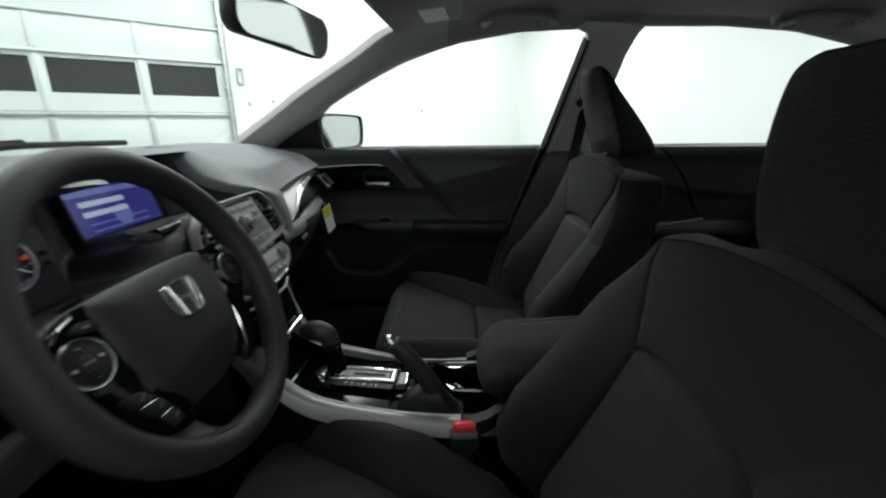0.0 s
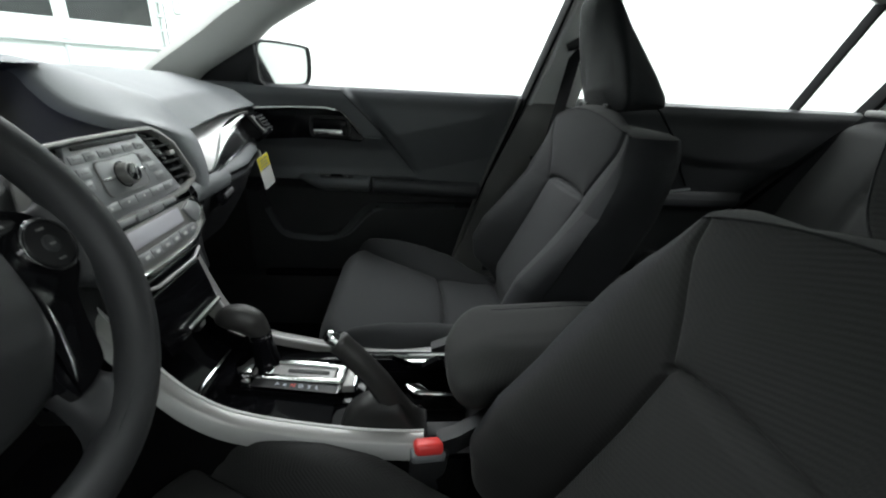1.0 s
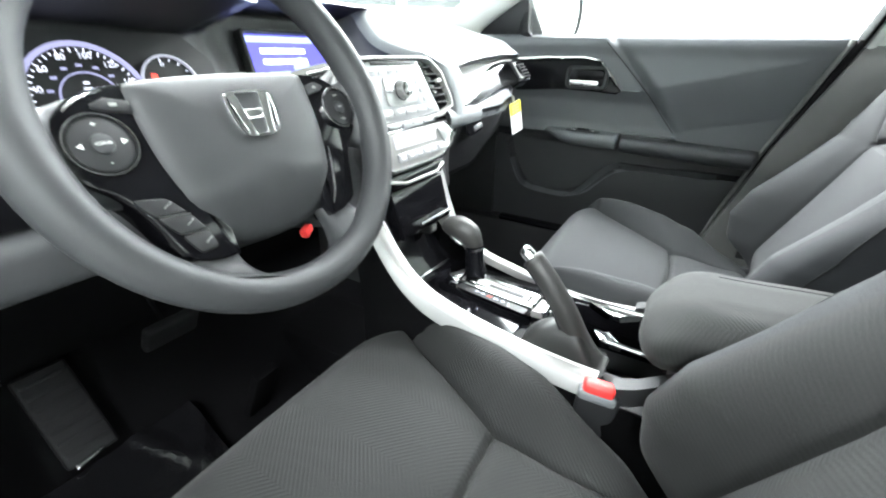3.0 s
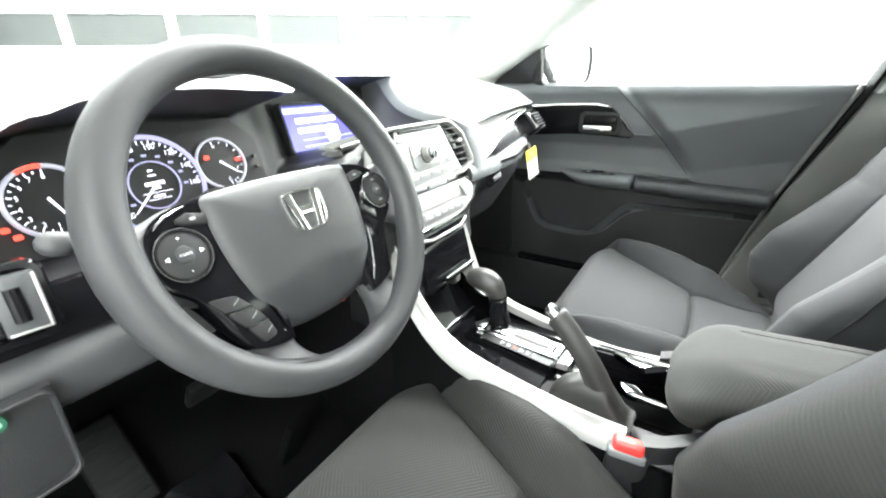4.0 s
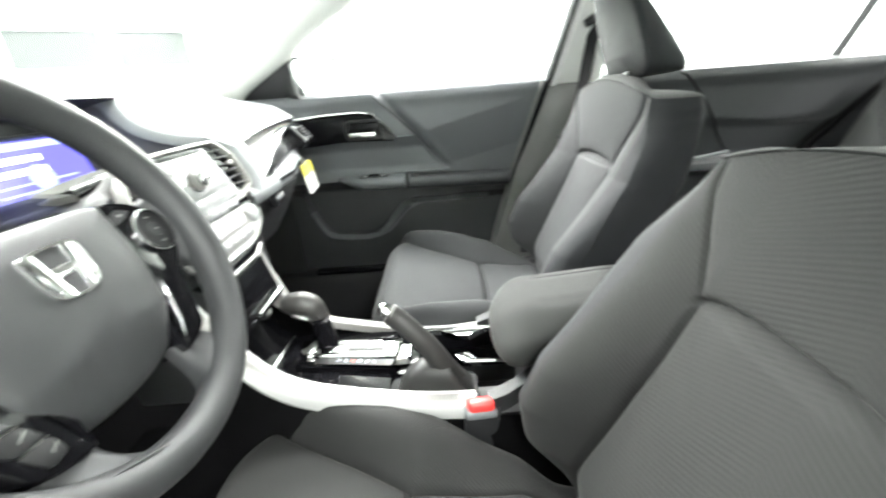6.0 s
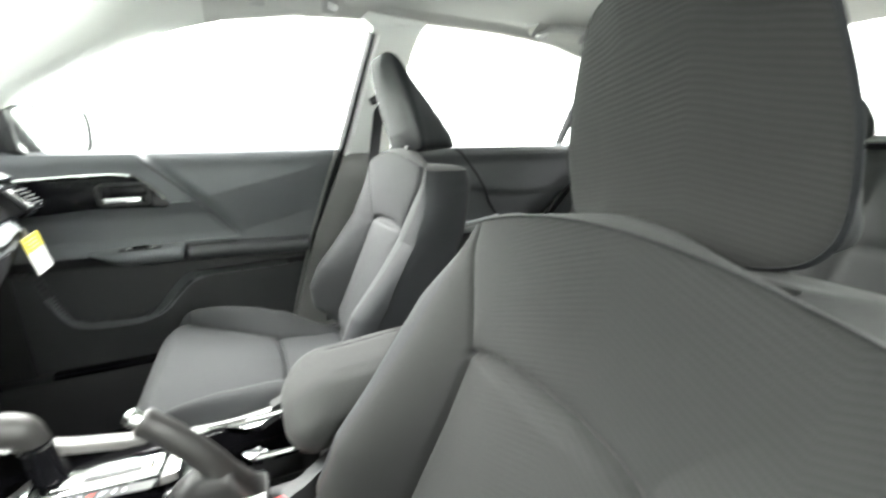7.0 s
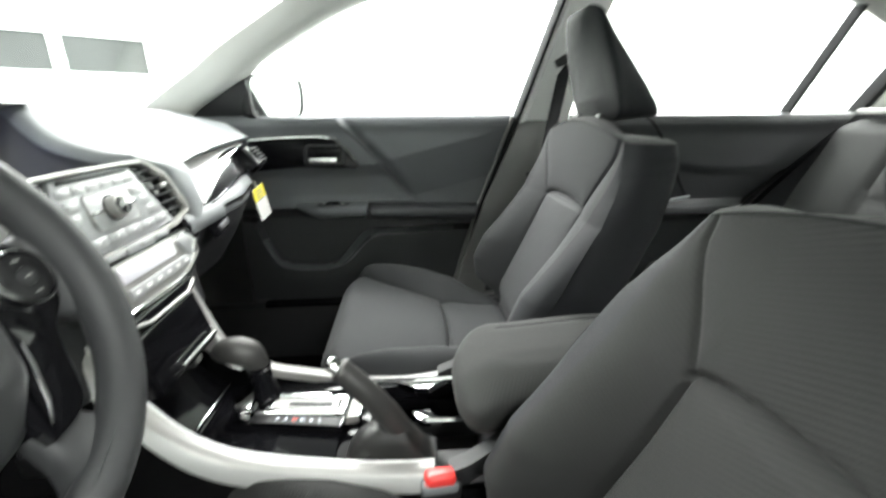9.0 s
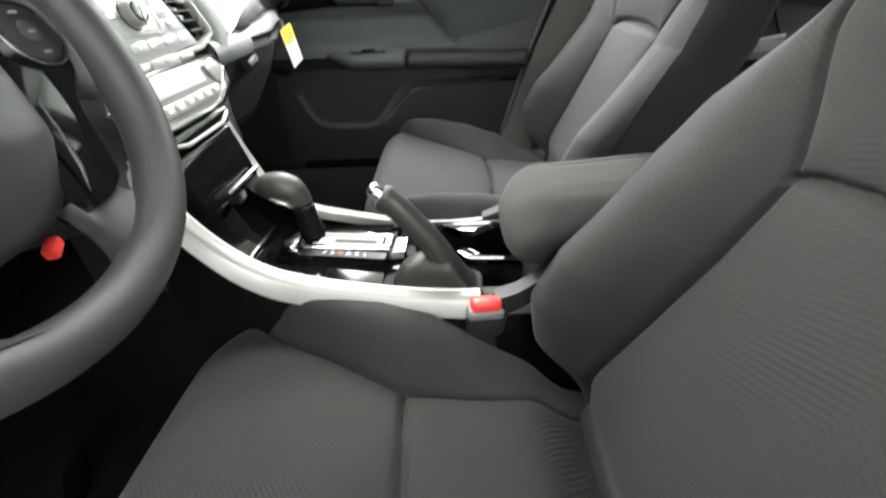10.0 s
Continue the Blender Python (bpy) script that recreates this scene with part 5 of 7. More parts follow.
hz = stack_key("hazard_key", YC + 0.006, 0.8065, 0.062, 0.0125, m_radio, clim, 0.0155, "dark grey hazard light key")
part("key_mark", box(bmesh.new(), stack(YC + 0.006, 0.8065, 0.0185), (0.0008, 0.008, 0.006), B3), m_ink, hz, "small dark red symbol bar")
for sy in (-1, 1):
    stack_key("upper_strip", YC + 0.006 + sy * 0.052, 0.8065, 0.034, 0.0075, m_radio, clim, 0.0150, "dark grey strip key")
for i in range(6):
    y = YC - 0.0465 + 0.0252 * i
    b_ = stack_key("key", y, 0.757, 0.0238, 0.0145, m_key, clim, 0.0150)
    part("key_mark", box(bmesh.new(), stack(y, 0.757, 0.0178), (0.0008, 0.009, 0.0045), B3), m_white, b_, "small white symbol bar")
for sy in (-1, 1):
    tk = [(0.080, 0.789), (0.108, 0.797), (0.124, 0.788), (0.1255, 0.776), (0.102, 0.761), (0.092, 0.766)]
    part("temperature_key", plate(bmesh.new(), [sp(YC + sy * a, z) for a, z in tk], SM, 0.018, 0.002, 0.010), m_key, clim, "satin temperature key")
    part("chrome_edge", tube(bmesh.new(), [stack(YC + sy * a, z, 0.0175) for a, z in tk[1:5]], 0.0016, 6), m_chrome, clim)
part("warm_mark", box(bmesh.new(), stack(YC - 0.107, 0.7865, 0.0184), (0.0008, 0.007, 0.004), B3), m_red, clim, "small red warm symbol bar")
part("cool_mark", box(bmesh.new(), stack(YC - 0.107, 0.7740, 0.0184), (0.0008, 0.007, 0.004), B3), m_blue, clim, "small blue cool symbol bar")
# cubby under the climate panel
cub = thing("console_cubby", stack(YC, 0.6), "black storage cubby with a chrome handle under the climate panel", "cubby")
part("upper_lip", plate(bmesh.new(), [sp(YC + a, z) for a, z in ((-0.110, 0.733), (0.084, 0.733), (0.070, 0.712), (-0.086, 0.712))], SM, 0.012, 0.004, -0.01), m_gloss, cub, "piano black lip")
part("lip_edge", tube(bmesh.new(), [stack(YC - 0.100, 0.7285, 0.013), stack(YC - 0.05, 0.7165, 0.0145), stack(YC + 0.05, 0.7165, 0.0145), stack(YC + 0.078, 0.7265, 0.013)], 0.0028, 8), m_silver, cub, "slim silver edge line")
part("flap", plate(bmesh.new(), [sp(YC + a, z) for a, z in ((-0.092, 0.709), (0.074, 0.709), (0.072, 0.628), (-0.084, 0.628))], SM, 0.006, 0.004, -0.02), m_gloss, cub, "piano black flap")
part("handle", tube(bmesh.new(), [stack(YC - 0.040, 0.641, 0.012), stack(YC + 0.060, 0.641, 0.012)], 0.0058, 10, flat=0.7), m_chrome, cub, "chrome pull handle")
part("socket", box(bmesh.new(), (-0.205, 0.052, 0.604), (0.02, 0.028, 0.024), None, 0.003), m_plastic, cub, "power socket")
part("socket_face", box(bmesh.new(), (-0.194, 0.052, 0.604), (0.004, 0.014, 0.012), None, 0.001), m_silver, cub)
part("hollow", box(bmesh.new(), (-0.30, YC, 0.58), (0.14, 0.20, 0.12), None, 0.01), m_plastic, cub, "dark hollow")

# central screen deep in its hollow
DN = Vector((1, 0, 0.3)).normalized()
screen = thing("display_screen", (-0.455, -0.005, 0.862), "lit blue information screen set deep in the dashboard", "screen")
DM = basis((-0.4615, -0.013, 0.906), (0, 1, 0), DN)
part("frame", ringplate(bmesh.new(), rrect(0.220, 0.096, 0.008), rrect(0.204, 0.082, 0.005), DM, 0.010, -0.01, 0.003), m_plastic, screen, "black screen frame")


def lit(name, color, power):
    return material(name, (0.02, 0.02, 0.03), 0.2, 0, 0.0, emit=color, emit_power=power)


m_scr = lit("blue_screen", (0.19, 0.18, 1.0), 0.7)
m_scr2 = lit("pale_blue_screen", (0.32, 0.40, 1.0), 1.4)
m_scr3 = lit("white_screen", (0.65, 0.78, 1.0), 2.4)
part("panel", plate(bmesh.new(), rrect(0.204, 0.082, 0.003), DM, 0.002, 0, -0.006), m_scr, screen, "blue lit panel")
part("screen_header", plate(bmesh.new(), rrect(0.198, 0.010, 0.001), DM @ Matrix.Translation((0, 0.033, 0)), 0.0026), m_scr2, screen, "pale header bar")
for yy, w in ((0.014, 0.10), (-0.004, 0.10)):
    part("screen_text", plate(bmesh.new(), rrect(w, 0.009, 0.001), DM @ Matrix.Translation((-0.025, yy, 0)), 0.0026), m_scr3, screen, "bright unreadable text bar")
part("screen_globe", plate(bmesh.new(), circle(0.020, 30), DM @ Matrix.Translation((0.008, -0.016, 0)), 0.0024), m_scr2, screen, "pale round picture")
for yy in (-0.022, -0.034):
    part("screen_line", plate(bmesh.new(), rrect(0.14, 0.0025, 0.0005), DM @ Matrix.Translation((0.0, yy, 0)), 0.0022), m_scr2, screen)

# passenger gloss trim and end vent
tr_up = [(-0.246, 0.236, 0.862), (-0.268, 0.250, 0.878), (-0.283, 0.30, 0.887), (-0.285, 0.37, 0.894), (-0.285, 0.46, 0.900), (-0.283, 0.55, 0.904), (-0.281, 0.61, 0.906)]
tr_mid = [(-0.230, 0.232, 0.832), (-0.228, 0.240, 0.822), (-0.229, 0.30, 0.834), (-0.234, 0.37, 0.851), (-0.243, 0.46, 0.872), (-0.250, 0.55, 0.886), (-0.252, 0.61, 0.889)]
tr_lo = [(-0.232, 0.222, 0.824), (-0.226, 0.232, 0.814), (-0.229, 0.30, 0.820), (-0.234, 0.37, 0.830), (-0.241, 0.46, 0.842), (-0.246, 0.55, 0.850), (-0.248, 0.61, 0.853)]
rows, low = [], []
tri_ = list(zip(spline(tr_up, 6), spline(tr_mid, 6), spline(tr_lo, 6)))
for i, (a, m, b) in enumerate(tri_):
    m = m.lerp(a, 0.92 * smooth(0.10, 0.86, i / (len(tri_) - 1)))
    face = Vector((0.0012, 0, 0.0014))
    rows.append([a + Vector((-0.012, 0, 0.004)), a, a.lerp(m, 0.33) + face, a.lerp(m, 0.66) + face, m.lerp(a, 0.05), m + Vector((0.0004, 0, -0.001)), m + Vector((-0.004, 0, -0.002))])
    low.append([m + Vector((-0.003, 0, 0)), m.lerp(b, 0.04) + Vector((0.0002, 0, 0)), m.lerp(b, 0.5) + Vector((0.001, 0, 0)), b, b + Vector((-0.02, 0, 0))])
part("silver_trim", grid_ob(rows), m_trim, dash, "satin grey trim wedge", 60)
part("gloss_trim", grid_ob(low), m_gloss_satin, dash, "piano black trim strip", 60)
rows = [[Vector((-0.232, y, 0.822)), Vector((-0.2195 - 0.03 * max(0, y - 0.25), y, 0.812)), Vector((-0.2145 - 0.03 * max(0, y - 0.25), y, 0.800)), Vector((-0.217 - 0.03 * max(0, y - 0.25), y, 0.784)), Vector((-0.235, y, 0.774))] for y in span(0.150, 0.300, 12)]
part("ledge_end", grid_ob(rows), m_dash, dash, "grey end of the rolled ledge beside the radio", 60)
part("trim_edge", tube(bmesh.new(), [p + Vector((0.001, 0, -0.001)) for p in spline(tr_lo[1:], 6)], 0.0018, 8), m_gloss, dash, "dark lower edge of the trim")


def end_vent(o, xa, za, w, h, mirror=1):
    t = thing("air_vent", o, "black slatted air vent with silver frame at the dashboard end", "air vent", "dashboard vents")
    M = basis(o, xa, za)
    part("frame", ringplate(bmesh.new(), rrect(w, h, 0.010), rrect(w - 0.016, h - 0.014, 0.007), M, 0.004, -0.02, 0.002), m_gloss, t, "black vent frame")
    part("backing", plate(bmesh.new(), rrect(w - 0.012, h - 0.012, 0.006), M, -0.002, 0, -0.012), m_gloss, t)
    n = 5
    for i in range(n):
        part("slat", box(bmesh.new(), M @ Vector((-mirror * 0.012, -(h - 0.03) / 2 + (h - 0.03) * i / (n - 1), 0.005)), (w - 0.045, 0.004, 0.012), M.to_3x3().to_4x4() @ pose(0, 0, 0, 25, 0, 0), 0.0012), m_plastic, t)
    part("side_plate", box(bmesh.new(), M @ Vector((mirror * (w / 2 - 0.020), 0, 0.006)), (0.028, h - 0.016, 0.010), M.to_3x3().to_4x4(), 0.003), m_rear_door, t, "grey thumbwheel plate")
    part("plate_edge", tube(bmesh.new(), [M @ Vector((mirror * (w / 2 - 0.008), q * (h / 2 - 0.010), 0.0112)) for q in (1, -1)] + [M @ Vector((mirror * (w / 2 - 0.032), -(h / 2 - 0.010), 0.0112))], 0.0013, 6), m_silver, t, "thin silver plate edge")
    part("thumbwheel", tube(bmesh.new(), [M @ Vector((mirror * (w / 2 - 0.022), -0.013, 0.011)), M @ Vector((mirror * (w / 2 - 0.022), 0.013, 0.011))], 0.005, 10), m_gloss, t, "ribbed thumbwheel")
    return t


end_vent((-0.243, 0.582, 0.876), (-0.06, 1, 0.02), (0.78, 0.03, 0.60), 0.112, 0.066, -1)
end_vent((-0.222, -0.615, 0.839), (0.12, 1, 0.0), (1, -0.12, 0.2), 0.128, 0.062, 1)
# driver gloss strip round the vent
rows = [[Vector((-0.246 + (0.868 - z) * 0.41 + 0.006 * math.sin(k / 8 * 3.14), y, z)) for k, z in enumerate(span(0.866 - 0.028 * smooth(-0.59, -0.55, y), 0.798, 9))] for y in span(-0.735, -0.25, 40)]
part("driver_gloss_trim", slab(bmesh.new(), rows, (-0.012, 0, 0)), m_gloss, dash, "piano black trim strip")
# glovebox
gl = part("glovebox_lid", slab(bmesh.new(), [[Vector((curve([(0.64, -0.308), (0.70, -0.266), (0.74, -0.243), (0.785, -0.226)], z) - 0.055 * smooth(0.40, 0.64, y), y, z)) for y in span(0.20, 0.63, 16)] for z in span(0.645, 0.782, 14)], (-0.01, 0, 0)), m_plastic, dash, "charcoal glovebox lid")
GMx = basis((-0.224, 0.272, 0.772), (0.0, 1, 0.15), (1, 0, 0.25))
part("glovebox_recess", plate(bmesh.new(), rrect(0.075, 0.034, 0.012), GMx, 0.004, 0.001), m_gloss, gl, "dark latch recess")
part("glovebox_latch", box(bmesh.new(), GMx @ Vector((0.010, -0.006, 0.005)), (0.045, 0.012, 0.006), GMx.to_3x3().to_4x4(), 0.003, 3), m_lower, gl, "slim dark latch")
# hanging tag
tag = thing("hanging_tag", (-0.245, 0.555, 0.715), "yellow and white paper tag hanging from the glovebox", "tag")
TM = basis((-0.232, 0.560, 0.758), (0.10, 1, 0.10), (1, -0.25, 0.05)) @ pose(0, 0, 0, 0, 0, 8)
part("card", plate(bmesh.new(), rrect(0.052, 0.088, 0.003), TM, 0.0012), m_white, tag, "white card")
part("yellow_field", plate(bmesh.new(), rrect(0.051, 0.034, 0.002), TM @ Matrix.Translation((0, 0.0265, 0)), 0.0018), m_yellow, tag, "yellow printed field")
part("string", tube(bmesh.new(), [TM @ Vector((-0.005, 0.042, 0)), TM @ Vector((-0.012, 0.062, 0.006)), TM @ Vector((-0.022, 0.075, 0.0))], 0.004, 8, flat=0.3), m_white, tag, "white tie")
for i in range(4):
    part("print_bar", plate(bmesh.new(), rrect(0.036 - 0.004 * (i % 2), 0.003, 0.0005), TM @ Matrix.Translation((0, 0.034 - 0.008 * i, 0.0012)), 0.0012), m_ink, tag, "unreadable print bar")

# ---- instrument cluster ----
clu = thing("instrument_cluster", (-0.33, -0.41, 0.84), "black instrument cluster with three lit round gauges", "instrument cluster")
CN = Vector((1, 0, 0.30)).normalized()


def cm(y, z, off=0.0):
    return basis(Vector((-0.405 - 0.30 * (z - 0.87), y, z)) + CN * (0.006 + off), (0, 1, 0), CN)


bm = plate(bmesh.new(), [(-0.170, -0.060), (0.160, -0.060), (0.165, 0.035), (0.130, 0.070), (-0.11, 0.070), (-0.165, 0.02)], cm(-0.380, 0.872, -0.004), 0.002)
part("face", bm, m_black, clu, "black dial face")
m_num = lit("white_dial_print", (0.86, 0.88, 1.0), 1.1)
m_ring = lit("violet_dial_ring", (0.52, 0.52, 0.80), 0.5)
m_ringw = material("silver_dial_ring", (0.6, 0.6, 0.62), 0.3, 0.8, emit=(0.6, 0.6, 0.75), emit_power=0.25)
m_redlit = lit("red_warning", (1.0, 0.07, 0.04), 1.3)
m_amber = lit("amber_warning", (1.0, 0.55, 0.05), 1.5)


def text(s, size, m, mat, parent, label=""):
    cu = bpy.data.curves.new("numeral", "FONT")
    cu.body, cu.size, cu.align_x, cu.align_y = s, size, "CENTER", "CENTER"
    tmp = bpy.data.objects.new("numeral", cu)
    me = bpy.data.meshes.new_from_object(tmp)
    bpy.data.objects.remove(tmp)
    me.transform(m)
    me.materials.append(mat)
    ob = new("lettering", me)
    ob.parent = parent
    if parent.type == "EMPTY":
        ob.matrix_parent_inverse = Matrix.Translation(parent.location).inverted()
    if label:
        ob["label"] = label
    return ob


def gauge(name, y, z, r, rim, a0, a1, ticks, labels, size, needle, ring_mat):
    g = part(name, plate(bmesh.new(), circle(r, 48), cm(y, z, 0), 0.001), m_black, clu, "round gauge")
    part("rim", ringplate(bmesh.new(), circle(r, 48), circle(r - rim, 48), cm(y, z), 0.005, 0, 0.0015), ring_mat, g, "lit gauge rim")
    bm = bmesh.new()
    for i in range(ticks):
        a = radians(a0 + (a1 - a0) * i / (ticks - 1))
        big = i % 2 == 0
        p = cm(y, z, 0.0016) @ Vector((math.cos(a) * (r - rim - 0.004), math.sin(a) * (r - rim - 0.004), 0))
        box(bm, p, (0.005 if big else 0.003, 0.0012, 0.0004), cm(0, 0).to_3x3().to_4x4() @ pose(0, 0, 0, 0, 0, math.degrees(a)))
    part("scale", bm, m_num, g)
    for i, s in enumerate(labels):
        a = radians(a0 + (a1 - a0) * i / (len(labels) - 1))
        text(s, size, cm(y, z, 0.0016) @ Matrix.Translation((math.cos(a) * (r - rim - 0.0095), math.sin(a) * (r - rim - 0.0095), 0)), m_num, g)
    a = radians(needle)
    M = cm(y, z, 0.004)
    part("needle", tube(bmesh.new(), [M @ Vector((-math.cos(a) * 0.004, -math.sin(a) * 0.004, 0)), M @ Vector((math.cos(a) * r * 0.72, math.sin(a) * r * 0.72, 0))], [0.0016, 0.0007], 6), m_num, g, "white needle")
    return g


g1 = gauge("speedometer", -0.380, 0.866, 0.064, 0.0055, 220, -6, 33, ["0", "20", "40", "60", "80", "100", "120", "140", "160"], 0.0095, 222, m_ring)
part("inner_ring", ringplate(bmesh.new(), circle(0.031, 40), circle(0.0295, 40), cm(-0.380, 0.866), 0.003), m_ring, g1, "violet inner ring")
for dz, w, h in ((0.002, 0.024, 0.0045), (-0.0035, 0.010, 0.0035), (-0.009, 0.036, 0.0008), (-0.0135, 0.014, 0.003), (-0.017, 0.028, 0.0008), (0.012, 0.010, 0.002), (0.018, 0.006, 0.002)):
    part("readout", plate(bmesh.new(), rrect(w, h, min(0.0006, h * 0.3)), cm(-0.380, 0.866 + dz, 0.001), 0.0006), m_num, g1, "lit unreadable readout bar")
for i in range(10):
    a = radians(210 - 24 * i)
    part("inner_mark", plate(bmesh.new(), rrect(0.006, 0.003, 0.0005), cm(-0.380, 0.866, 0.001) @ Matrix.Translation((math.cos(a) * 0.038, math.sin(a) * 0.038, 0)), 0.0006), m_ring, g1, "dim violet numeral bar")
g2 = gauge("tachometer", -0.486, 0.870, 0.041, 0.0045, 292, 84, 17, [str(i) for i in range(9)], 0.0072, 294, m_ringw)
bm = bmesh.new()
M = cm(-0.486, 0.870, 0.0015)
for i in range(8):
    a, b = radians(119 - i * 4.4), radians(114.6 - i * 4.4)
    grid(bm, [[M @ Vector((math.cos(q) * s, math.sin(q) * s, 0.004)) for s in (0.036, 0.0405)] for q in (a, b)])
part("red_zone", bm, m_redlit, g2, "red warning zone")
g3 = gauge("fuel_gauge", -0.284, 0.878, 0.037, 0.003, 100, -80, 9, ["H", "C"], 0.007, -40, m_ringw)
part("fuel_light", plate(bmesh.new(), rrect(0.009, 0.005, 0.001), cm(-0.258, 0.880, 0.002), 0.0006), m_redlit, g3, "red warning lamp")
text("F", 0.006, cm(-0.262, 0.868, 0.0016), m_num, g3)
text("E", 0.006, cm(-0.272, 0.851, 0.0016), m_num, g3)
for y, z, mt, lb in ((-0.304, 0.888, m_redlit, "red warning lamp"), (-0.533, 0.874, m_amber, "amber warning lamp"), (-0.531, 0.850, m_redlit, "red warning lamp"), (-0.524, 0.841, m_redlit, "red warning lamp")):
    part("warning_light", plate(bmesh.new(), rrect(0.0075, 0.0055, 0.0018), cm(y, z, 0.003), 0.0008), mt, clu, lb)
for z in (0.905, 0.89):
    part("trip_stem", plate(bmesh.new(), circle(0.003, 12), cm(-0.232, z - 0.025, 0), 0.008, 0.001), m_plastic, clu)
# silver lip under the cluster
part("cluster_lip", tube(bmesh.new(), [(-0.245, y, 0.829) for y in span(-0.552, -0.25, 12)], 0.005, 8), m_radio, clu, "grey lower lip")

# lower driver panel with a small cover and a green button
lp = part("driver_lower_panel", slab(bmesh.new(), [[Vector((curve([(0.66, -0.205), (0.70, -0.198), (0.780, -0.190)], z), y, z)) for y in span(-0.73, -0.578, 6)] for z in span(0.69, 0.780, 8)], (-0.008, 0, 0)), m_plastic, dash, "black coin tray cover")
part("eco_button", plate(bmesh.new(), circle(0.0062, 28), basis((-0.191, -0.613, 0.768), (0, 1, 0), (1, 0, 0.2)), 0.006, 0.002), lit("green_button", (0.02, 0.20, 0.09), 0.35), lp, "round green button")
part("eco_mark", plate(bmesh.new(), rrect(0.006, 0.004, 0.0015), basis((-0.1845, -0.613, 0.770), (0, 1, 0), (1, 0, 0.2)), 0.001), lit("pale_green", (0.5, 0.9, 0.6), 0.4), lp, "pale green symbol")
part("tray_edge", ringplate(bmesh.new(), rrect(0.150, 0.092, 0.012), rrect(0.143, 0.085, 0.009), basis((-0.1930, -0.653, 0.735), (0, 1, 0), (1, 0, -0.1)), 0.005, -0.004, 0.001), m_plastic, lp)

# ---- steering wheel ----
WC, WT = Vector((-0.1225, -0.383, 0.8745)), radians(25.2)
WN = Vector((math.cos(WT), -0.012, math.sin(WT))).normalized()
WM = basis(WC, (0, 1, 0), WN)
sw = thing("steering_wheel", WC - Vector((0.05, 0, 0.05)), "grey urethane three-spoke steering wheel with black control pods", "steering wheel")


def wp(a, b, c=0.0):
    return WM @ Vector((a, b, c))


HM = WM @ Matrix.Translation((0, 0, -0.026))


def hp(a, b, c=0.0):
    return HM @ Vector((a, b, c))


R = 0.1685
bm = bmesh.new()
rows = []
for i in range(96):
    a = 2 * math.pi * i / 96
    d = Vector((math.cos(a), math.sin(a), 0))
    thick = 0.0158 + 0.0015 * max(0, math.cos(2 * a)) ** 2
    rows.append([WM @ (d * (R - 0.0155 + thick * math.cos(q)) + Vector((0, 0, thick * 1.08 * math.sin(q)))) for q in (2 * math.pi * j / 18 for j in range(18))])
grid(bm, rows, close_u=True, close_v=True)
part("rim", bm, m_wheel, sw, "grey urethane rim", 80)
# airbag hub: a soft shield with a crease across its chin
hub = [(-0.084, 0.030), (-0.079, 0.0365), (-0.050, 0.0395), (0.0, 0.0405), (0.050, 0.0395), (0.079, 0.0365), (0.084, 0.030), (0.0838, -0.004), (0.079, -0.042), (0.068, -0.076), (0.054, -0.094), (0.030, -0.102), (0.0, -0.104), (-0.030, -0.102), (-0.054, -0.094), (-0.068, -0.076), (-0.079, -0.042), (-0.0838, -0.004)]
hub = [(v.x, v.y) for v in spline([(*p, 0) for p in hub + hub[:1]], 5)[:-1]]
bm = bmesh.new()
rows = []
for s, z in ((1.0, -0.035), (1.0, 0.010), (0.993, 0.0145), (0.975, 0.0185), (0.94, 0.0222), (0.90, 0.0245), (0.86, 0.026), (0.80, 0.0277), (0.73, 0.0292), (0.66, 0.0302), (0.58, 0.0310), (0.5, 0.0316), (0.4, 0.032), (0.3, 0.0322), (0.2, 0.0322), (0.1, 0.0322)):
    row = []
    for a, b in hub:
        b = b * s - 0.012 * (1 - s)
        chin = max(0.0, -0.050 - 0.10 * abs(a) - b)
        row.append(hp(a * s, b, z - 0.26 * chin - 0.0016 * smooth(0, 0.006, chin) - 0.0012 * max(0.0, 1 - abs(b + 0.047) / 0.02)))
    rows.append(row)
vsr = grid(bm, rows, close_v=True)
bm.faces.new(vsr[-1])
bm.faces.new(vsr[0])
part("airbag_cover", bm, m_wheel, sw, "grey grained airbag cover", 60)
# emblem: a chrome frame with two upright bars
EMo = [(v.x, v.y) for v in spline([(*p, 0) for p in ((0.0, 0.0185), (0.016, 0.0175), (0.0215, 0.013), (0.0195, -0.008), (0.014, -0.017), (0.0, -0.019), (-0.014, -0.017), (-0.0195, -0.008), (-0.0215, 0.013), (-0.016, 0.0175), (0.0, 0.0185))], 5)[:-1]]
emblem = part("emblem", ringplate(bmesh.new(), EMo, [(a * 0.87, b * 0.86) for a, b in EMo], HM @ Matrix.Translation((0.004, -0.001, 0.029)) @ Matrix.Diagonal((1.08, 1.08, 1, 1)), 0.0065, 0, 0.0015), m_chrome, sw, "chrome framed emblem")
for s in (-1, 1):
    part("emblem_bar", plate(bmesh.new(), [(s * 0.0185, 0.0150), (s * 0.0105, 0.0165), (s * 0.0085, 0.004), (s * 0.0050, -0.0170), (s * 0.0115, -0.0160), (s * 0.0150, 0.0)], HM @ Matrix.Translation((0.004, -0.001, 0.029)) @ Matrix.Diagonal((1.08, 1.08, 1, 1)), 0.006, 0.001), m_chrome, emblem)
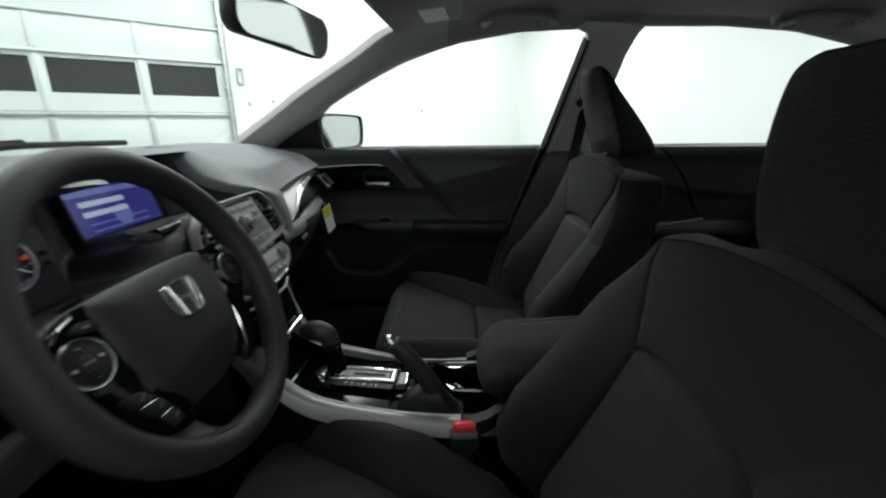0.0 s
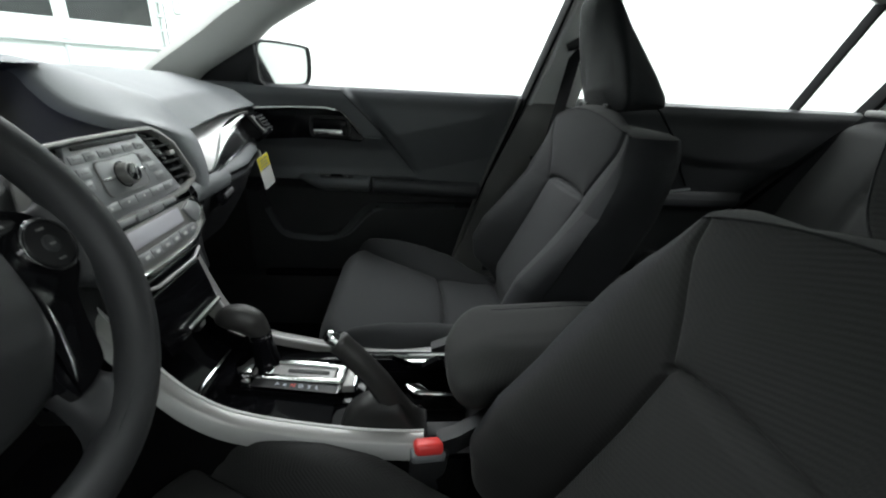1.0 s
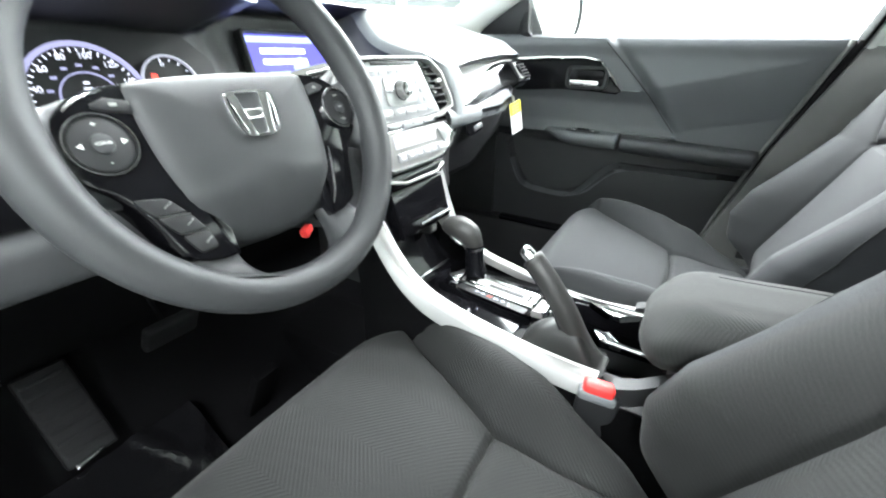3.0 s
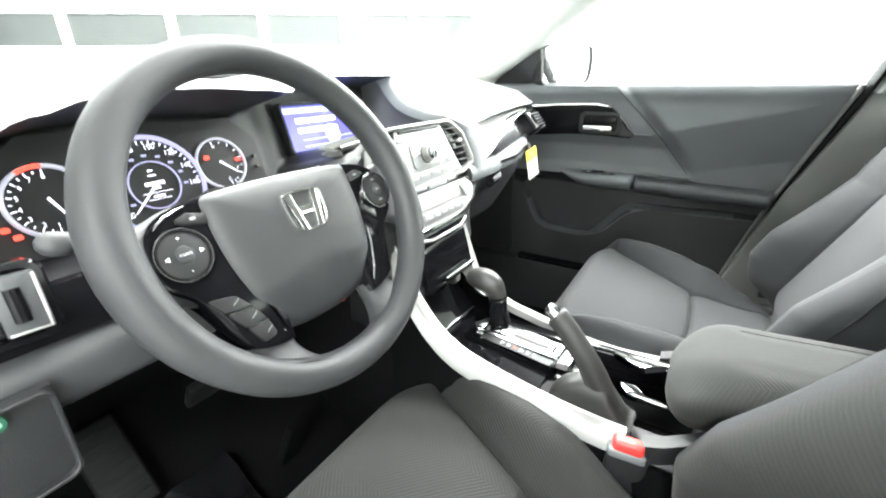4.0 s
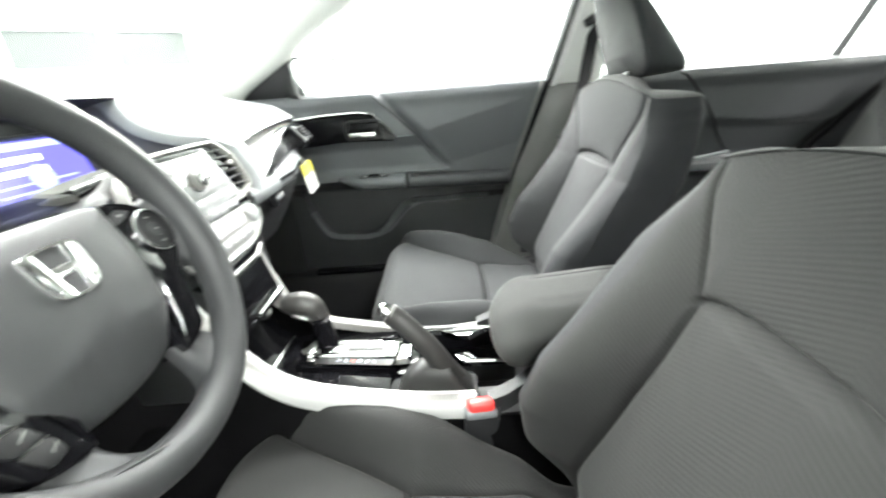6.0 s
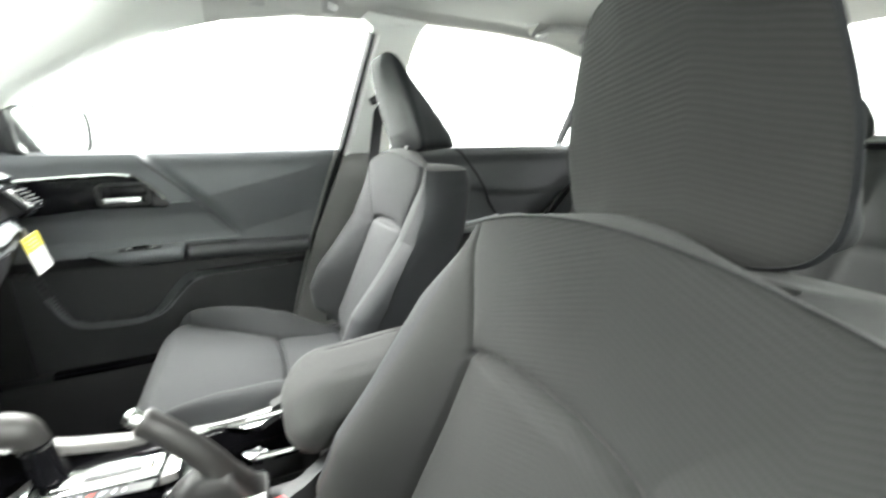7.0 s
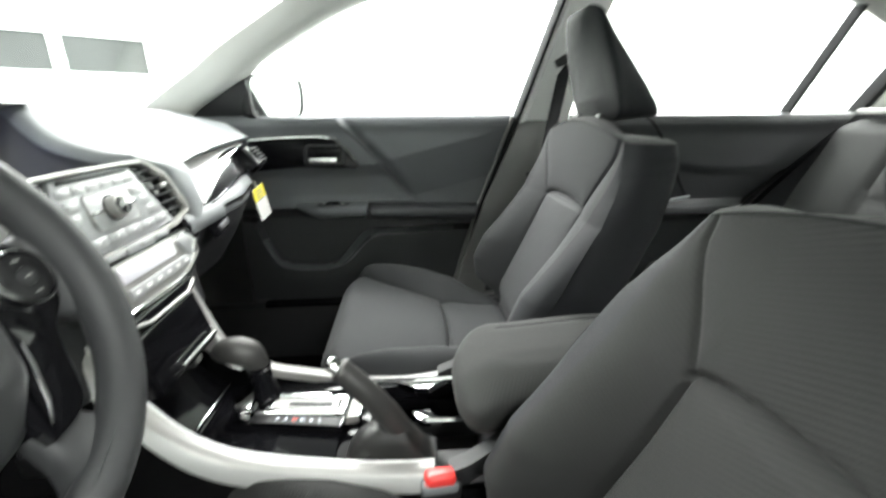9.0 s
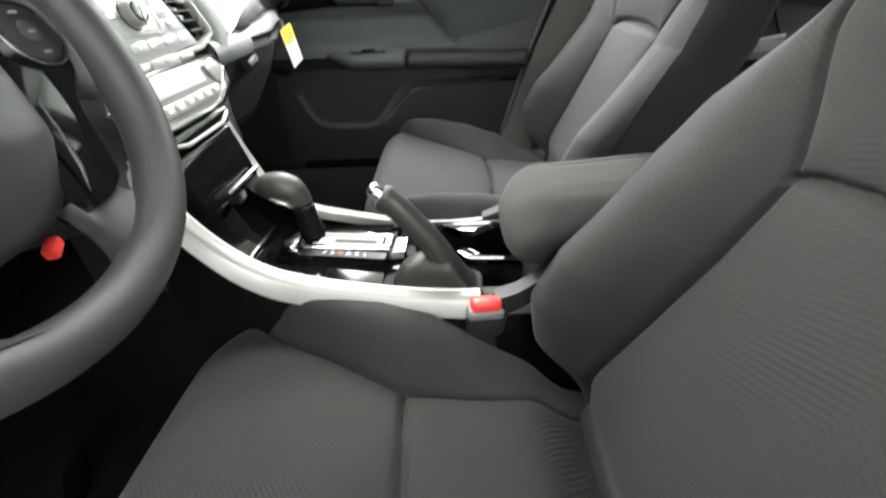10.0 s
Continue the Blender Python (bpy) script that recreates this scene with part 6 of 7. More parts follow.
part("emblem_field", plate(bmesh.new(), [(0.0082, 0.004), (-0.0082, 0.004), (-0.0065, -0.004), (0.0065, -0.004)], HM @ Matrix.Translation((0.004, -0.001, 0.029)) @ Matrix.Diagonal((1.08, 1.08, 1, 1)), 0.005, 0.001), m_chrome, emblem)
# side spokes: webs that flow out of the rim and hold the pods


def web(name, outer, inner, lift, label):
    """A skin between two edges, from hub to rim, with rolled edges."""
    rows = []
    for p, q, c in zip(spline([(*k, 0) for k in outer], 5), spline([(*k, 0) for k in inner], 5), spline([(k, 0, 0) for k in lift], 5)):
        d = (q - p).normalized() * 0.006
        at = [(p + d * 0.2, -0.020), (p, -0.010), (p + d * 0.25, -0.004), (p + d, -0.0008)]
        at += [(p.lerp(q, f), 0.0004) for f in (0.3, 0.5, 0.7)]
        at += [(q - d, -0.0008), (q - d * 0.25, -0.004), (q, -0.010), (q - d * 0.2, -0.020)]
        rows.append([wp(v.x, v.y, c.x + h) for v, h in at])
    return part(name, grid_ob(rows), m_wheel, sw, label, 60)


QM = HM @ Matrix.Translation((0, 0, 0.0022))


def qp(a, b, c=0.0):
    return QM @ Vector((a, b, c))


POD = [(-0.072, 0.0365), (-0.083, 0.0362), (-0.102, 0.0328), (-0.118, 0.0258), (-0.1295, 0.0125), (-0.134, -0.007), (-0.130, -0.026), (-0.1125, -0.0425), (-0.1035, -0.060), (-0.0955, -0.083), (-0.0885, -0.097), (-0.070, -0.1045), (-0.052, -0.106)]
POD = [(v.x, v.y) for v in spline([(*p, 0) for p in POD], 4)] + [(-0.050, -0.085), (-0.062, -0.060), (-0.070, -0.020), (-0.071, 0.020)]
for s in (-1, 1):
    web("side_spoke", [(s * 0.070, 0.0385), (s * 0.100, 0.0355), (s * 0.123, 0.0285), (s * 0.1335, 0.0265), (s * 0.1415, 0.033), (s * 0.145, 0.050)], [(s * 0.070, -0.054), (s * 0.100, -0.050), (s * 0.120, -0.0425), (s * 0.1305, -0.0440), (s * 0.1385, -0.054), (s * 0.141, -0.070)], [-0.0130, -0.0130, -0.0110, -0.0065, 0.0030, 0.0110], "grey side spoke")
    pod = part("control_pod", plate(bmesh.new(), [(-s * a, b) for a, b in POD], QM, 0.0172, 0.0035, -0.012), m_gloss, sw, "piano black control pod")
    part("chrome_blade", tube(bmesh.new(), [qp(s * a, b, 0.0165) for a, b in ((0.0825, -0.036), (0.0775, -0.056), (0.068, -0.082), (0.059, -0.096))], [0.0005, 0.0011 + 0.0006 * s, 0.0012 + 0.0008 * s, 0.0008], 8), m_chrome, pod, "chrome edge line")
    PM = QM @ Matrix.Translation((-0.109 if s < 0 else 0.1145, -0.005 if s < 0 else -0.003, 0.0165))
    pad = part("button_pad", plate(bmesh.new(), circle(0.0188, 36), PM, 0.0048, 0.002), m_black, sw, "round button pad")
    part("pad_ring", ringplate(bmesh.new(), circle(0.0206, 36), circle(0.0184, 36), PM, 0.0056, 0, 0.0010), m_gloss_satin, pad, "glossy black ring")
    part("ring_edge", ringplate(bmesh.new(), circle(0.0215, 36), circle(0.0205, 36), PM, 0.0046, 0, 0.0004), m_chrome, pad, "thin chrome ring edge")
    part("pad_centre", plate(bmesh.new(), circle(0.0072, 24), PM, 0.0062, 0.0015), m_wheel, pad)
    if s < 0:
        text("SOURCE", 0.0026, PM @ Matrix.Translation((0, 0, 0.0065)), m_white, pad)
        text("+", 0.0055, PM @ Matrix.Translation((0, 0.0132, 0.0051)), m_white, pad)
        text("-", 0.0055, PM @ Matrix.Translation((0, -0.0132, 0.0051)), m_white, pad)
        for q in (-1, 1):
            part("arrow", plate(bmesh.new(), [(q * 0.0115, 0.0019), (q * 0.0150, 0.0), (q * 0.0115, -0.0019)], PM, 0.0053, 0, 0.004), m_white, pad)
    else:
        for q, w in ((0.0125, 0.0060), (0.0, 0.0050), (-0.0125, 0.0060)):
            part("pad_mark", box(bmesh.new(), PM @ Vector((0, q, 0.0050 + 0.0014 * (q == 0))), (w, 0.0013, 0.0004), WM.to_3x3().to_4x4()), m_ink, pad, "grey printed symbol bar")
    key = part("upper_key", plate(bmesh.new(), [(-s * a, b) for a, b in ((-0.0815, 0.0135), (-0.0805, 0.0225), (-0.0945, 0.0260), (-0.1040, 0.0222), (-0.1045, 0.0195), (-0.0985, 0.0168))], QM, 0.0200, 0.0016, 0.014), m_black, sw, "dark upper key")
    part("key_mark", box(bmesh.new(), qp(s * 0.0915, 0.0203, 0.0202), (0.0046, 0.0022, 0.0004), WM.to_3x3().to_4x4()), m_ink, key, "grey symbol bar")
    # bright tube stands in for the reflection on the pod edge
    if s < 0:
        part("pod_highlight", tube(bmesh.new(), [qp(a, b, 0.0165) for a, b in ((-0.1215, 0.0185), (-0.1165, 0.0228), (-0.1090, 0.0272), (-0.0995, 0.0303), (-0.0905, 0.0322))], [0.0006, 0.0013, 0.0014, 0.0011, 0.0005], 8, flat=0.6), m_chrome, pod, "highlight drawn along the pod corner")
    else:
        part("pod_highlight", tube(bmesh.new(), [qp(a, b, 0.0165) for a, b in ((0.1290, 0.0120), (0.1322, 0.0050), (0.1330, -0.0050), (0.1305, -0.0160))], [0.0006, 0.0014, 0.0014, 0.0005], 8, flat=0.6), m_chrome, pod, "highlight drawn along the pod corner")
# three phone keys stepping down the lower left pod, parted by bright lines
KEY_L = [(-0.1105, -0.0440), (-0.1010, -0.0605), (-0.0905, -0.0780), (-0.0820, -0.0960)]
KEY_R = [(-0.0865, -0.0485), (-0.0755, -0.0640), (-0.0690, -0.0790), (-0.0665, -0.0945)]
for i in range(3):
    quad = [Vector(p) for p in (KEY_L[i], KEY_L[i + 1], KEY_R[i + 1], KEY_R[i])]
    mid = sum(quad, Vector((0, 0))) / 4
    quad = [mid + (p - mid) * 0.93 for p in quad]
    ring = [quad[j].lerp(quad[(j + k) % 4], f) for j in range(4) for k, f in ((3, 0.18), (0, 0), (1, 0.18))]
    ring = [p if n % 3 != 1 else p + (mid - p) * 0.10 for n, p in enumerate(ring)]
    key = part("phone_key", plate(bmesh.new(), [(p.x, p.y) for p in ring], QM, 0.0196, 0.0014, 0.014), m_black, sw, "dark rounded key")
    if i < 2:
        part("key_edge", tube(bmesh.new(), [qp(*Vector(KEY_L[i + 1]).lerp(Vector(KEY_R[i + 1]), f), 0.0190) for f in (0.10, 0.5, 0.95)], [0.0004, 0.0009, 0.0005], 6), m_chrome, key, "bright edge line")
    part("key_mark", tube(bmesh.new(), [qp(mid.x + 0.004 + d, mid.y + h, 0.0199) for d, h in ((-0.0028, -0.0018), (-0.0012, -0.0004), (0.0014, 0.0006), (0.0030, 0.0022))], 0.0004, 6), m_ink, key, "white symbol bar")
# lower spokes: a fork of two legs
for s in (-1, 1):
    web("lower_spoke", [(s * 0.0880, -0.094), (s * 0.0875, -0.104), (s * 0.0915, -0.1115), (s * 0.1010, -0.1135), (s * 0.1140, -0.104)], [(s * 0.0490, -0.096), (s * 0.0500, -0.110), (s * 0.0450, -0.1250), (s * 0.0320, -0.1380), (s * 0.0060, -0.150)], [-0.0135, -0.0100, -0.0030, 0.0065, 0.0120], "grey lower spoke")
rows = [[wp(a * 0.9, b * 0.95, z) for a, b in ((-0.07, 0.045), (0.07, 0.045), (0.07, -0.05), (0.03, -0.085), (-0.03, -0.085), (-0.07, -0.05))] for z in (-0.02, -0.05)]
bm = bmesh.new()
vsr = grid(bm, rows, close_v=True)
bm.faces.new(vsr[0])
bm.faces.new(vsr[-1])
part("hub_back", bm, m_plastic, sw)
# column shroud and stalks
col = thing("steering_column", WC - WN * 0.12, "black steering column shroud with stalks", "steering column")
rows = []
for t, w, h in ((0.045, 0.062, 0.050), (0.09, 0.070, 0.058), (0.16, 0.074, 0.060), (0.26, 0.070, 0.060)):
    rows.append([WM @ Vector((a * 1.0, b - 0.008, -t)) for a, b in rrect(2 * w * 0.8, 2 * h * 0.8, 0.03)])
bm = bmesh.new()
vsr = grid(bm, rows, close_v=True)
bm.faces.new(vsr[0])
part("shroud", bm, m_plastic, col)
part("light_stalk", tube(bmesh.new(), [wp(-0.05, 0.010, -0.06), wp(-0.11, 0.024, -0.055), wp(-0.156, 0.033, -0.050)], [0.009, 0.008, 0.007], 12), m_plastic, col, "black light stalk")
part("stalk_tip", tube(bmesh.new(), [wp(-0.152, 0.032, -0.050), wp(-0.155, 0.033, -0.050), wp(-0.161, 0.034, -0.050), wp(-0.168, 0.036, -0.050), wp(-0.173, 0.037, -0.050), wp(-0.176, 0.0375, -0.050)], [0.004, 0.0075, 0.0092, 0.0092, 0.007, 0.003], 16), m_lower, col, "round grey stalk end")
part("wiper_stalk", tube(bmesh.new(), [wp(0.05, 0.006, -0.06), wp(0.14, -0.012, -0.05), wp(0.175, -0.018, -0.048)], [0.008, 0.009, 0.012], 12), m_gloss, col, "black wiper stalk")
part("red_tab", box(bmesh.new(), (-0.212, -0.256, 0.702), (0.012, 0.020, 0.012), pose(0, 0, 0, 20, 0, 20), 0.003), m_red, col, "small red tab")
part("ignition", tube(bmesh.new(), [wp(0.045, -0.06, -0.09), wp(0.075, -0.075, -0.085)], 0.018, 16), m_plastic, col, "ignition switch housing")

# ---- centre console ----
con = thing("center_console", (0.05, 0, FLOOR), "black and silver centre console with cup holders between the seats", "center console")
RL = [(-0.225, 0.735), (-0.195, 0.690), (-0.168, 0.646), (-0.137, 0.608), (-0.100, 0.580), (-0.060, 0.564), (0.0, 0.550), (0.08, 0.537), (0.150, 0.5315), (0.178, 0.531)]
RR = [(-0.225, 0.752), (-0.207, 0.711), (-0.187, 0.655), (-0.162, 0.603), (-0.103, 0.562), (-0.04, 0.545), (0.04, 0.529), (0.12, 0.523), (0.225, 0.521)]
for s, RP, yin in ((-1, RL, -0.118), (1, RR, 0.082)):
    yo = yin + s * 0.024
    ln = spline([(x, 0, z) for x, z in RP], 6)
    rows = [[Vector((p.x - 0.034 * smooth(0.545, 0.65, p.z), yin + s * 0.002, p.z - 0.018)), Vector((p.x - 0.004, yin, p.z - 0.006)), Vector((p.x, yin, p.z - 0.003)), Vector((p.x, yin + s * 0.004, p.z)), Vector((p.x, yo - s * 0.006, p.z)), Vector((p.x, yo, p.z - 0.005)), Vector((p.x - 0.002, yo + s * 0.007, p.z - 0.026)), Vector((p.x - 0.002, yo + s * 0.002, p.z - 0.030))] for p in ln]
    bm = bmesh.new()
    grid(bm, rows)
    for q in bm.faces:
        if abs(q.calc_center_median().y) > abs(yo) + 0.001:
            q.material_index = 1
    part("side_rail", bm, m_silver, con, "satin silver side rail", 40, m_rail_side)
    # white tube paints the highlight on the rail's inner upper edge
    part("rail_highlight", tube(bmesh.new(), [Vector((p.x, yin + s * 0.0025, p.z - 0.0005)) for p in ln], 0.0024, 8), m_white_paint, con, "highlight line laid along the inner edge of the rail")
    # panel below the rail wears the carpet colour to paint the shade there
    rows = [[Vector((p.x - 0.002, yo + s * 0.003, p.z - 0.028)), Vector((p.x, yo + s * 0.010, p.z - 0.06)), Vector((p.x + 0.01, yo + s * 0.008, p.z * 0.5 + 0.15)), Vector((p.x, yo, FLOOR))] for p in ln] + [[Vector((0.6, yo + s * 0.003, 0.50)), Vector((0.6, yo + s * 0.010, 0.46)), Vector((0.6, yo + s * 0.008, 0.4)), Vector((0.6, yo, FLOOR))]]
    part("side_panel", grid_ob(rows), m_carpet, con, "side panel, footwell shade in its near-black colour", 50)
# deck
DZ = 0.528
rows = [[Vector((x, y, curve([(-0.23, 0.60), (-0.19, 0.545), (-0.165, DZ - 0.002), (0.04, DZ - 0.006), (0.30, DZ - 0.012)], x))) for y in span(-0.119, 0.083, 12)] for x in (-0.23, -0.21, -0.19, -0.175, -0.165, -0.12, -0.06, 0.0, 0.04)]
part("deck", slab(bmesh.new(), rows, (0, 0, -0.02)), m_gloss, con, "piano black deck")
part("rear_deck", box(bmesh.new(), (0.17, -0.018, DZ - 0.19), (0.26, 0.196, 0.10), None, 0.003), m_black, con, "black floor of the cup wells")
part("near_deck", box(bmesh.new(), (0.110, -0.085, DZ - 0.05), (0.14, 0.066, 0.08), None, 0.004), m_gloss, con, "piano black deck beside the brake lever")
part("lever_well", box(bmesh.new(), (0.240, -0.085, DZ - 0.085), (0.12, 0.066, 0.08), None, 0.004), m_black, con, "dark well behind the brake lever")
part("far_deck", box(bmesh.new(), (0.17, 0.073, DZ - 0.05), (0.26, 0.018, 0.08), None, 0.003), m_gloss, con, "piano black deck edge")
part("front_deck", box(bmesh.new(), (0.06, 0.01, DZ - 0.05), (0.05, 0.12, 0.08), None, 0.003), m_gloss, con, "piano black deck edge")
part("deck_edge", tube(bmesh.new(), [(-0.165, -0.105, 0.533), (-0.17, -0.02, 0.534), (-0.165, 0.07, 0.533)], 0.004, 8), m_chrome, con, "bright front edge")
# gear selector plate
GP = basis((-0.030, 0.018, DZ - 0.005), (1, -0.10, 0), (0, 0, 1))
gs = thing("gear_selector", (-0.10, 0.02, DZ), "chrome framed automatic gear selector with a dark leather knob", "gear selector")
plan = [(v.x, v.y) for v in spline([(*p, 0) for p in ((-0.098, -0.050), (-0.085, -0.0565), (0.070, -0.056), (0.081, -0.050), (0.080, 0.028), (0.070, 0.034), (-0.085, 0.028), (-0.106, 0.012), (-0.098, -0.050))], 4)[:-1]]
part("surround", plate(bmesh.new(), plan, GP, 0.010, 0.003), m_gloss, gs, "piano black surround")
def soft_loop(pts, n=4):
    return [(v.x, v.y) for v in spline([(*p, 0) for p in pts + pts[:1]], n)[:-1]]


f_out = [(-0.072, -0.029), (-0.060, -0.032), (0.068, -0.033), (0.0775, -0.026), (0.0765, 0.009), (0.068, 0.0155), (-0.062, 0.018), (-0.074, 0.010)]
f_in = [(-0.040, -0.017), (-0.034, -0.0195), (0.058, -0.0215), (0.0635, -0.017), (0.0630, 0.000), (0.058, 0.0045), (-0.034, 0.009), (-0.041, 0.004)]
part("chrome_frame", ringplate(bmesh.new(), soft_loop(f_out), soft_loop(f_in), GP @ Matrix.Translation((0, 0, 0.009)), 0.006, 0, 0.002), m_chrome, gs, "chrome slot frame")
part("slot", plate(bmesh.new(), soft_loop([(a * 1.02, b * 1.02) for a, b in f_in]), GP @ Matrix.Translation((0, 0, 0.009)), 0.0015), m_silver, gs, "brushed slot slide")
part("slot_gate", plate(bmesh.new(), rrect(0.070, 0.0085, 0.003), GP @ Matrix.Translation((0.018, -0.007, 0.0095)), 0.0025), m_plastic, gs, "dark gate slit")
part("chrome_end", plate(bmesh.new(), [(0.082, -0.039), (0.101, -0.036), (0.098, 0.007), (0.081, 0.006)], GP, 0.012, 0.003), m_silver, gs, "satin metal end bar")
part("chrome_end_edge", plate(bmesh.new(), [(0.099, -0.036), (0.104, -0.034), (0.101, 0.006), (0.097, 0.007)], GP, 0.0135, 0.001), m_chrome, gs, "chrome edge line")
part("chrome_tip", plate(bmesh.new(), soft_loop([(-0.108, -0.010), (-0.094, -0.026), (-0.074, -0.026), (-0.070, 0.016), (-0.086, 0.026), (-0.110, 0.014)], 3), GP, 0.014, 0.004), m_chrome, gs, "chrome front cap")
part("lock_cover", plate(bmesh.new(), rrect(0.016, 0.008, 0.002), GP @ Matrix.Translation((-0.074, -0.040, 0.0095)), 0.003, 0.001), m_chrome, gs, "small chrome shift lock cover")
LM = GP @ Matrix.Translation((0.006, -0.0435, 0.0095)) @ pose(0, 0, 0, 0, 0, -2.5)
part("letter_strip", plate(bmesh.new(), rrect(0.140, 0.017, 0.003), LM, 0.0015, 0, -0.004), m_black, gs, "black letter strip")
for i, ch in enumerate("PRNDSL"):
    text(ch, 0.0105, LM @ Matrix.Translation((-0.029 + 0.0132 * i, 0, 0.002)), m_redlit if ch == "N" else m_num, gs)
kp = spline([(-0.160, 0.036, 0.612), (-0.155, 0.036, 0.617), (-0.143, 0.036, 0.622), (-0.125, 0.036, 0.622), (-0.108, 0.037, 0.614), (-0.099, 0.038, 0.600), (-0.096, 0.038, 0.590)], 4)
kr = [curve([(0, 0.004), (4, 0.014), (8, 0.0215), (12, 0.0245), (16, 0.0235), (20, 0.019), (24, 0.0165)], i) for i in range(len(kp))]
part("knob", tube(bmesh.new(), kp, kr, 20, flat=0.92, up=(0, 1, 0)), m_grip, gs, "dark leather knob", 80)
part("lever", tube(bmesh.new(), [(-0.096, 0.038, 0.594), (-0.094, 0.038, 0.570), (-0.091, 0.038, 0.548), (-0.088, 0.038, DZ)], [0.0172, 0.0182, 0.0200, 0.0240], 18), m_gloss, gs, "piano black lever neck")
part("knob_ring", tube(bmesh.new(), [(-0.0965, 0.038, 0.590), (-0.0957, 0.038, 0.5855)], [0.0186, 0.0184], 18), m_chrome, gs, "chrome collar")
part("release_button", box(bmesh.new(), (-0.126, 0.020, 0.604), (0.030, 0.008, 0.008), pose(0, 0, 0, 0, 25, 0), 0.003), m_chrome, gs, "chrome release button")
# parking brake
pb = thing("parking_brake", (0.11, -0.09, DZ), "grey leather parking brake lever with chrome button", "parking brake")
pl = spline([(0.149, -0.091, 0.534), (0.131, -0.091, 0.563), (0.108, -0.092, 0.602), (0.083, -0.092, 0.635), (0.064, -0.0905, 0.655), (0.055, -0.090, 0.6625)], 4)
pr = [curve([(0, 0.0175), (6, 0.0180), (10, 0.0165), (16, 0.0158), (18, 0.0170), (20, 0.0150)], i) for i in range(len(pl))]
part("lever", tube(bmesh.new(), pl, pr, 20, up=(0, 1, 0)), m_grip, pb, "grey leather grip", 60)
part("grip_seam", tube(bmesh.new(), [p + Vector((-0.5 * r, -0.80 * r, -0.45 * r)) for p, r in zip(pl[1:-2], pr[1:])], 0.0013, 6), m_vinyl, pb, "sewn seam of the grip")
part("button", tube(bmesh.new(), [(0.060, -0.090, 0.6580), (0.049, -0.0893, 0.6675), (0.0445, -0.089, 0.6715), (0.041, -0.089, 0.6745)], [0.0105, 0.0105, 0.0100, 0.0060], 18), m_chrome, pb, "chrome push button")
bm = bmesh.new()
rows = []
for x in span(0.056, 0.182, 26):
    q = (x - 0.056) / 0.126
    h = 0.054 * math.sin(min(1.0, q / 0.45) * math.pi / 2) ** 0.6 * smooth(1.0, 0.62, q)
    wd = 0.027 * min(1.0, (q + 0.06) / 0.20) ** 0.5
    rows.append([Vector((x, -0.0905 - wd * math.cos(a), DZ - 0.010 + (h + 0.003) * math.sin(a) ** 0.55)) for a in span(0.0, math.pi, 16)])
grid(bm, rows)
part("boot", bm, m_boot, pb, "grey brake lever cover", 60)
part("boot_gap", plate(bmesh.new(), [(v.x, v.y) for v in spline([(*p, 0) for p in ((0.045, -0.116), (0.10, -0.121), (0.176, -0.119), (0.183, -0.09), (0.176, -0.063), (0.10, -0.060), (0.045, -0.066), (0.045, -0.116))], 3)[:-1]], pose(0, 0, DZ - 0.012), 0.004), m_rubber, pb, "dark gap round the cover")
# cup holders
cup = thing("cup_holder", (0.19, 0.0, DZ - 0.05), "black cup holders with a chrome frame in the console", "cup holder")
CM = basis((0.165, 0.012, DZ - 0.006), (1, 0, 0), (0, 0, 1))
well = [(-0.090, -0.052), (0.095, -0.052), (0.095, 0.052), (-0.090, 0.052)]
part("well", plate(bmesh.new(), well, CM, -0.125, 0, -0.135), m_rubber, cup, "dark cup wells")
part("chrome_far", tube(bmesh.new(), [CM @ Vector((a, b, 0.006)) for a, b in ((-0.085, 0.056), (0.075, 0.056))], 0.004, 8), m_chrome, cup, "chrome far edge")
part("chrome_near", tube(bmesh.new(), [CM @ Vector((a, b, 0.005)) for a, b in ((0.000, -0.048), (0.05, -0.051), (0.088, -0.053), (0.096, -0.048), (0.099, -0.026))], 0.0038, 8), m_chrome, cup, "chrome near edge")
part("far_web", plate(bmesh.new(), [(-0.040, 0.054), (0.046, 0.054), (0.016, 0.031), (-0.006, 0.031)], CM, 0.006, 0.002, -0.006), m_chrome, cup, "chrome divider wing")
part("near_web", plate(bmesh.new(), [(-0.015, -0.028), (0.008, -0.024), (0.030, -0.050), (0.000, -0.051)], CM, 0.006, 0.002, -0.006), m_chrome, cup, "chrome divider wing")
for y in (-0.130, 0.094):
    part("side_bridge", slab(bmesh.new(), [[Vector((x, y + d, z)) for d in (-0.012, 0.012)] for x, z in ((0.198, 0.529), (0.225, 0.540), (0.27, 0.572), (0.33, 0.60))], (0, 0, -0.03)), m_plastic, con, "dark side bridge up to the armrest")
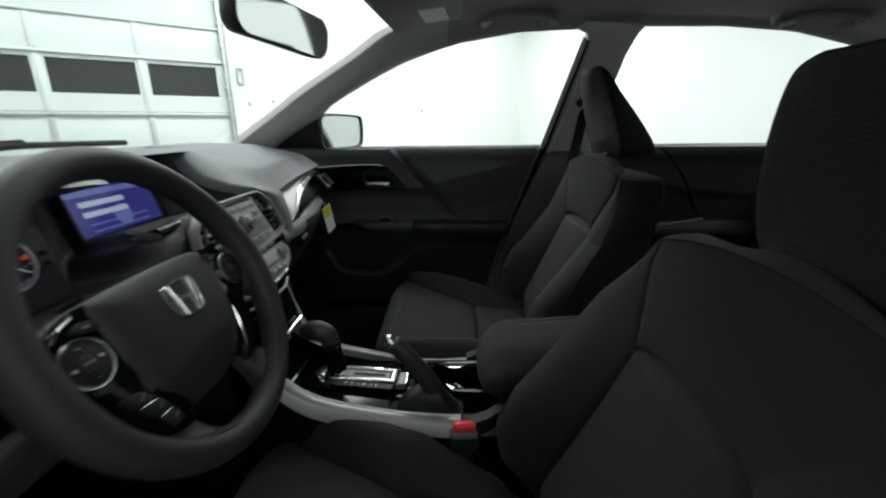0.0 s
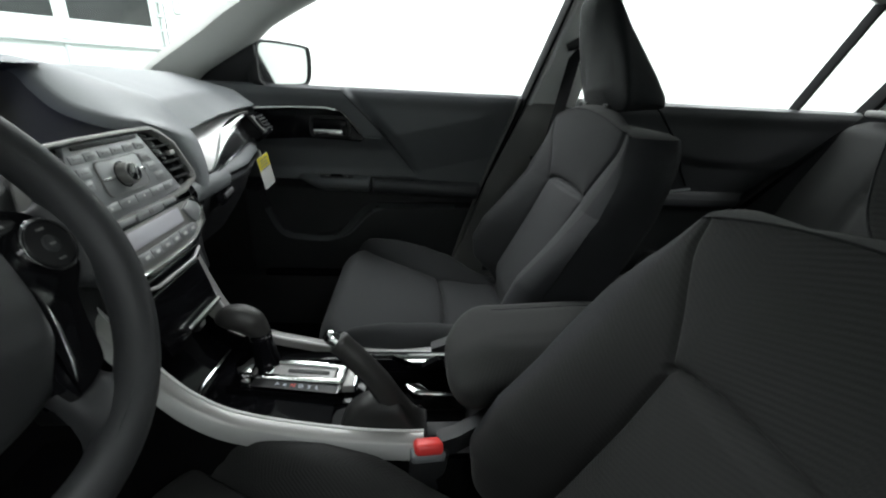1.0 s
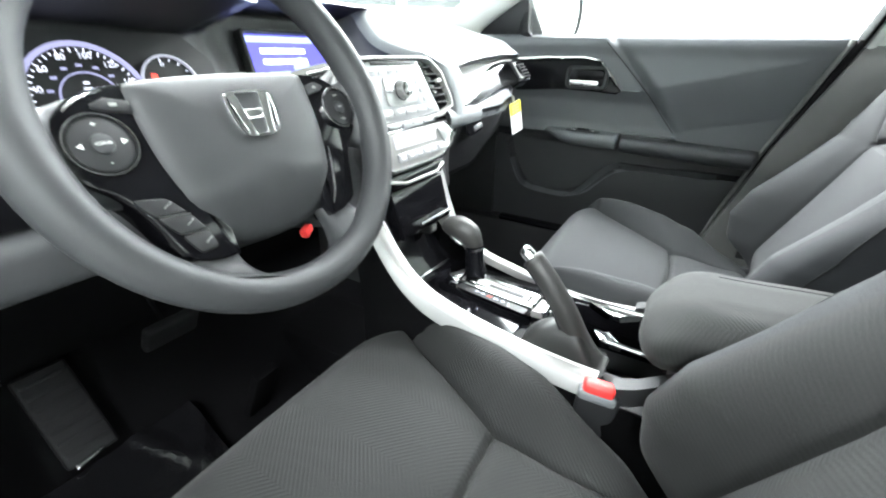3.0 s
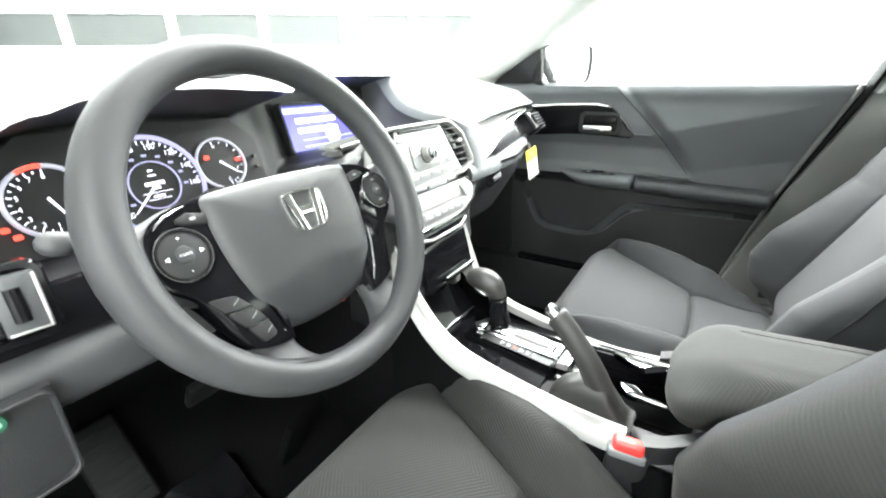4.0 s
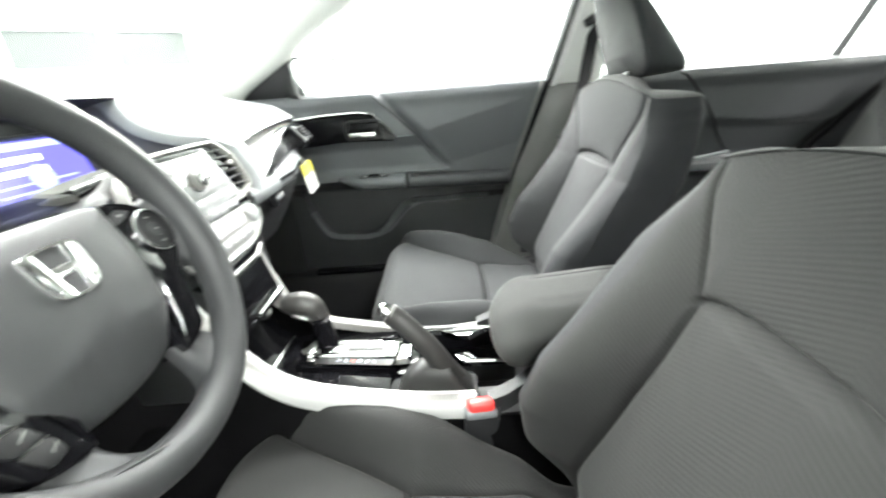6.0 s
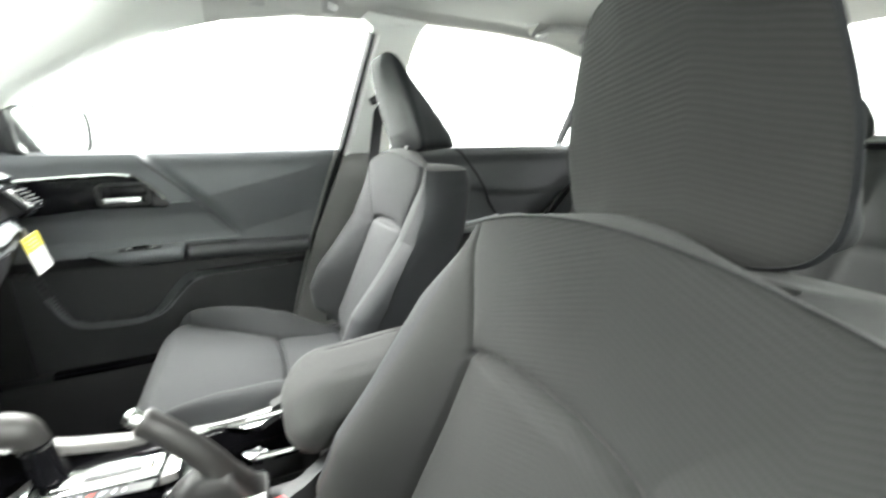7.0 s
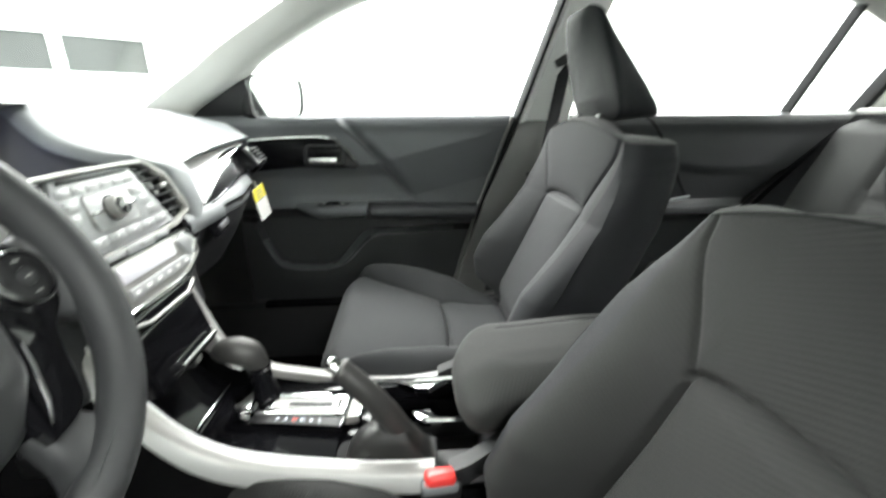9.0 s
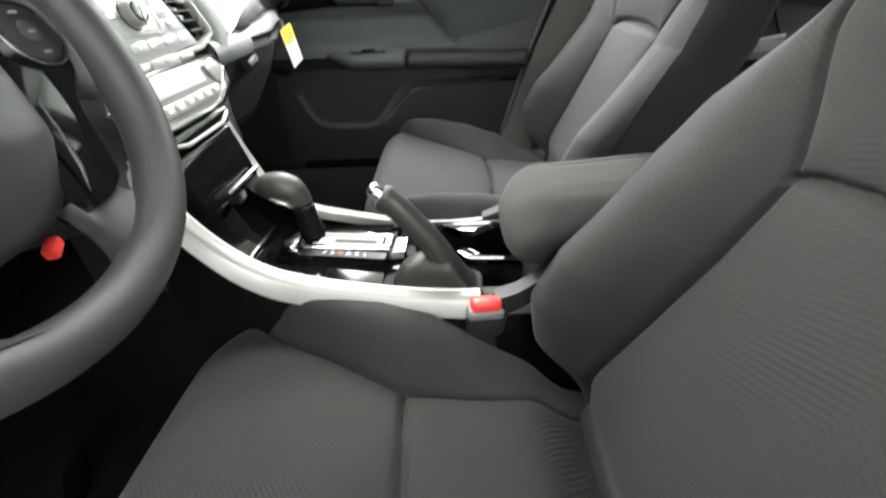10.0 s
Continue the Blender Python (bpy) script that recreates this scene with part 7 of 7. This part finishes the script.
# armrest box
rows = []
AC = -0.012
for x in [0.2125, 0.2135, 0.216, 0.220, 0.225, 0.231, 0.238, 0.246, 0.255, 0.264, 0.273, 0.281, 0.289, 0.297, 0.31] + span(0.33, 0.56, 14):
    q = min(1.0, (x - 0.212) / 0.080)
    f = math.sqrt(1 - (1 - q) ** 2)
    top = 0.604 + 0.041 * f + 0.010 * smooth(0.28, 0.46, x)
    bot = 0.592 - 0.034 * math.sqrt(1 - (1 - min(1.0, (x - 0.212) / 0.045)) ** 2)
    hw = 0.026 + 0.086 * f ** 1.15
    yc = AC - 0.040 * (1 - smooth(0.212, 0.292, x))
    ring = []
    for j in range(72):
        a = 2 * math.pi * j / 72
        c, s = math.cos(a), math.sin(a)
        yy = yc + hw * (abs(c) ** 0.62) * (1 if c > 0 else -1)
        zz = (top + bot) / 2 + (top - bot) / 2 * (abs(s) ** 0.55) * (1 if s > 0 else -1)
        if s > 0:
            # sewn line along the lid, and the soft fall to each side of it
            off = abs(yy - AC)
            zz -= 0.012 * smooth(0.044, 0.105, off) + 0.003 * math.exp(-((off - 0.046) / 0.004) ** 2) * smooth(0.27, 0.30, x)
        ring.append(Vector((x, yy, zz)))
    rows.append(ring)
bm = bmesh.new()
vsr = grid(bm, rows, close_v=True)
bm.faces.new(vsr[0])
bm.faces.new(vsr[-1])
arm = thing("armrest_box", (0.40, -0.014, FLOOR), "charcoal ribbed cloth armrest lid on the console box", "armrest")
part("lid", bm, m_fabric_lid, arm, "charcoal ribbed cloth lid", 60)
part("seam", tube(bmesh.new(), [(x, AC + 0.046, 0.6425 + 0.010 * smooth(0.28, 0.46, x)) for x in span(0.292, 0.55, 16)], 0.0013, 6), m_vinyl, arm, "sewn seam along the lid")
part("box", box(bmesh.new(), (0.43, -0.014, 0.385), (0.32, 0.19, 0.36), None, 0.02), m_plastic, arm, "black console box")
part("latch", box(bmesh.new(), (0.240, -0.014, 0.556), (0.012, 0.05, 0.012), None, 0.004), m_plastic, arm)

# seat belt buckle beside the driver seat
bk = thing("belt_buckle", (0.18, -0.14, 0.40), "red and black seat belt buckle beside the driver seat", "belt buckle")
BM = pose(0.183, -0.139, 0.519, 0, 5, 9)
part("housing", box(bmesh.new(), BM.translation + Vector((0, 0, -0.035)), (0.054, 0.030, 0.075), pose(0, 0, 0, 0, 5, 9), 0.006, 3), m_plastic, bk, "black housing")
part("button", box(bmesh.new(), BM @ Vector((0.0, -0.004, 0.005)), (0.041, 0.024, 0.018), pose(0, 0, 0, -14, 5, 9), 0.006, 3), m_red, bk, "red release button")
part("frame", box(bmesh.new(), BM @ Vector((0.0, -0.001, -0.005)), (0.049, 0.034, 0.016), pose(0, 0, 0, 0, 5, 9), 0.005, 3), m_dash, bk, "grey frame round the button")
part("strap", tube(bmesh.new(), [(0.182, -0.138, 0.455), (0.20, -0.14, 0.38), (0.23, -0.145, 0.30)], 0.016, 8, flat=0.25), m_belt, bk)
pbk = thing("belt_buckle", (0.40, 0.56, 0.44), "black seat belt anchor beside the passenger seat", "belt buckle")
part("anchor", box(bmesh.new(), (0.395, 0.612, 0.470), (0.025, 0.014, 0.03), None, 0.004), m_plastic, pbk)

# passenger seat belt
sb = thing("seat_belt", (0.60, 0.70, 0.5), "black seat belt hanging from the middle pillar guide", "seat belt")
rows = []
for t in span(0, 1, 14):
    p = Vector((0.600, 0.672, 1.105)).lerp(Vector((0.495, 0.690, 0.44)), t)
    rows.append([p + Vector((-0.006, 0.012, 0)), p + Vector((0.020, -0.010, 0))])
part("webbing", slab(bmesh.new(), rows, (0, 0.002, 0)), m_belt, sb, "black webbing")
part("guide", tube(bmesh.new(), [(0.575, 0.664, 1.105), (0.60, 0.655, 1.118), (0.628, 0.660, 1.112)], [0.010, 0.014, 0.010], 12), m_plastic, sb, "black guide ring")
part("bolt_cover", box(bmesh.new(), (0.612, 0.672, 1.135), (0.035, 0.02, 0.05), None, 0.008, 3), m_pillar, sb, "light grey guide cover")
part("button_stop", box(bmesh.new(), (0.520, 0.684, 0.80), (0.012, 0.006, 0.012), None, 0.002), m_plastic, sb)

# ---- overhead ----
def grab_handle(x0, x1, y, z):
    t = thing("grab_handle", ((x0 + x1) / 2, y, z), "light grey folding grab handle on the roof edge", "grab handle", "grab handles")
    n = Vector((0, -0.55, -0.8)).normalized()
    up = Vector((0, -0.82, 0.56))
    a, b = Vector((x0, y, z)), Vector((x1, y, z))
    pts = [a + n * 0.0, a + up * 0.030 + n * 0.018, a + up * 0.056 + Vector((0.022, 0, 0)) + n * 0.024, b + up * 0.056 - Vector((0.022, 0, 0)) + n * 0.024, b + up * 0.030 + n * 0.018, b + n * 0.0]
    part("bar", tube(bmesh.new(), spline(pts, 6), 0.0145, 12, flat=0.5, up=(0, -0.82, 0.56)), m_handle, t, "light grey grip", 60)
    for p, d in ((a, 1), (b, -1)):
        part("foot", box(bmesh.new(), p + up * 0.012 + Vector((d * 0.010, 0, 0)) + n * 0.004, (0.036, 0.018, 0.034), pose(0, 0, 0, 35, 0, 0), 0.007, 3), m_handle, t)
    part("recess", plate(bmesh.new(), rrect(x1 - x0 + 0.06, 0.085, 0.02), basis((a + b) / 2 + up * 0.03 - n * 0.004, (1, 0, 0), n), 0.004, 0.003, -0.02), m_liner, t, "headliner recess")
    return t


grab_handle(0.268, 0.455, 0.560, 1.318)
grab_handle(1.10, 1.29, 0.545, 1.305)
vz = thing("sun_visor", (0.06, 0.28, 1.33), "grey folded sun visor with a white label", "sun visor")
VM = basis((0.10, 0, 1.322), (1, 0, 0.10), (0.10, 0, -1))
vo = [(v.x, v.y) for v in spline([(*p, 0) for p in ((-0.115, -0.09), (0.085, -0.09), (0.094, -0.12), (0.096, -0.38), (0.092, -0.425), (0.074, -0.452), (-0.05, -0.515), (-0.078, -0.520), (-0.094, -0.495), (-0.120, -0.13), (-0.115, -0.09))], 4)[:-1]]
part("blade", plate(bmesh.new(), vo, VM, 0.020, 0.008, -0.012), m_visor, vz, "grey visor blade")
part("label", plate(bmesh.new(), rrect(0.062, 0.125, 0.004), VM @ Matrix.Translation((0.024, -0.372, 0.0)) @ pose(0, 0, 0, 0, 0, 6), 0.0212, 0, 0.018), m_white, vz, "white warning label")
rm = thing("rearview_mirror", (-0.09, -0.04, 1.21), "black framed rear-view mirror hanging from the windscreen", "rear-view mirror")
RM = basis((-0.085, -0.075, 1.192), (0.10, 1, -0.02), (1, -0.28, -0.13))
ro = rrect(0.226, 0.064, 0.026, 6)
rows = [[RM @ Vector((a * s, b * s, z)) for a, b in ro] for s, z in ((0.97, 0.004), (1.0, 0.0), (1.0, -0.012), (0.9, -0.03), (0.6, -0.04))]
bm = bmesh.new()
vsr = grid(bm, rows, close_v=True)
bm.faces.new(vsr[-1])
part("housing", bm, m_plastic, rm, "black housing")
part("glass", plate(bmesh.new(), [(a * 0.968, b * 0.92) for a, b in ro], RM, 0.005, 0, 0.0), m_mirror, rm, "mirror glass")
part("stem", tube(bmesh.new(), [RM @ Vector((0, 0, -0.035)), (-0.125, -0.055, 1.25), (-0.12, -0.05, 1.268)], 0.010, 10), m_plastic, rm)
bm = plate(bmesh.new(), circle(0.022, 20), basis((1.30, -0.05, 1.330), (1, 0, 0), (0, 0, -1)), 0.008, 0.003, -0.01)
tagged(part("coat_hook_cap", bm, m_pillar), "small light grey cap on the headliner", "roof cap")

# pedals; near-black carpet colour puts the footwell shade on arm and accelerator
pd = thing("brake_pedal", (-0.47, -0.345, 0.46), "black rubber brake pedal in the footwell", "pedal")
part("pad", box(bmesh.new(), (-0.47, -0.345, 0.495), (0.018, 0.088, 0.056), pose(0, 0, 0, 0, 30, 0), 0.006, 3), m_rubber, pd, "black rubber pad")
part("arm", tube(bmesh.new(), [(-0.482, -0.345, 0.50), (-0.53, -0.345, 0.57), (-0.57, -0.345, 0.70)], 0.006, 8), m_carpet, pd)
pd2 = thing("accelerator_pedal", (-0.42, -0.25, 0.30), "black accelerator pedal in the footwell", "pedal")
part("pad", box(bmesh.new(), (-0.41, -0.25, 0.31), (0.02, 0.05, 0.14), pose(0, 0, 0, 0, 25, 0), 0.005), m_carpet, pd2)
pd3 = thing("footrest", (-0.55, -0.52, 0.34), "dark grey ribbed footrest plate in the footwell", "footrest")
FM = pose(-0.555, -0.492, 0.388, 0, 49, 0)
part("plate", box(bmesh.new(), FM.translation, (0.165, 0.072, 0.020), pose(0, 0, 0, 0, 49, 0), 0.006, 3), m_rubber, pd3)
for i in range(7):
    part("rib", box(bmesh.new(), FM @ Vector((-0.064 + 0.021 * i, 0, 0.011)), (0.007, 0.060, 0.004), pose(0, 0, 0, 0, 49, 0), 0.0015), m_rubber, pd3)
# added chrome piece that draws the white glint at the lower end
part("end_glint", box(bmesh.new(), FM @ Vector((0.082, -0.006, 0.010)), (0.008, 0.044, 0.006), pose(0, 0, 0, 0, 49, 12), 0.002), m_chrome, pd3, "chrome piece added for the glint at the footrest end")
